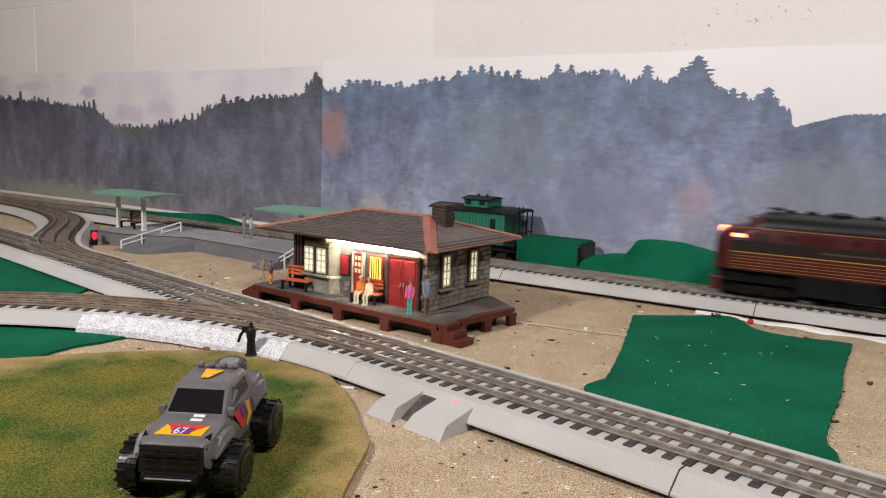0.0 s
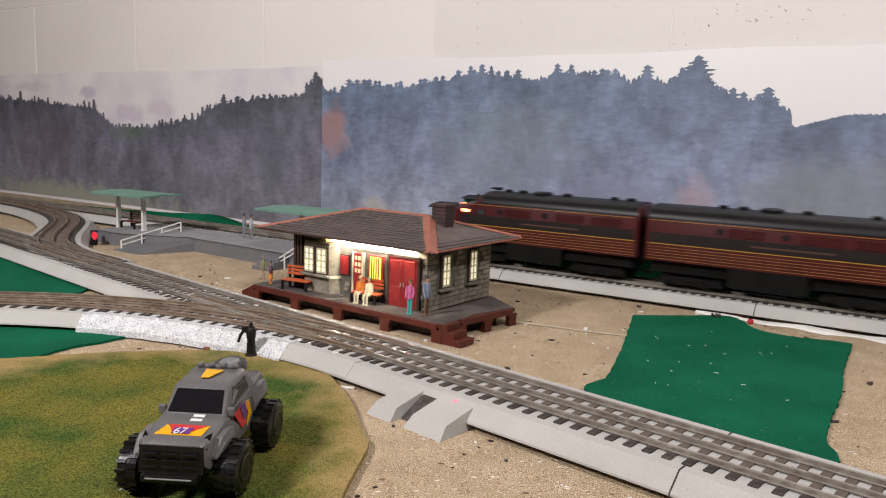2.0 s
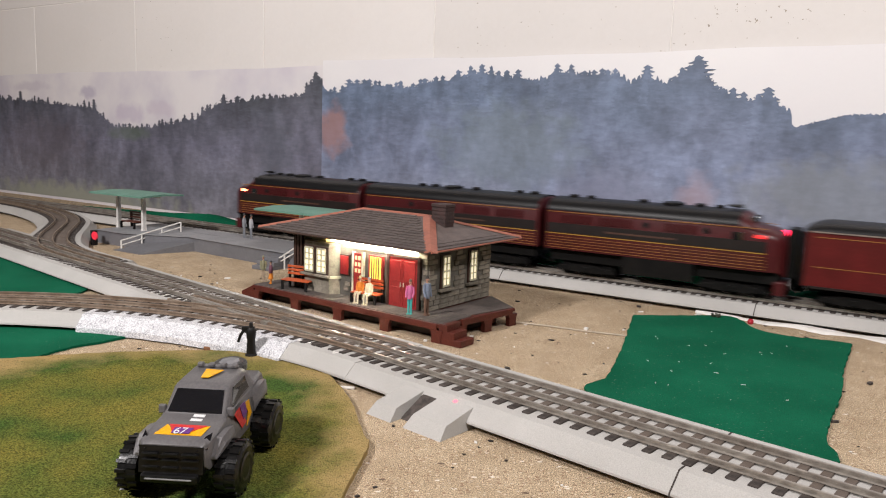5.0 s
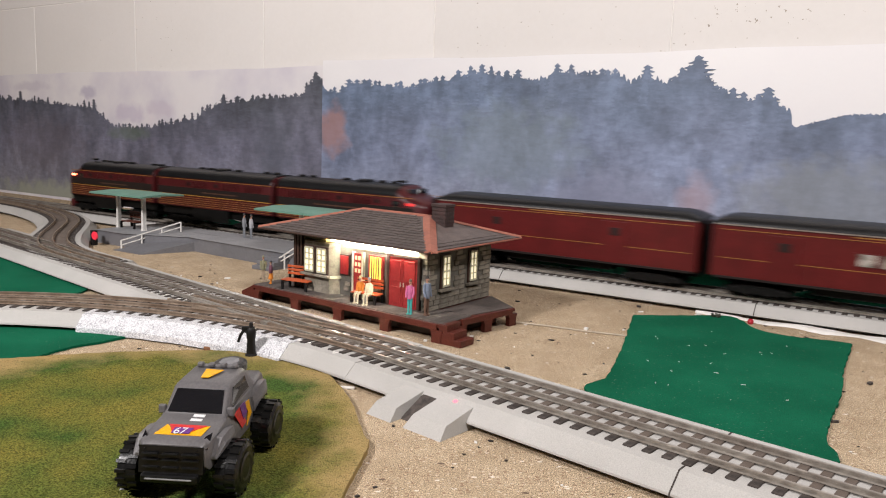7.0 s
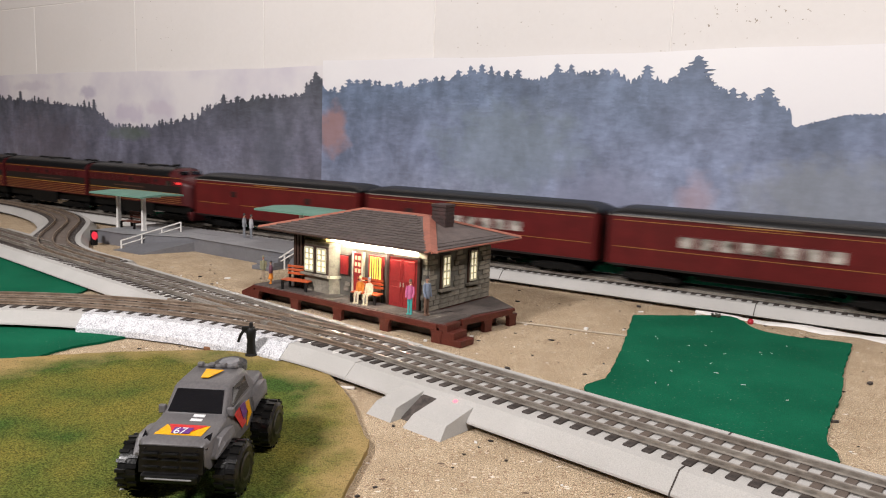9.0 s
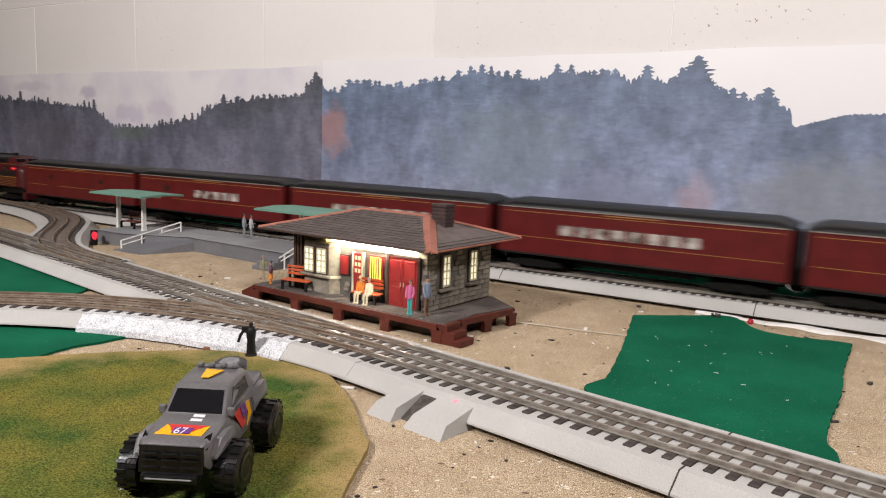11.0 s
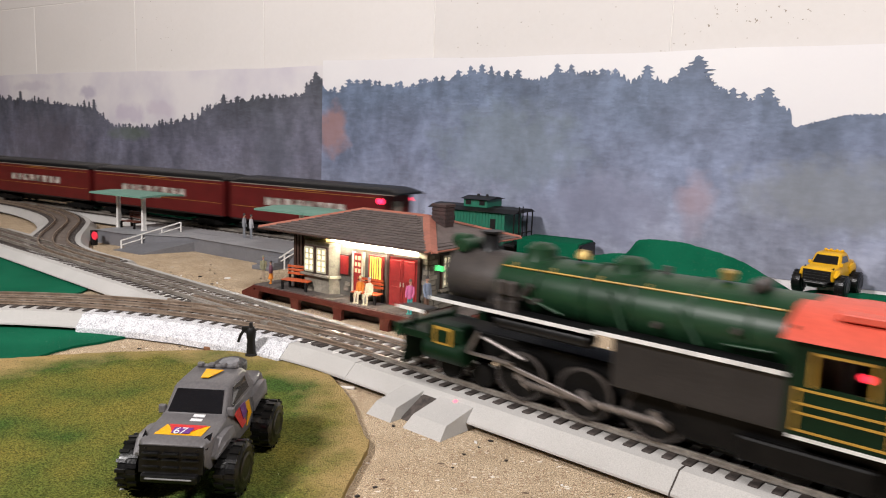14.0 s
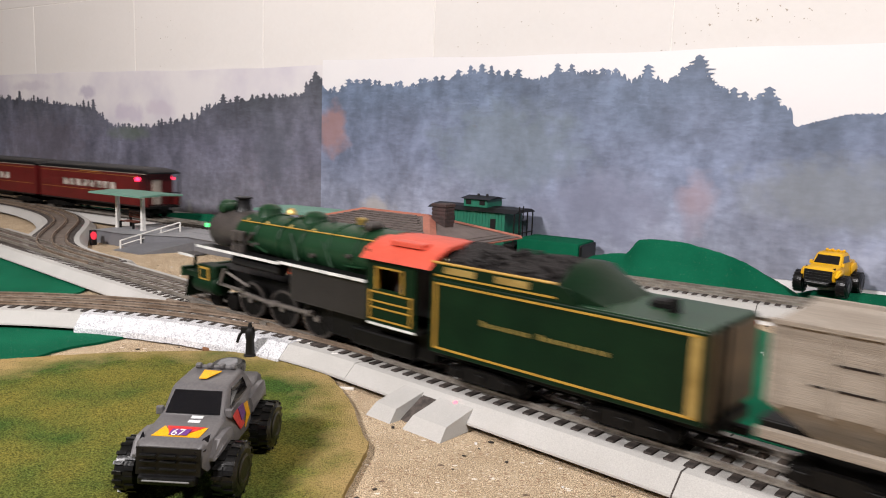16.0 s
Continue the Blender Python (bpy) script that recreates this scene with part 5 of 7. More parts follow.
    for z in (0.0285, 0.0335, 0.0375):
        for x in (-0.0145, 0.0, 0.0145):
            part("grille_bar", Shape().box(x - 0.006, x + 0.006, -0.0535, -0.0515, z, z + 0.0011, 0.0003), RUBBER, grille)
    for sx in (-1, 1):
        part("headlight", Shape().loft([[(sx * 0.0185, -0.0515, 0.0405), (sx * 0.0255, -0.0485, 0.0405), (sx * 0.0250, -0.0400, 0.0478), (sx * 0.0215, -0.0440, 0.0466)], [(sx * 0.0185, -0.048, 0.0400), (sx * 0.0240, -0.046, 0.0400), (sx * 0.0240, -0.0400, 0.0440), (sx * 0.0215, -0.0430, 0.0440)]]), BLACK_GLASS, t, "dark headlight")
    part("bumper_bar", Shape().box(-0.017, 0.017, -0.0562, -0.0550, 0.0222, 0.0232, 0.0003), shade("grey_bar", (0.22, 0.22, 0.22), None, 0.4, 80, 300, 0.05), t, "thin grey bumper line")
    part("bumper", Shape().box(-0.021, 0.021, -0.0555, -0.049, 0.0195, 0.0255, 0.0015), RUBBER, t, "black bumper")
    part("chassis", Shape().box(-0.014, 0.014, -0.046, 0.048, 0.015, 0.026, 0.001), RUBBER, t)
    prof = [(0.006, -0.0085), (0.0135, -0.0088), (0.0172, -0.0068), (0.0176, 0.0), (0.0172, 0.0068), (0.0135, 0.0088), (0.006, 0.0085)]
    for x in (-0.0365, 0.0365):
        for y in (-0.030, 0.034):
            w = part("wheel", Shape().lathe([(r, hh) for r, hh in prof], (0, 0, 0), "X", 28), RUBBER, t, "chunky black wheel")
            w.matrix_basis = Matrix.Translation((x, y, 0.0188))
            tread = Shape()
            for i in range(18):
                q = Matrix.Rotation(2 * math.pi * i / 18, 4, "X")
                tread.box(-0.0078, -0.0006, -0.0011, 0.0011, 0.0166, 0.0182, 0, q)
                q = Matrix.Rotation(2 * math.pi * (i + 0.5) / 18, 4, "X")
                tread.box(0.0006, 0.0078, -0.0011, 0.0011, 0.0166, 0.0182, 0, q)
            part("tread", tread, RUBBER, w, "knobbly tread")
            part("rim", Shape().lathe([(0.0105, -0.0091), (0.0085, -0.0098), (0.003, -0.0078), (0.003, 0.0078), (0.0085, 0.0098), (0.0105, 0.0091)], (0, 0, 0), "X", 20), RUBBER, w)
    for y in (-0.030, 0.034):
        part("axle", Shape().rod((-0.03, y, 0.0188), (0.03, y, 0.0188), 0.0035, n=10), RUBBER, t)
    sp = part("spare_wheel", Shape().lathe([(0.004, -0.004), (0.0115, -0.0042), (0.0145, -0.0025), (0.0145, 0.0025), (0.0115, 0.0042), (0.004, 0.004)], (0, 0.041, 0.0605), "Z", 26), RUBBER, t, "spare wheel lying on the bed")
    part("spoke_plate", Shape().lathe([(0.0095, 0.0), (0.0085, 0.0012), (0.002, 0.0006)], (0, 0.041, 0.064), "Z", 7), shade("grey_hub", (0.2, 0.2, 0.21), None, 0.4, 80, 300, 0.1), sp, "grey hub")
    if decals:
        yellow, red, purple, white = paint("yellow_decal", (0.85, 0.42, 0.0), 0.35), paint("red_decal", (0.62, 0.03, 0.03), 0.35), paint("purple_decal", (0.14, 0.03, 0.22), 0.35), paint("white_decal", (0.8, 0.8, 0.8), 0.35)

        def hood(pts, lift):
            """A thin sticker on the sloping hood."""
            low = [(x * 0.9, y * 0.86 - 0.0035, 0.0466 + (y * 0.86 + 0.0315) * 0.155 + lift) for x, y in pts]
            return Shape().loft([low, [(x, y, z + 0.0003) for x, y, z in low]])

        d = part("hood_decal", hood([(-0.0195, -0.0455), (0.0195, -0.0455), (0.0215, -0.033), (0.008, -0.039), (-0.008, -0.039), (-0.0145, -0.033)], 0.0006), yellow, t, "yellow racing sticker")
        part("red_flash", hood([(-0.0125, -0.0335), (0.0195, -0.0335), (0.009, -0.0415), (-0.007, -0.0415)], 0.0009), red, d)
        part("purple_flash", hood([(-0.006, -0.0445), (0.009, -0.0445), (0.010, -0.0375), (-0.006, -0.0375)], 0.0013), purple, d)
        font = bpy.data.curves.new("race_number", "FONT")
        font.body, font.size, font.extrude, font.align_x = "67", 0.0095, 0.0001, "CENTER"
        font.materials.append(white)
        num = new("race_number", font)
        num.parent = d
        num.matrix_basis = Matrix.Translation((0.0005, -0.0425, 0.0466 - 0.0110 * 0.155 + 0.0022)) @ Matrix.Rotation(math.atan(0.155), 4, "X")
        tagged(num, "white racing number")
        part("roof_decal", Shape().loft([[(-0.0045, 0.0005, z), (0.0015, 0.0005, z), (0.0085, 0.0125, z + 0.0010), (-0.0065, 0.0135, z + 0.0010)] for z in (0.0676, 0.0681)]), yellow, t, "yellow roof sticker")
        for y in (-0.0265, -0.022):
            part("white_bar", Shape().loft([[(0.0005, y, z), (0.0095, y, z), (0.0095, y + 0.0025, z + 0.0005), (0.0005, y + 0.0025, z + 0.0005)] for z in (0.0478 + (y + 0.0265) * 0.2, 0.0482 + (y + 0.0265) * 0.2)]), white, t)
        for k, (c, pts) in enumerate(((red, [(-0.010, 0.046), (-0.004, 0.0475), (0.006, 0.034), (0.0, 0.033)]), (yellow, [(0.002, 0.047), (0.009, 0.046), (0.013, 0.036), (0.006, 0.031), (0.008, 0.039)]), (purple, [(-0.004, 0.048), (0.003, 0.0478), (0.006, 0.040), (0.001, 0.038)]))):
            part("side_decal", Shape().loft([[(0.0289 + 0.0003 * k + e, y * 1.35, 0.040 + (z - 0.040) * 1.25) for y, z in pts] for e in (0.0, 0.0004)]), c, t, "racing flash sticker")
    return t


def toys():
    grey = shade("grey_toy_plastic", (0.125, 0.118, 0.12), (0.11, 0.105, 0.107), 0.42, 40, 600, 0.05, coat=0.15)
    yellow = shade("yellow_toy_plastic", (0.80, 0.44, 0.008), (0.72, 0.39, 0.006), 0.4, 40, 600, 0.05, coat=0.15)
    toy_truck(Matrix.Translation((*lay(-0.1470, 0.303), 0.004)) @ Matrix.Rotation(radians(-2.5), 4, "Z"), grey, "grey plastic toy monster truck on the grass mat", 0.67, True)
    toy_truck(Matrix.Translation(far(0.189, 0.098, 0.0165)) @ Matrix.Rotation(radians(-46), 4, "Z"), yellow, "yellow plastic toy truck on green felt behind the track", 0.68, False, 0.95)


# ---- diesel train ----
MAROON = shade("maroon_paint", (0.070, 0.009, 0.011), (0.052, 0.007, 0.008), 0.38, 30, 500, 0.08, coat=0.1, spec=0.3)
CAR_RED = shade("tuscan_red_paint", (0.105, 0.010, 0.010), (0.080, 0.008, 0.008), 0.4, 30, 500, 0.08, coat=0.05, spec=0.25)
ROOF_BLACK = shade("roof_black", (0.009, 0.0085, 0.009), (0.006, 0.006, 0.0065), 0.4, 40, 400, 0.1, spec=0.25)
BAND = shade("dark_band", (0.014, 0.009, 0.008), None, 0.5, 40, 400, 0.05, spec=0.3)
GOLD = shade("gold_line", (0.46, 0.27, 0.04), (0.36, 0.20, 0.03), 0.4, 60, 400, 0.05)
THIN_GOLD = shade("dull_gold_line", (0.33, 0.15, 0.03), (0.24, 0.10, 0.02), 0.45, 60, 400, 0.05)
GEAR = shade("running_gear", (0.004, 0.0038, 0.0038), (0.007, 0.0065, 0.006), 0.5, 80, 400, 0.15, spec=0.14)
# The lit look of the carriage panes is put into this pale colour; nothing emits.
LIT_CAR = shade("pale_car_window", (0.44, 0.40, 0.36), (0.09, 0.085, 0.07), 0.25, 70, 200, 0.0, mix=(0.38, 0.6))
MARKER = glow("orange_marker", (1.0, 0.20, 0.09), 9.0)
REDLIGHT = glow("red_marker", (1.0, 0.02, 0.07), 6.0)


def hull_ring(x, w, z0, zs, zt):
    """A body cross-section: straight sides to zs, rounded roof to zt."""
    half = [(w, z0), (w, zs), (w * 0.955, zs + (zt - zs) * 0.38), (w * 0.83, zs + (zt - zs) * 0.68), (w * 0.6, zs + (zt - zs) * 0.88), (w * 0.3, zs + (zt - zs) * 0.98)]
    return [(x, -y, z) for y, z in half] + [(x, 0, zt)] + [(x, y, z) for y, z in half[::-1]]


def bogie(thing, x, span, wheels, r):
    g = part("bogie", Shape().box(x - span / 2, x + span / 2, -0.014, 0.014, 0.010, 0.022, 0.001), GEAR, thing, "black wheel truck")
    for y in (-0.0255, 0.0255):
        part("side_frame", Shape().prism([(x - span / 2 - 0.004, 0.008), (x - span / 2, 0.014), (x - span * 0.2, 0.017), (x + span * 0.2, 0.017), (x + span / 2, 0.014), (x + span / 2 + 0.004, 0.008), (x + span * 0.2, 0.006), (x - span * 0.2, 0.006)], y - 0.0018, y + 0.0018, Matrix(((1, 0, 0, 0), (0, 0, 1, 0), (0, 1, 0, 0), (0, 0, 0, 1)))), GEAR, g)
        for i in range(wheels):
            wx = x - span * 0.38 + span * 0.76 * i / (wheels - 1)
            part("journal", Shape().box(wx - 0.0035, wx + 0.0035, y - 0.0035, y + 0.0035, 0.0075, 0.0145, 0.0008), GEAR, g)
    for i in range(wheels):
        wx = x - span * 0.38 + span * 0.76 * i / (wheels - 1)
        part("wheel_set", Shape().lathe([(r - 0.001, -0.0195), (r, -0.0185), (r + 0.0012, -0.0155), (r * 0.5, -0.0145), (0.002, -0.014), (0.002, 0.014), (r * 0.5, 0.0145), (r + 0.0012, 0.0155), (r, 0.0185), (r - 0.001, 0.0195)], (wx, 0, r), "Y", 18), GEAR, g)


def diesel(kind, length, label, flip=False):
    """A streamlined unit; its front is at x = 0 and it reaches to +x. Cab units have a nose."""
    t = empty("diesel_locomotive", Matrix.Identity(4), label, "locomotive", "maroon diesel units")
    W, Z0, ZS, ZT = 0.0325, 0.0375, 0.0925, 0.1125
    if kind == "cab":
        body = [hull_ring(0.0, 0.017, 0.032, 0.066, 0.074), hull_ring(0.002, 0.0225, 0.032, 0.071, 0.082), hull_ring(0.007, 0.0275, Z0, 0.075, 0.0885), hull_ring(0.016, 0.031, Z0, 0.079, 0.0925), hull_ring(0.034, W, Z0, 0.083, 0.0955),
                hull_ring(0.038, W, Z0, 0.084, 0.098), hull_ring(0.048, W, Z0, 0.087, 0.1095), hull_ring(0.054, W, Z0, ZS, ZT), hull_ring(length - 0.004, W, Z0, ZS, ZT), hull_ring(length, W * 0.97, Z0, ZS - 0.002, ZT - 0.003)]
        start = 0.022
    else:
        body = [hull_ring(0.0, W * 0.97, Z0, ZS - 0.002, ZT - 0.003), hull_ring(0.004, W, Z0, ZS, ZT), hull_ring(length - 0.004, W, Z0, ZS, ZT), hull_ring(length, W * 0.97, Z0, ZS - 0.002, ZT - 0.003)]
        start = 0.004
    if flip:
        for ring in body:
            for i, (x, y, z) in enumerate(ring):
                ring[i] = (length - x, y, z)

    def fx(a, b):
        return (length - b, length - a) if flip else (a, b)

    def fp(a):
        return length - a if flip else a

    part("body", Shape().loft(body), MAROON, t, "maroon streamlined body", True)
    x0, x1 = fx(0.055 if kind == "cab" else 0.002, length - 0.002)
    part("roof", Shape().loft([[(x, y, z + 0.0006) for _, y, z in hull_ring(0, W + 0.0002, ZS + 0.002, ZS + 0.0025, ZT)] for x in (x0, x1)]), ROOF_BLACK, t, "black roof", True)
    s0, s1 = fx(start, length - 0.003)
    for y in (-W - 0.0002, W + 0.0002):
        part("dark_stripe", Shape().box(s0, s1, y - 0.0003, y + 0.0003, 0.0625, 0.0765), BAND, t, "dark band along the side")
        for z, hgt in ((0.0925, 0.0009), (0.0605, 0.0011), (0.0560, 0.0006), (0.0520, 0.0006), (0.0480, 0.0006), (0.0440, 0.0006), (0.0402, 0.0006)):
            part("gold_stripe", Shape().box(s0, s1, y - 0.0005, y + 0.0005, z, z + hgt), GOLD if hgt > 0.001 else THIN_GOLD, t, "thin gold stripe")
        for a, b in ((0.33, 0.47), (0.60, 0.75), (0.78, 0.93)):
            a, b = fx(length * a, length * b)
            for i in range(11):
                x = a + (b - a) * i / 11
                part("louvre", Shape().box(x, x + (b - a) / 18, y - 0.0011, y + 0.0011, 0.0785, 0.0900, 0.0003), MAROON, t)
        for f in (0.30, 0.545):
            x = fp(length * f)
            part("porthole", Shape().lathe([(0.0042, -0.0008), (0.0034, 0.0008)], (x, y, 0.0845), "Y", 14), ROOF_BLACK, t)
        part("skirt", Shape().box(*fx(length * 0.34, length * 0.64), y * 0.92 - 0.002, y * 0.92 + 0.002, 0.012, 0.0385, 0.0015), GEAR, t, "black underbody tank")
        part("lettering_bar", Shape().box(*fx(length * 0.42, length * 0.72), y - 0.0006, y + 0.0006, 0.0675, 0.0700), shade("dull_gold", (0.07, 0.03, 0.018), None, 0.5, 60, 300, 0.0), t, "dull lettering bar")
    for f, r in ((0.28, 0.006), (0.36, 0.007), (0.47, 0.014), (0.60, 0.007), (0.84, 0.006), (0.92, 0.007)):
        x = fp(length * f)
        part("roof_fan", Shape().lathe([(r, 0.0), (r, 0.003), (r * 0.8, 0.0042), (r * 0.3, 0.0036)], (x, 0, ZT), "Z", 18), ROOF_BLACK, t, "round roof vent")
    if kind == "cab":
        x = fp(0.066)
        part("horn", Shape().rod((x, -0.010, ZT), (x, -0.010, ZT + 0.0045), 0.001, n=8).rod((x - 0.009, -0.010, ZT + 0.0055), (x + 0.009, -0.010, ZT + 0.0055), 0.0011, 0.0028, 10), ROOF_BLACK, t)
        for y in (-1, 1):
            x = fp(0.0415)
            part("windscreen", Shape().box(x - 0.0035, x + 0.0035, y * 0.0115 - 0.008, y * 0.0115 + 0.008, 0.0985, 0.1065, 0.001), BLACK_GLASS, t, "dark windscreen")
            x = fp(0.056)
            part("cab_window", Shape().box(x - 0.0065, x + 0.0065, y * 0.0328 - 0.0006, y * 0.0328 + 0.0006, 0.076, 0.0865, 0.0005), BLACK_GLASS, t)
            x = fp(0.030)
            lamp = glow("dim_red_marker", (0.8, 0.03, 0.03), 0.7) if flip else MARKER
            part("marker_light", Shape().box(x - 0.0065, x + 0.0065, y * 0.0305 - 0.0025, y * 0.0305 + 0.0025, 0.0800, 0.0845, 0.001), lamp, t, "glowing marker light")
        x = fp(0.006)
        part("headlight", Shape().lathe([(0.0045, -0.004), (0.005, 0.0), (0.0045, 0.004)], (x, 0, 0.0855), "X", 14), MARKER if not flip else REDLIGHT, t, "headlight")
        part("pilot", Shape().box(*fx(-0.001, 0.012), -0.025, 0.025, 0.006, 0.0255, 0.002), MAROON, t, "maroon pilot skirt")
    part("underframe", Shape().box(0.006, length - 0.006, -0.024, 0.024, 0.020, 0.0385, 0.001), GEAR, t, "black underframe")
    part("gangway", Shape().box(length - 0.002, length + 0.0105, -0.015, 0.015, 0.030, 0.094, 0.001), GEAR, t, "black folding gangway")
    for f in (0.19, 0.81):
        bogie(t, length * f, length * 0.25, 3, 0.0105)
    for x in (-0.006, length + 0.001):
        part("coupler", Shape().box(x, x + 0.006, -0.003, 0.003, 0.011, 0.016, 0.0006), GEAR, t)
    return t


def passenger_car(label, length, windows, tail=False, doors=()):
    t = empty("passenger_car", Matrix.Identity(4), label, "railway carriage", "dark red passenger cars")
    W, Z0, ZS, ZT = 0.033, 0.0265, 0.096, 0.1085
    end = length - (0.026 if tail else 0.003)
    part("body", Shape().loft([hull_ring(x, W, Z0, ZS, ZS + 0.002) for x in (0.003, end)]), CAR_RED, t, "dark red carriage body", True)
    part("roof", Shape().loft([[(x, y, (z - ZS) * f + ZS) for _, y, z in hull_ring(0, W + 0.0008, ZS - 0.0005, ZS, ZT)] for x, f in ((0.0, 0.25), (0.004, 0.5), (0.014, 0.85), (0.024, 1.0), (length - 0.024, 1.0), (length - 0.014, 0.85), (length - 0.004, 0.5), (length, 0.25))]), ROOF_BLACK, t, "black rounded roof", True)
    for y in (-W - 0.0002, W + 0.0002):
        for z in (0.0885, 0.0512):
            part("gold_stripe", Shape().box(0.012, end - 0.008, y - 0.0003, y + 0.0003, z, z + 0.0008), THIN_GOLD, t, "thin gold stripe")
        part("letter_board", Shape().box(length * 0.4, length * 0.6, y - 0.0003, y + 0.0003, 0.0915, 0.0930), THIN_GOLD, t, "gold lettering bar")
        for f in windows:
            x = length * f
            w = part("window", Shape().box(x - 0.0098, x + 0.0098, y - 0.0006, y + 0.0006, 0.0565, 0.0745, 0.0004), CAR_RED, t, "framed carriage window")
            part("pane", Shape().box(x - 0.0082, x + 0.0082, y - 0.0009, y + 0.0009, 0.0580, 0.0730), LIT_CAR, w, "lit window glass")
        for f in doors:
            x = length * f
            part("door", Shape().box(x - 0.017, x + 0.017, y - 0.0009, y + 0.0009, 0.027, 0.086, 0.0005), CAR_RED, t, "sliding baggage door")
            part("door_window", Shape().box(x - 0.006, x + 0.006, y - 0.0013, y + 0.0013, 0.066, 0.077, 0.0003), BAND, t)
        part("eave_line", Shape().box(0.006, length - 0.006, y - 0.0009, y + 0.0009, 0.0945, 0.0962), shade("pale_eave", (0.24, 0.19, 0.16), None, 0.5, 60, 300, 0.05), t, "pale line below the roof")
        part("side_sill", Shape().box(0.008, end - 0.004, y - 0.0006, y + 0.0006, 0.0245, 0.0275), BAND, t)
    part("underframe", Shape().box(length * 0.30, length * 0.70, -0.022, 0.022, 0.013, 0.0245, 0.002), GEAR, t, "black underframe boxes")
    part("centre_sill", Shape().box(0.004, length - 0.004, -0.008, 0.008, 0.016, 0.0245), GEAR, t)
    for f in (0.15, 0.85):
        bogie(t, length * f, 0.074, 3, 0.0092)
    if tail:
        for y in (-0.0325, 0.0325):
            part("end_panel", Shape().box(end, length - 0.002, y - 0.0006, y + 0.0006, 0.0265, 0.046, 0.0003), CAR_RED, t, "dark red end panel")
        part("end_deck", Shape().box(end, length - 0.001, -0.031, 0.031, 0.022, 0.027, 0.0006), GEAR, t, "open end platform")
        for y in (-0.030, -0.018, -0.006, 0.006, 0.018, 0.030):
            part("railing_post", Shape().rod((length - 0.003, y, 0.027), (length - 0.003, y, 0.055), 0.0008, n=6), GEAR, t)
        part("railing", Shape().rod((length - 0.003, -0.031, 0.055), (length - 0.003, 0.031, 0.055), 0.001, n=6), GEAR, t)
        for y in (-0.031, 0.031):
            part("end_post", Shape().rod((length - 0.003, y, 0.027), (length - 0.003, y, 0.100), 0.0012, n=6), GEAR, t)
            part("red_marker", Shape().lathe([(0.0042, -0.0015), (0.0052, 0.0), (0.0042, 0.0015)], (end - 0.004, y * 1.09, 0.0840), "Y", 14), REDLIGHT, t, "glowing red marker lamp")
        part("end_door", Shape().box(end, end + 0.001, -0.009, 0.009, 0.028, 0.082, 0.0005), shade("pale_end", (0.45, 0.38, 0.32), None, 0.5, 60, 300, 0.05), t, "pale end door")
    else:
        part("vestibule", Shape().box(length - 0.003, length + 0.004, -0.016, 0.016, 0.022, 0.092, 0.001), GEAR, t, "black folding gangway")
    part("vestibule", Shape().box(-0.004, 0.003, -0.016, 0.016, 0.022, 0.092, 0.001), GEAR, t, "black folding gangway")
    return t


behind_track()
toys()


# ---- steam train ----
GREEN = shade("locomotive_green", (0.010, 0.042, 0.017), (0.007, 0.030, 0.012), 0.4, 30, 500, 0.06, spec=0.3)
DARK_GREEN = shade("tender_green", (0.0050, 0.020, 0.008), (0.0035, 0.014, 0.006), 0.42, 30, 500, 0.06, spec=0.12)
GRAPHITE = shade("graphite", (0.060, 0.050, 0.045), (0.036, 0.031, 0.029), 0.5, 60, 500, 0.2)
RED_ROOF = shade("red_cab_roof", (0.60, 0.085, 0.05), (0.5, 0.07, 0.04), 0.5, 30, 400, 0.1)
ROD = shade("side_rod_steel", (0.27, 0.24, 0.22), (0.18, 0.16, 0.15), 0.4, 80, 400, 0.1, metal=0.5)
BRASS = shade("brass", (0.55, 0.40, 0.14), (0.4, 0.28, 0.09), 0.35, 80, 400, 0.1, metal=0.6)
COAL = shade("coal", (0.020, 0.017, 0.017), (0.007, 0.006, 0.006), 0.5, 160, 700, 0.8, spec=0.25)
WHITE_EDGE = shade("white_edge", (0.8, 0.8, 0.78), None, 0.4, 60, 300, 0.05)
DRIVERS = (0.101, 0.146, 0.191)
WHEEL_R = 0.0185
CRANK = 0.008


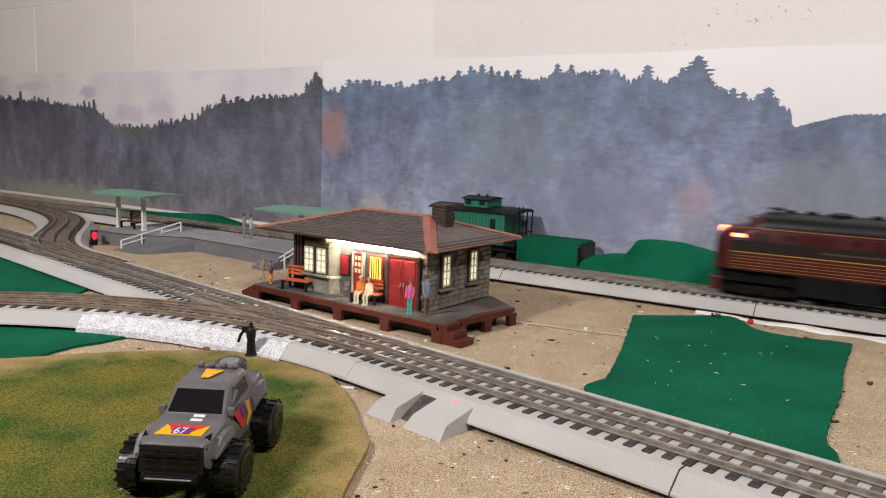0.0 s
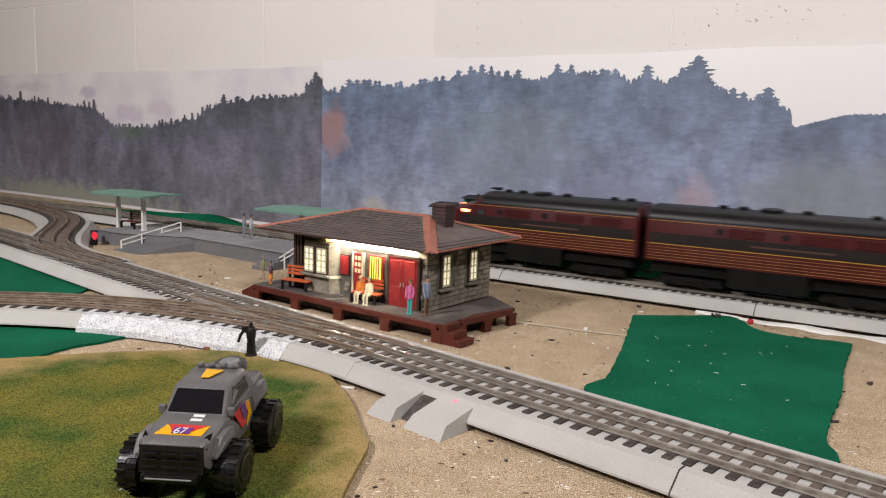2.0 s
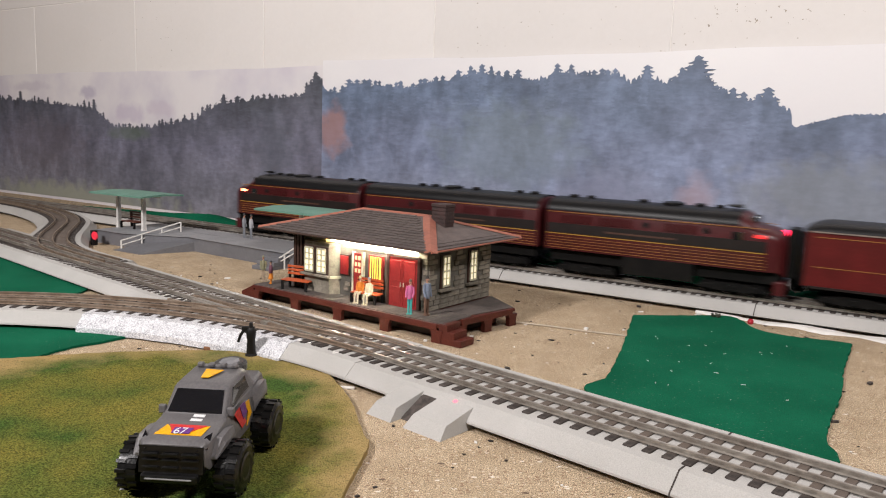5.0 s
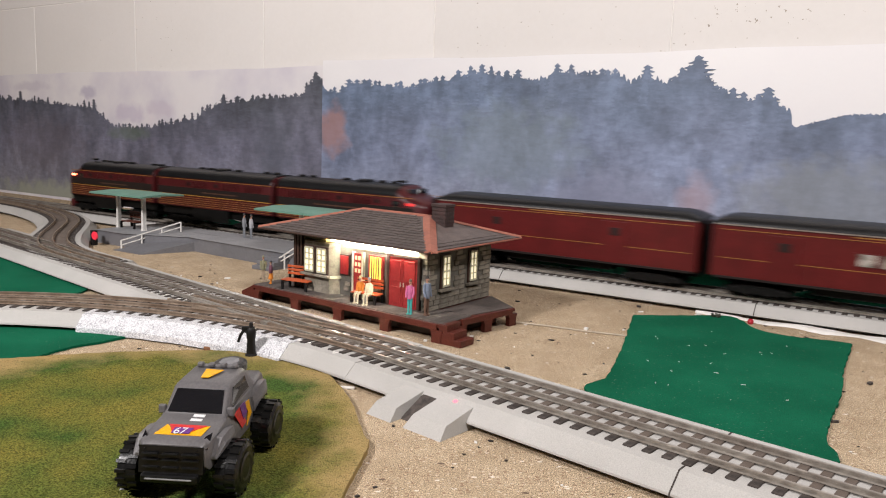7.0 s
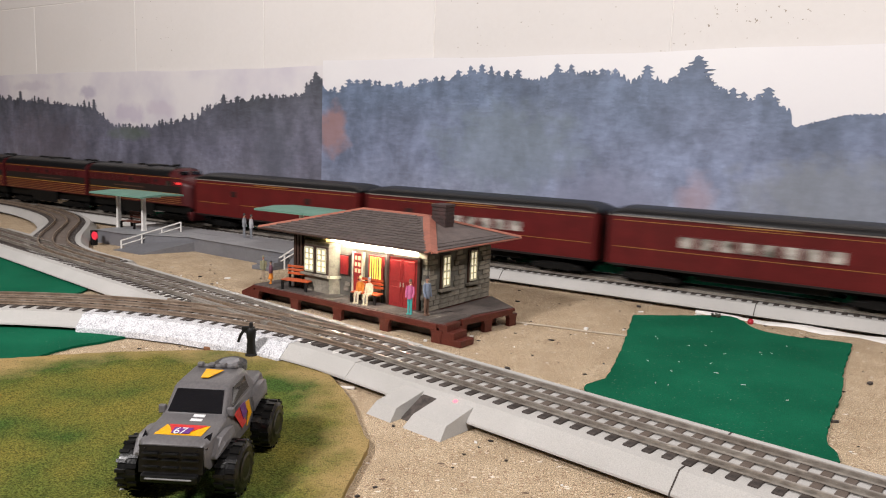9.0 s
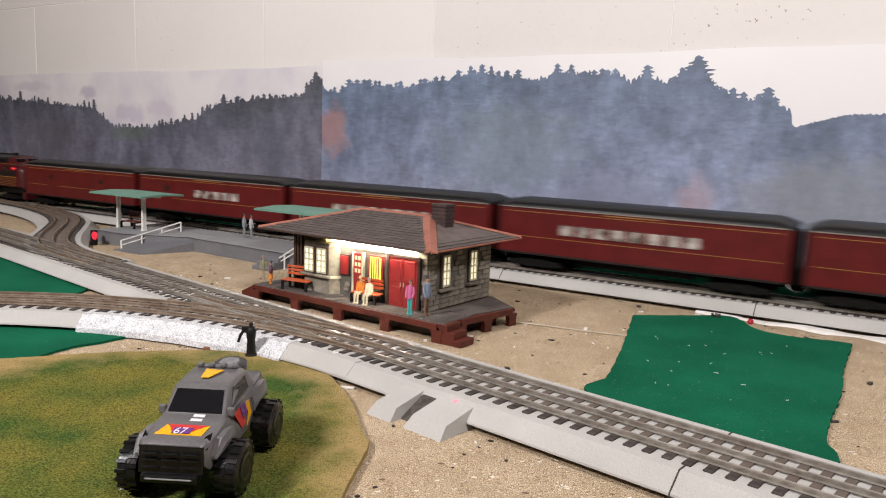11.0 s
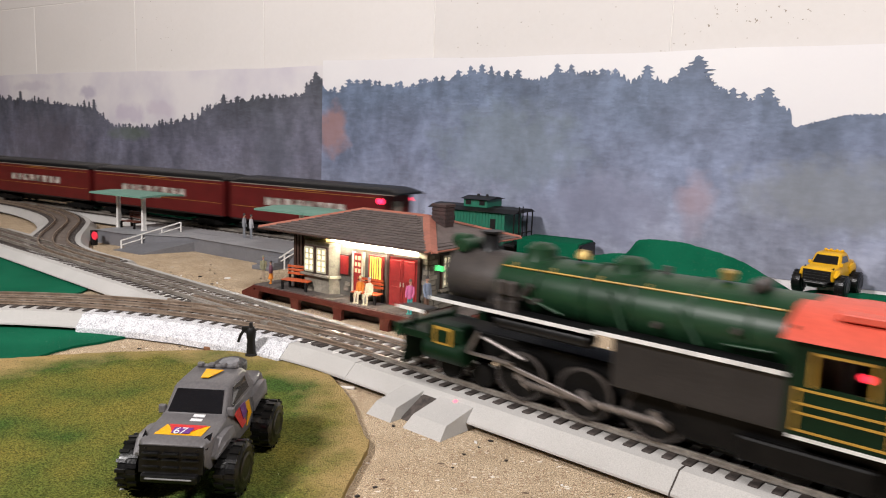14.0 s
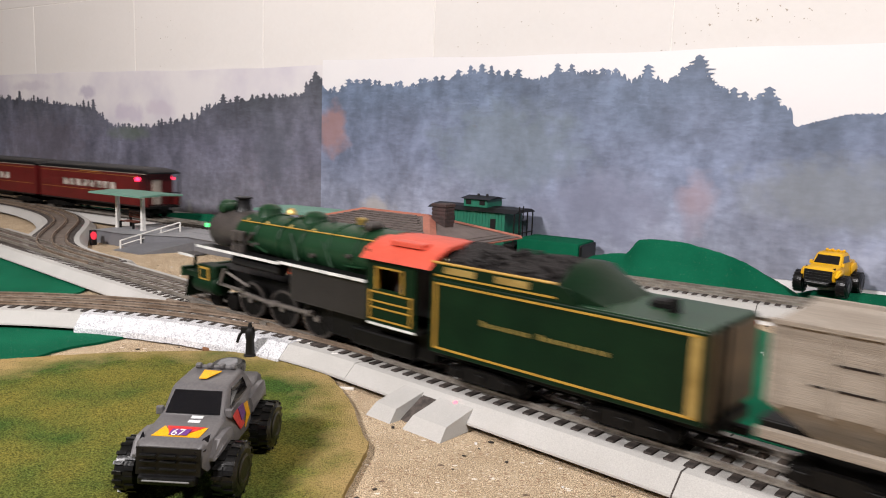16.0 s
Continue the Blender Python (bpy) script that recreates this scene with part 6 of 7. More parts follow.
def steam_engine():
    t = empty("steam_locomotive", Matrix.Identity(4), "green steam locomotive with a red cab roof and gold lining", "locomotive")
    zc, r = 0.0845, 0.0235
    part("boiler", Shape().lathe([(r * 0.93, 0.078), (r * 0.95, 0.080), (r * 0.97, 0.13), (r, 0.16), (r * 1.04, 0.20), (r * 1.06, 0.263)], (0, 0, zc), "X", 32), GREEN, t, "green boiler", True)
    part("smokebox", Shape().lathe([(0.004, 0.032), (0.016, 0.0335), (r * 0.9, 0.036), (r * 0.94, 0.038), (r * 0.94, 0.079)], (0, 0, zc), "X", 32), GRAPHITE, t, "grey smokebox", True)
    part("smokebox_door", Shape().lathe([(0.003, 0.0295), (0.010, 0.0305), (0.0135, 0.0335)], (0, 0, zc), "X", 24), GRAPHITE, t, "", True)
    for x in (0.110, 0.142, 0.172, 0.205, 0.236):
        part("boiler_band", Shape().lathe([(r * 1.0 + 0.0004 + (x - 0.1) * 0.012, x), (r * 1.0 + 0.0009 + (x - 0.1) * 0.012, x + 0.0008), (r * 1.0 + 0.0004 + (x - 0.1) * 0.012, x + 0.0016)], (0, 0, zc), "X", 32), GREEN, t)
    for y in (-1, 1):
        part("gold_line", Shape().rod((0.082, y * 0.0168, zc + 0.0152), (0.252, y * 0.0185, zc + 0.0172), 0.0007, n=8), GOLD, t, "gold handrail line")
    part("smokestack", Shape().lathe([(0.0085, zc + 0.019), (0.0062, zc + 0.023), (0.0058, zc + 0.034), (0.0074, zc + 0.0355), (0.0074, zc + 0.037)], (0.058, 0, 0), "Z", 20), ROOF_BLACK, t, "", True)
    part("steam_dome", Shape().lathe([(0.0125, zc + 0.016), (0.010, zc + 0.023), (0.0095, zc + 0.029), (0.006, zc + 0.0325), (0.001, zc + 0.0335)], (0.098, 0, 0), "Z", 20), GREEN, t, "", True)
    part("sand_dome", Shape().lathe([(0.0125, zc + 0.016), (0.010, zc + 0.023), (0.0095, zc + 0.028), (0.006, zc + 0.0315), (0.001, zc + 0.0325)], (0.160, 0, 0), "Z", 20), GREEN, t, "", True)
    part("bell", Shape().lathe([(0.0045, zc + 0.0255), (0.004, zc + 0.029), (0.002, zc + 0.032)], (0.128, 0, 0), "Z", 14), BRASS, t, "brass bell", True)
    part("whistle", Shape().lathe([(0.0035, zc + 0.026), (0.0042, zc + 0.031), (0.003, zc + 0.0325)], (0.216, 0, 0), "Z", 14), BRASS, t, "brass safety valve", True)
    for x in (0.182, 0.232):
        part("valve", Shape().rod((x, 0, zc + 0.022), (x, 0, zc + 0.029), 0.0028, 0.002, 10), GRAPHITE, t)
    part("headlight", Shape().lathe([(0.0055, -0.006), (0.006, -0.005), (0.006, 0.006), (0.003, 0.008)], (0.034, 0, zc + 0.026), "X", 16), GREEN, t, "green headlight casing", True)
    part("headlight_bracket", Shape().box(0.031, 0.040, -0.004, 0.004, zc + 0.016, zc + 0.022, 0.0005), GREEN, t)
    part("feedwater_drum", Shape().lathe([(0.0045, -0.014), (0.0055, -0.013), (0.0055, 0.013), (0.0045, 0.014)], (0.044, 0, zc + 0.024), "Y", 16), GREEN, t, "", True)
    for x in (0.090, 0.118, 0.150, 0.180, 0.210, 0.242):
        part("stanchion", Shape().rod((x, -0.0168 - (x - 0.082) * 0.01, zc + 0.0150), (x, -0.0150, zc + 0.0185), 0.0008, n=6), BRASS, t, "brass handrail stanchion")
    for x, r0 in ((0.088, 0.0036), (0.0965, 0.0036)):
        part("air_pump", Shape().lathe([(0.002, 0.066), (r0, 0.067), (r0, 0.076), (0.0022, 0.077), (0.0022, 0.080), (r0, 0.081), (r0, 0.090), (0.002, 0.091)], (x, -0.0265, 0), "Z", 12), GRAPHITE, t, "grey air pump", True)
    for x0, x1, z0, z1 in ((0.100, 0.132, 0.088, 0.074), (0.160, 0.172, 0.103, 0.072), (0.200, 0.214, 0.100, 0.073), (0.226, 0.250, 0.082, 0.078)):
        part("pipe", Shape().rod((x0, -0.0238, z0 - 0.006), (x1, -0.0262, z1), 0.0010, n=8), GREEN, t, "thin boiler pipe")
    for x, z in ((0.112, 0.079), (0.190, 0.080), (0.232, 0.086)):
        part("boiler_fitting", Shape().rod((x, -0.022, z), (x, -0.0275, z), 0.0024, 0.0018, 10), GRAPHITE, t)
    part("dynamo", Shape().lathe([(0.002, -0.007), (0.0042, -0.006), (0.0042, 0.006), (0.002, 0.007)], (0.236, -0.006, zc + 0.0275), "Y", 12), GRAPHITE, t, "", True)
    part("class_lamp", Shape().rod((0.030, -0.019, zc + 0.002), (0.030, -0.019, zc + 0.006), 0.002, 0.0016, 8), glow("green_class_light", (0.1, 0.9, 0.25), 1.2), t, "small green lamp")
    for i in range(9):
        y = -0.0205 + 0.0051 * i
        part("pilot_slat", Shape().rod((-0.0075, y * 0.5, 0.005), (0.001, y, 0.030), 0.0011, n=6), DARK_GREEN, t)
    # running boards with white edges
    for y in (-1, 1):
        w0, w1 = (-0.0325, -0.019) if y < 0 else (0.019, 0.0325)
        for x0, x1, z in ((0.006, 0.030, 0.0560), (0.036, 0.158, 0.0690), (0.158, 0.259, 0.0705)):
            b = part("running_board", Shape().box(x0, x1, w0, w1, z - 0.0018, z, 0.0004), ROOF_BLACK, t, "black running board")
            part("white_edge", Shape().box(x0, x1, y * 0.0330 - 0.0005, y * 0.0330 + 0.0005, z - 0.0022, z + 0.0003), WHITE_EDGE, b, "white painted edge")
        part("air_tank", Shape().lathe([(0.003, 0.085), (0.0062, 0.087), (0.0062, 0.152), (0.003, 0.154)], (0, y * 0.0245, 0.060), "X", 16), ROOF_BLACK, t, "", True)
        part("firebox_side", Shape().box(0.168, 0.260, y * 0.0275 - 0.003, y * 0.0275 + 0.003, 0.034, 0.069, 0.002), shade("dark_firebox", (0.018, 0.015, 0.014), None, 0.55, 60, 400, 0.1), t, "dark grey firebox side")
        part("cylinder", Shape().lathe([(0.008, 0.030), (0.0105, 0.032), (0.0105, 0.062), (0.008, 0.064)], (0, y * 0.0245, 0.026), "X", 20), DARK_GREEN, t, "dark green cylinder", True)
        part("valve_chest", Shape().box(0.033, 0.062, y * 0.0245 - 0.0075, y * 0.0245 + 0.0075, 0.034, 0.048, 0.002), DARK_GREEN, t)
        part("gold_panel", Shape().box(0.040, 0.055, y * 0.0325 - 0.0005, y * 0.0325 + 0.0005, 0.032, 0.046), GOLD, t, "gold lined panel")
        part("panel_field", Shape().box(0.042, 0.053, y * 0.0328 - 0.0005, y * 0.0328 + 0.0005, 0.034, 0.044), DARK_GREEN, t)
        part("guide_bar", Shape().box(0.064, 0.100, y * 0.0275 - 0.0012, y * 0.0275 + 0.0012, 0.0285, 0.0305), ROD, t, "steel guide bar")
        part("valve_link", Shape().rod((0.078, y * 0.029, 0.045), (0.110, y * 0.029, 0.036), 0.0013, n=8).rod((0.066, y * 0.029, 0.030), (0.074, y * 0.029, 0.048), 0.0013, n=8), ROD, t, "steel valve gear")
        part("pipe", Shape().rod((0.075, y * 0.026, 0.066), (0.092, y * 0.020, 0.092), 0.0011, n=8).rod((0.10, y * 0.0235, 0.078), (0.108, y * 0.0235, 0.090), 0.0022, n=10), GRAPHITE, t)
    part("frame", Shape().box(0.024, 0.315, -0.012, 0.012, 0.020, 0.042, 0.001), GEAR, t, "black main frame")
    part("ash_pan", Shape().box(0.205, 0.316, -0.021, 0.021, 0.008, 0.037, 0.002), GEAR, t, "black ash pan")
    part("pilot_deck", Shape().box(0.004, 0.034, -0.028, 0.028, 0.030, 0.036, 0.0006), DARK_GREEN, t, "green pilot deck")
    part("pilot", Shape().loft([[(0.004, -0.027, 0.004), (0.004, 0.027, 0.004), (0.010, 0.027, 0.031), (0.010, -0.027, 0.031)], [(-0.006, -0.010, 0.004), (-0.006, 0.010, 0.004), (0.002, 0.012, 0.031), (0.002, -0.012, 0.031)]]), DARK_GREEN, t, "green pilot")
    part("pilot_beam", Shape().box(0.000, 0.005, -0.029, 0.029, 0.028, 0.039, 0.0008), GREEN, t)
    part("coupler", Shape().box(-0.009, 0.002, -0.003, 0.003, 0.014, 0.020, 0.001), GEAR, t)
    for y in (-0.02, 0.02):
        part("front_post", Shape().rod((0.008, y, 0.036), (0.012, y, 0.056), 0.0015, n=8), DARK_GREEN, t)
    for x in (0.042, 0.070):
        part("pilot_wheel", Shape().lathe([(0.0088, -0.0195), (0.0098, -0.0160), (0.004, -0.0145), (0.002, -0.014), (0.002, 0.014), (0.004, 0.0145), (0.0098, 0.0160), (0.0088, 0.0195)], (x, 0, 0.0095), "Y", 18), GEAR, t)
    part("trailing_wheel", Shape().lathe([(0.0115, -0.0195), (0.0125, -0.0160), (0.004, -0.0145), (0.002, -0.014), (0.002, 0.014), (0.004, 0.0145), (0.0125, 0.0160), (0.0115, 0.0195)], (0.262, 0, 0.0122), "Y", 20), GEAR, t)
    part("trailing_frame", Shape().box(0.236, 0.300, -0.026, -0.022, 0.008, 0.024, 0.002).box(0.236, 0.300, 0.022, 0.026, 0.008, 0.024, 0.002), GEAR, t)
    # cab
    c0, c1 = 0.2610, 0.318
    for y in (-1, 1):
        side = Shape()
        yy = y * 0.0325
        side.box(c0, c1 - 0.010, yy - 0.0008, yy + 0.0008, 0.036, 0.066)
        side.box(c0, c0 + 0.010, yy - 0.0008, yy + 0.0008, 0.066, 0.093)
        side.box(c1 - 0.022, c1 - 0.010, yy - 0.0008, yy + 0.0008, 0.066, 0.093)
        side.box(c0 + 0.010, c1 - 0.022, yy - 0.0008, yy + 0.0008, 0.084, 0.093)
        cs = part("cab_side", side, DARK_GREEN, t, "green cab side with an open window")
        for x in (c0 + 0.003, c1 - 0.014):
            part("gold_line", Shape().box(x, x + 0.0012, y * 0.0336 - 0.0003, y * 0.0336 + 0.0003, 0.039, 0.064), GOLD, cs, "gold lining")
        for z in (0.039, 0.0625, 0.049, 0.0545):
            part("gold_line", Shape().box(c0 + 0.003, c1 - 0.0128, y * 0.0336 - 0.0004, y * 0.0336 + 0.0004, z, z + 0.0012), GOLD, cs, "gold lining")
        part("window_frame", Shape().box(c0 + 0.009, c0 + 0.0105, yy - 0.0013, yy + 0.0013, 0.065, 0.085).box(c1 - 0.0225, c1 - 0.021, yy - 0.0013, yy + 0.0013, 0.065, 0.085).box(c0 + 0.009, c1 - 0.021, yy - 0.0013, yy + 0.0013, 0.0835, 0.085), GOLD, cs)
        part("cab_step", Shape().box(c0 + 0.002, c1 - 0.010, y * 0.0332 - 0.0006, y * 0.0332 + 0.0006, 0.0342, 0.0362), WHITE_EDGE, t, "white lower edge")
    part("cab_front", Shape().box(c0 - 0.0008, c0 + 0.0008, -0.0325, 0.0325, 0.036, 0.098), GREEN, t)
    part("cab_floor", Shape().box(c0, c1 - 0.006, -0.032, 0.032, 0.034, 0.037), GEAR, t)
    part("boiler_back", Shape().box(c0 + 0.004, c0 + 0.018, -0.018, 0.018, 0.037, 0.094, 0.002), GRAPHITE, t, "dark boiler backhead")
    part("firebox_glow", Shape().lathe([(0.0024, 0.0), (0.0024, 0.0012)], (c0 + 0.030, -0.0265, 0.0740), "Y", 12), glow("cab_fire", (1.0, 0.03, 0.06), 2.0), t, "red glowing cab light")
    part("cab_roof", Shape().loft([[(x, y, z) for y, z in ((-0.0365, 0.0905), (-0.030, 0.0995), (-0.018, 0.1065), (0.0, 0.109), (0.018, 0.1065), (0.030, 0.0995), (0.0365, 0.0905), (0.030, 0.0965), (0.018, 0.1035), (0.0, 0.106), (-0.018, 0.1035), (-0.030, 0.0965))] for x in (c0 - 0.004, c1 + 0.005)]), RED_ROOF, t, "red curved cab roof", True)
    for y in (-0.022, 0.012):
        part("roof_hatch", Shape().box(c0 + 0.016, c0 + 0.046, y - 0.005, y + 0.005, 0.1030, 0.1075, 0.0008), RED_ROOF, t)
    # driving wheels and rods, each free to turn
    drive = []
    for x in DRIVERS:
        w = part("driving_wheel", Shape().lathe([(WHEEL_R - 0.003, -0.0195), (WHEEL_R, -0.0190), (WHEEL_R + 0.001, -0.0155), (WHEEL_R - 0.003, -0.0150), (0.003, -0.0150), (0.003, 0.0150), (WHEEL_R - 0.003, 0.0150), (WHEEL_R + 0.001, 0.0155), (WHEEL_R, 0.0190), (WHEEL_R - 0.003, 0.0195)], (0, 0, 0), "Y", 28), GEAR, t, "black spoked driving wheel")
        for i in range(11):
            q = Matrix.Rotation(2 * math.pi * i / 11, 4, "Y")
            part("spoke", Shape().box(-0.0008, 0.0008, -0.0198, -0.0150, 0.003, WHEEL_R - 0.002, 0, q), GEAR, w)
        part("tyre", Shape().lathe([(WHEEL_R - 0.0022, -0.0201), (WHEEL_R + 0.0001, -0.0199), (WHEEL_R + 0.0001, -0.0185), (WHEEL_R - 0.0022, -0.0185)], (0, 0, 0), "Y", 28, True), GRAPHITE, w, "dull steel tyre")
        part("crank_pin", Shape().rod((CRANK, -0.0195, 0), (CRANK, -0.0265, 0), 0.0016, n=10).rod((0, -0.0195, 0), (0, -0.022, 0), 0.003, n=12), ROD, w)
        drive.append((w, x))
    rod = part("side_rod", Shape().box(DRIVERS[0], DRIVERS[2], -0.0245, -0.0228, -0.0018, 0.0018, 0.0004), ROD, t, "steel side rod")
    for x in DRIVERS:
        part("bushing", Shape().rod((x, -0.0250, 0), (x, -0.0225, 0), 0.0031, n=12), ROD, rod)
    main = part("main_rod", Shape().box(-0.072, 0.0, -0.0268, -0.0252, -0.0017, 0.0017, 0.0004).rod((0, -0.0272, 0), (0, -0.0250, 0), 0.0032, n=12), ROD, t, "steel main rod")
    return t, drive, rod, main


def tender():
    t = empty("tender", Matrix.Identity(4), "dark green coal tender with gold lining", "tender")
    Ln, W, Z0, ZS = 0.195, 0.0325, 0.0245, 0.084
    part("body", Shape().box(0, Ln, -W, W, Z0, ZS, 0.001), DARK_GREEN, t, "dark green tank body")
    prof = [(0.0, ZS), (0.0, 0.0965), (0.098, 0.0965), (0.108, 0.0945), (0.114, 0.088), (0.116, ZS)]
    side = Matrix(((1, 0, 0, 0), (0, 0, 1, 0), (0, 1, 0, 0), (0, 0, 0, 1)))
    for y in (-W + 0.001, W - 0.001):
        part("coal_board", Shape().prism(prof, y - 0.0008, y + 0.0008, side), DARK_GREEN, t, "green coal bunker side")
    part("bunker_back", Shape().loft([[(x, -w, ZS - 0.001), (x, -w, z * 0.4 + ZS * 0.6), (x, -w * 0.55, z - 0.003), (x, 0, z), (x, w * 0.55, z - 0.003), (x, w, z * 0.4 + ZS * 0.6), (x, w, ZS - 0.001)]
                                      for x, w, z in ((0.100, W - 0.003, 0.1105), (0.108, W - 0.003, 0.1095), (0.116, W - 0.004, 0.103), (0.124, W - 0.005, 0.094), (0.132, W - 0.007, 0.0855))]), DARK_GREEN, t, "sloped bunker back", True)
    rng = random.Random(31)
    heap = part("coal_load", Shape().loft([[(x, -W + 0.002, 0.090), (x, -0.02, 0.098 + 0.002 * math.sin(x * 130)), (x, 0.0, 0.109 + 0.002 * math.sin(x * 90)), (x, 0.02, 0.100 + 0.002 * math.sin(x * 110)), (x, W - 0.002, 0.090), (x, 0, ZS - 0.001)] for x in [0.004 + 0.0065 * i for i in range(16)]]), COAL, t, "heaped black coal")
    lumps = Shape()
    for i in range(260):
        x, y = rng.uniform(0.006, 0.100), rng.uniform(-0.029, 0.029)
        z = 0.109 - abs(y) * 0.52 + rng.uniform(-0.001, 0.0012)
        lumps.blob((x, y, z), rng.uniform(0.0012, 0.0028), (1, rng.uniform(0.7, 1.2), 0.8), 5)
    tagged(part("loose_coal", lumps, COAL, t), kind="stuff")
    for y in (-1, 1):
        for z in (0.0285, 0.0800):
            part("gold_line", Shape().box(0.004, Ln - 0.004, y * (W + 0.0003) - 0.0003, y * (W + 0.0003) + 0.0003, z, z + 0.0015), GOLD, t, "gold lining")
        for x, wide in ((0.004, 0.0020), (Ln - 0.0090, 0.0055)):
            part("gold_line", Shape().box(x, x + wide, y * (W + 0.0002) - 0.0003, y * (W + 0.0002) + 0.0003, 0.0285, 0.0815), GOLD if wide < 0.003 else BRASS, t, "gold lining")
        part("gold_edge", Shape().rod((0.0, y * (W - 0.001), 0.0968), (0.100, y * (W - 0.001), 0.0968), 0.0011, n=8), GOLD, t, "gold bunker edge")
        part("bunker_lining", Shape().box(0.004, 0.100, y * (W + 0.0001) - 0.0004, y * (W + 0.0001) + 0.0004, 0.0865, 0.0878), GOLD, t)
        faded = shade("faded_gold", (0.20, 0.15, 0.035), None, 0.5, 300, 900, 0.0)
        for i in range(19):
            if i != 8:
                part("lettering_bar", Shape().box(0.045 + 0.005 * i, 0.0482 + 0.005 * i, y * (W + 0.0003) - 0.0003, y * (W + 0.0003) + 0.0003, 0.0548, 0.0578 + (0.0012 if i in (0, 9) else 0)), faded, t, "faded gold lettering bar")
        for x in (0.012, 0.055):
            part("rivet_strip", Shape().box(x, x + 0.026, y * W - 0.0004, y * W + 0.0004, 0.0895, 0.0945), BRASS, t)
    part("rear_deck", Shape().box(0.118, Ln - 0.001, -W + 0.001, W - 0.001, ZS - 0.0005, ZS + 0.001, 0.0004), GREEN, t, "green rear deck")
    part("rear_panel", Shape().box(Ln, Ln + 0.0012, -W + 0.002, W - 0.002, 0.027, 0.082, 0.0004), shade("dull_bronze", (0.10, 0.062, 0.03), (0.06, 0.04, 0.02), 0.5, 60, 400, 0.1), t, "dull bronze rear panel")
    part("water_hatch", Shape().lathe([(0.008, 0.0), (0.008, 0.004), (0.006, 0.0055), (0.002, 0.006)], (0.150, 0.004, ZS), "Z", 16), GEAR, t)
    part("rear_lamp", Shape().rod((0.162, -0.006, ZS), (0.162, -0.006, ZS + 0.010), 0.004, 0.003, 12), GEAR, t)
    part("ladder", Shape().rod((Ln + 0.003, -0.024, 0.022), (Ln + 0.003, -0.024, 0.088), 0.0009, n=6).rod((Ln + 0.003, -0.014, 0.022), (Ln + 0.003, -0.014, 0.088), 0.0009, n=6), GEAR, t)
    part("frame", Shape().box(-0.014, Ln + 0.004, -0.020, 0.020, 0.016, 0.0245, 0.001), GEAR, t)
    for x in (0.042, 0.148):
        bogie(t, x, 0.054, 3, 0.0092)
    part("drawbar", Shape().box(-0.022, 0.0, -0.004, 0.004, 0.014, 0.018, 0.0006), GEAR, t)
    part("coupler", Shape().box(Ln, Ln + 0.014, -0.003, 0.003, 0.013, 0.018, 0.0006), GEAR, t)
    return t


def hopper():
    t = empty("hopper_car", Matrix.Identity(4), "weathered grey hopper car with dark rusty streaks", "freight car")
    grey = shade("weathered_grey", (0.29, 0.25, 0.205), (0.20, 0.165, 0.13), 0.75, 16, 300, 0.2, stretch=(0.5, 1, 5), mix=(0.3, 0.55))
    Ln, W = 0.24, 0.033
    part("body", Shape().loft([[(0.0, -W, 0.052), (0.0, -W, 0.098), (0.0, W, 0.098), (0.0, W, 0.052), (0.02, 0.018, 0.03), (0.02, -0.018, 0.03)], [(Ln, -W, 0.052), (Ln, -W, 0.098), (Ln, W, 0.098), (Ln, W, 0.052), (Ln - 0.02, 0.018, 0.03), (Ln - 0.02, -0.018, 0.03)]]), grey, t, "grey hopper body")
    for i in range(11):
        x = 0.006 + (Ln - 0.012) * i / 10
        for y in (-1, 1):
            part("rib", Shape().box(x - 0.0016, x + 0.0016, y * W - 0.0014, y * W + 0.0014, 0.050, 0.0985, 0.0004), grey, t)
    part("top_rail", Shape().box(-0.001, Ln + 0.001, -W - 0.0016, -W + 0.0012, 0.0975, 0.1005, 0.0004).box(-0.001, Ln + 0.001, W - 0.0012, W + 0.0016, 0.0975, 0.1005, 0.0004), grey, t)
    part("sill", Shape().box(-0.002, Ln + 0.002, -W - 0.001, -W + 0.003, 0.030, 0.036, 0.0005).box(-0.002, Ln + 0.002, W - 0.003, W + 0.001, 0.030, 0.036, 0.0005), grey, t)
    for z, a, b in ((0.066, 0.02, 0.13), (0.080, 0.03, 0.10), (0.058, 0.10, 0.2)):
        part("rust_streak", Shape().box(a, b, -W - 0.0004, -W, z, z + 0.0012), BAND, t, "dark streak")
    for x in (0.035, Ln - 0.035):
        bogie(t, x, 0.044, 2, 0.0092)
    part("frame", Shape().box(-0.010, Ln + 0.010, -0.008, 0.008, 0.016, 0.030, 0.001), GEAR, t)
    return t


# ---- what moves ----
# Where the front of each train stands along its straight track, by the second.
FAR_RUN = ((0, 0.059), (0.5, -0.061), (1, -0.158), (1.5, -0.244), (2, -0.327), (2.5, -0.406), (3, -0.479), (3.5, -0.547), (4, -0.616), (5.25, -0.845), (6.5, -1.163), (7, -1.299), (7.5, -1.435),
           (8, -1.568), (8.5, -1.700), (9, -1.838), (10.25, -2.190), (11.5, -2.560), (12, -2.718), (12.5, -2.880), (13, -3.043), (13.5, -3.203), (14, -3.365), (14.5, -3.515), (15, -3.662), (15.5, -3.812), (16, -3.964))
NEAR_START, NEAR_SPEED = -0.0127, -0.1549


def near_front(t):
    return NEAR_START + NEAR_SPEED * (t - 12.5)


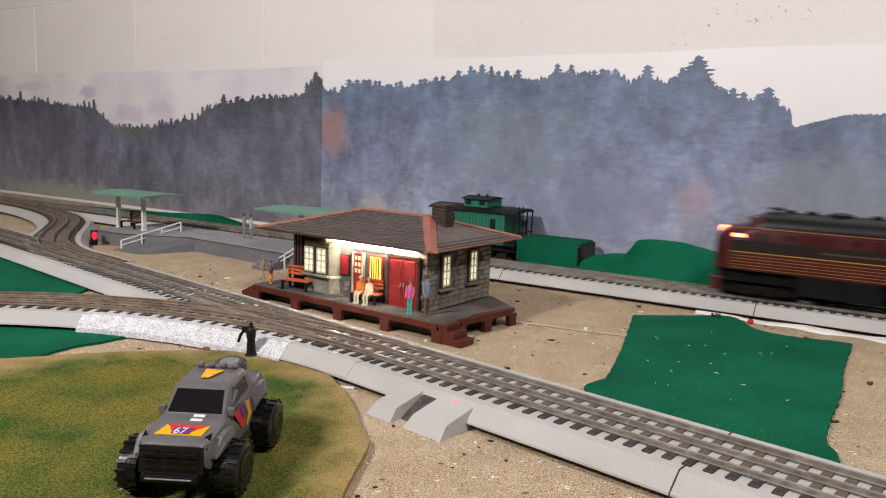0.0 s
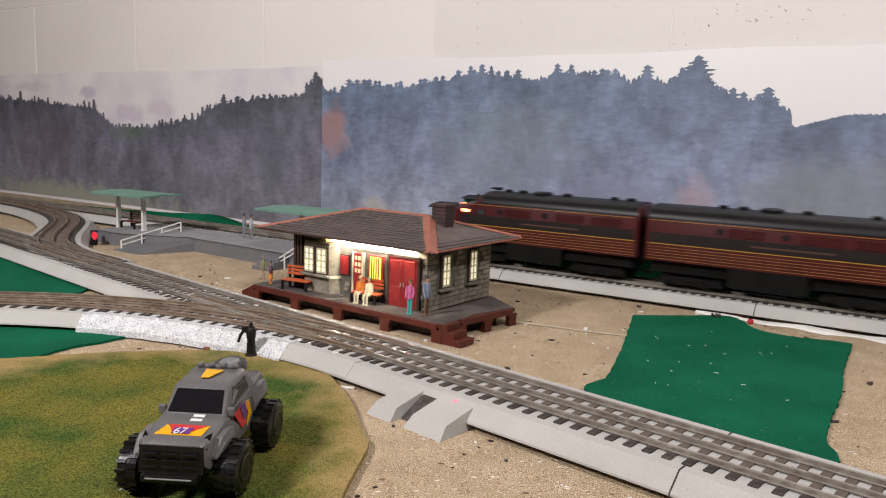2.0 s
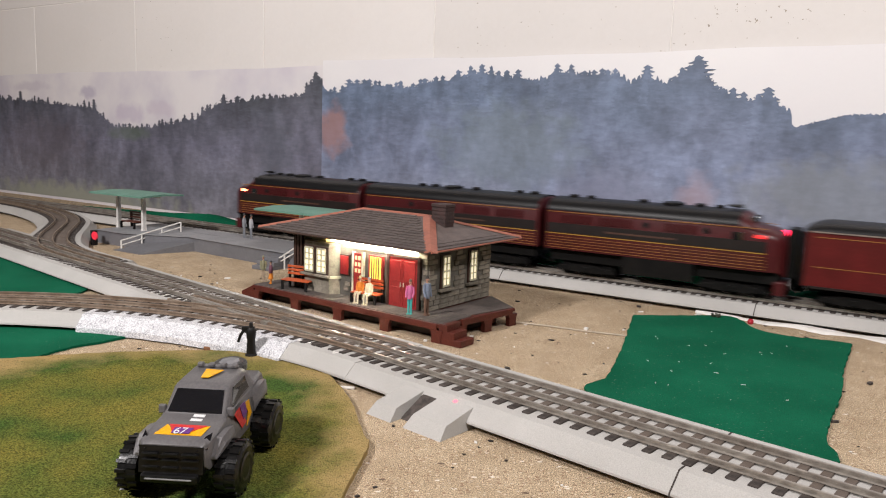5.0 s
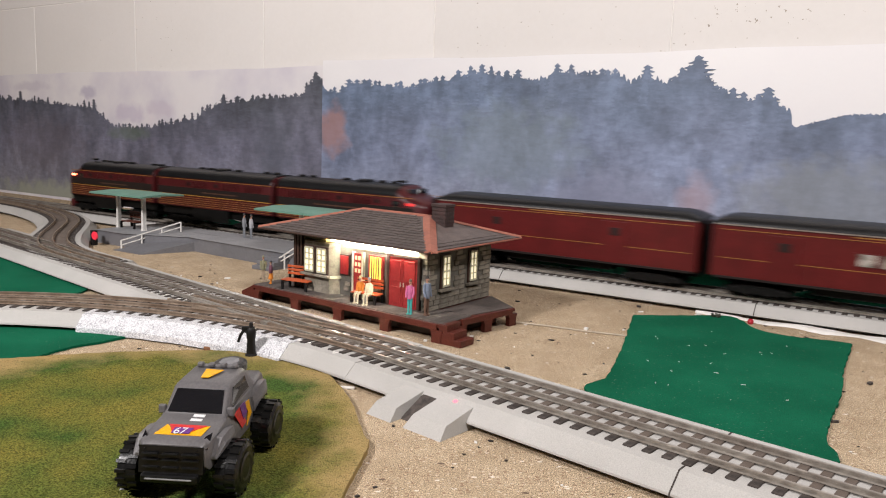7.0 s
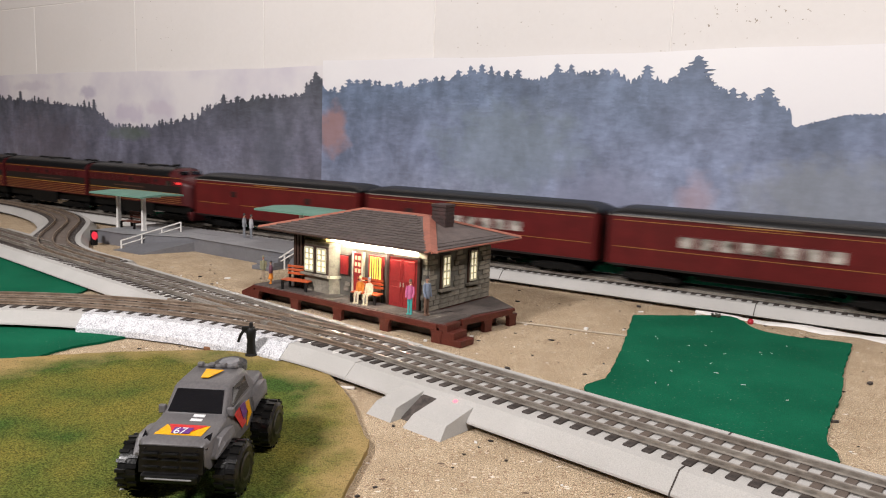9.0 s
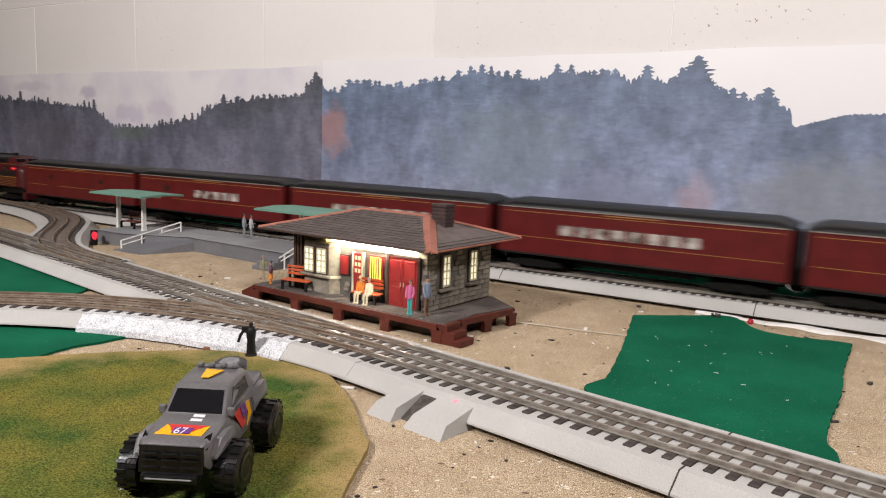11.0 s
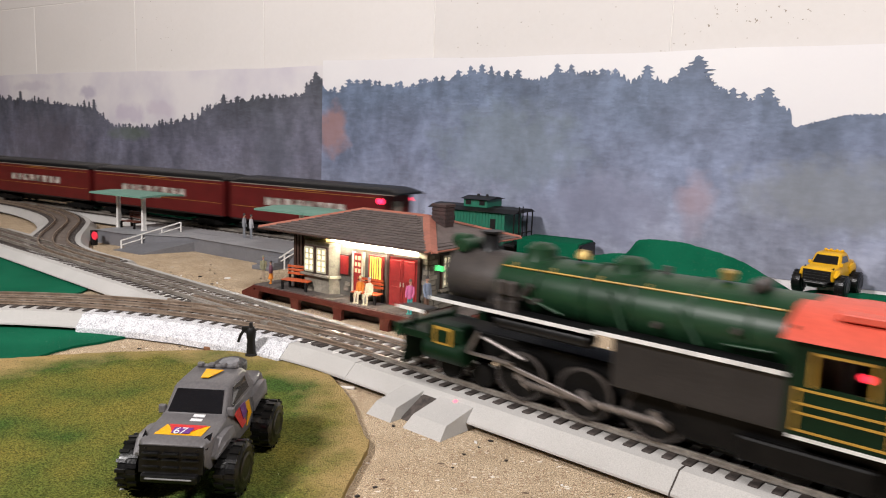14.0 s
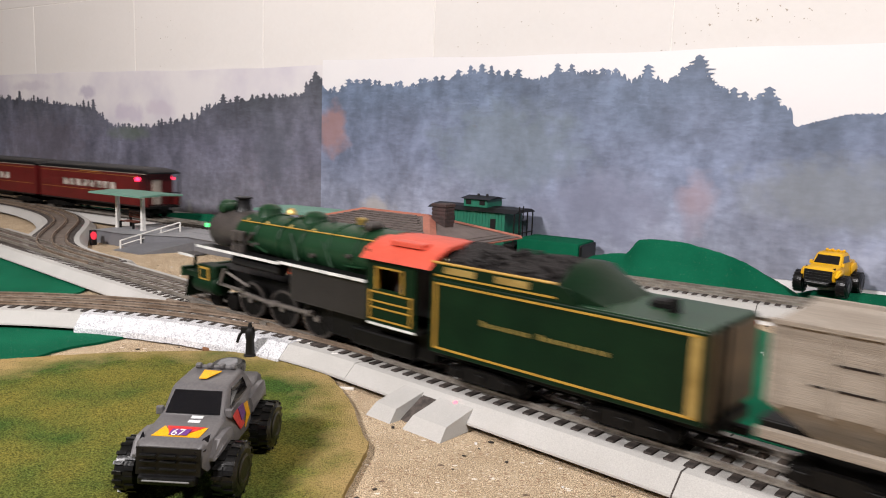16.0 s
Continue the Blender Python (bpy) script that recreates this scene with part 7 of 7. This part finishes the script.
def build_trains():
    LEN_A, LEN_B, LEN_A2, LEN_C = 0.3018, 0.3188, 0.3227, 0.405
    gap = 0.012
    far_things, at = [], 0.0
    far_things.append((diesel("cab", LEN_A - gap, "maroon diesel cab unit with gold stripes and a black roof"), at))
    at += LEN_A
    far_things.append((diesel("booster", LEN_B - gap, "maroon cabless diesel booster unit with gold stripes"), at))
    at += LEN_B
    far_things.append((diesel("cab", LEN_A2 - gap, "maroon trailing diesel cab unit facing backwards", True), at))
    at += LEN_A2
    lit = [0.27 + 0.062 * i for i in range(8)]
    for label, windows, tail, doors in (("dark red baggage car with gold stripes and sliding doors", (), False, (0.27, 0.72)),
                                        ("dark red combine car with five lit windows", [0.44 + 0.062 * i for i in range(5)], False, (0.22,)),
                                        ("dark red coach with a row of lit windows", lit, False, ()),
                                        ("dark red coach with a row of lit windows", lit, False, ()),
                                        ("dark red observation car with an open end and red marker lamp", lit, True, ())):
        far_things.append((passenger_car(label, LEN_C - gap - (0.02 if tail else 0.0), windows, tail, doors), at + gap * 0.5))
        at += LEN_C
    loco, drive, rod, main = steam_engine()
    for thing, _ in far_things:
        thing.scale = FAR_K, 1.0, UP
    tank, wagon = tender(), hopper()
    for thing, stretch in ((loco, 1.085), (tank, 1.03), (wagon, 1.05)):
        thing.scale = NEAR_K * stretch, 1.0, UP
    return far_things, ((loco, 0.0), (tank, 0.3485), (wagon, 0.5800)), drive, rod, main


FAR_THINGS, NEAR_THINGS, DRIVE, SIDE_ROD, MAIN_ROD = build_trains()


def motions():
    for thing, behind in FAR_THINGS:
        walk(thing, [(t, Matrix.Translation(far(s + behind + 0.010, 0, RAIL)) @ Matrix.Rotation(FAR_A, 4, "Z")) for t, s in FAR_RUN])
    for thing, behind in NEAR_THINGS:
        walk(thing, [(t, Matrix.Translation(near(near_front(t) + behind, 0, RAIL)) @ Matrix.Rotation(NEAR_A, 4, "Z")) for t in (0, 4, 8, 12, 14, 16)])
    beats = [i * 0.1 for i in range(161)]
    turn = [near_front(t) / (1.085 * WHEEL_R) for t in beats]
    for wheel, x in DRIVE:
        walk(wheel, [(t, Matrix.Translation((x, 0, WHEEL_R)) @ Matrix.Rotation(a, 4, "Y")) for t, a in zip(beats, turn)])
    pins = [Vector((CRANK * math.cos(a), 0, WHEEL_R - CRANK * math.sin(a))) for a in turn]
    walk(SIDE_ROD, [(t, Matrix.Translation(p)) for t, p in zip(beats, pins)])
    rows = []
    for t, p in zip(beats, pins):
        big = Vector((DRIVERS[1] + p.x, 0, p.z))
        rise = math.asin(max(-1, min(1, (0.0295 - big.z) / 0.072)))
        rows.append((t, Matrix.Translation(big) @ Matrix.Rotation(rise, 4, "Y")))
    walk(MAIN_ROD, rows)


motions()
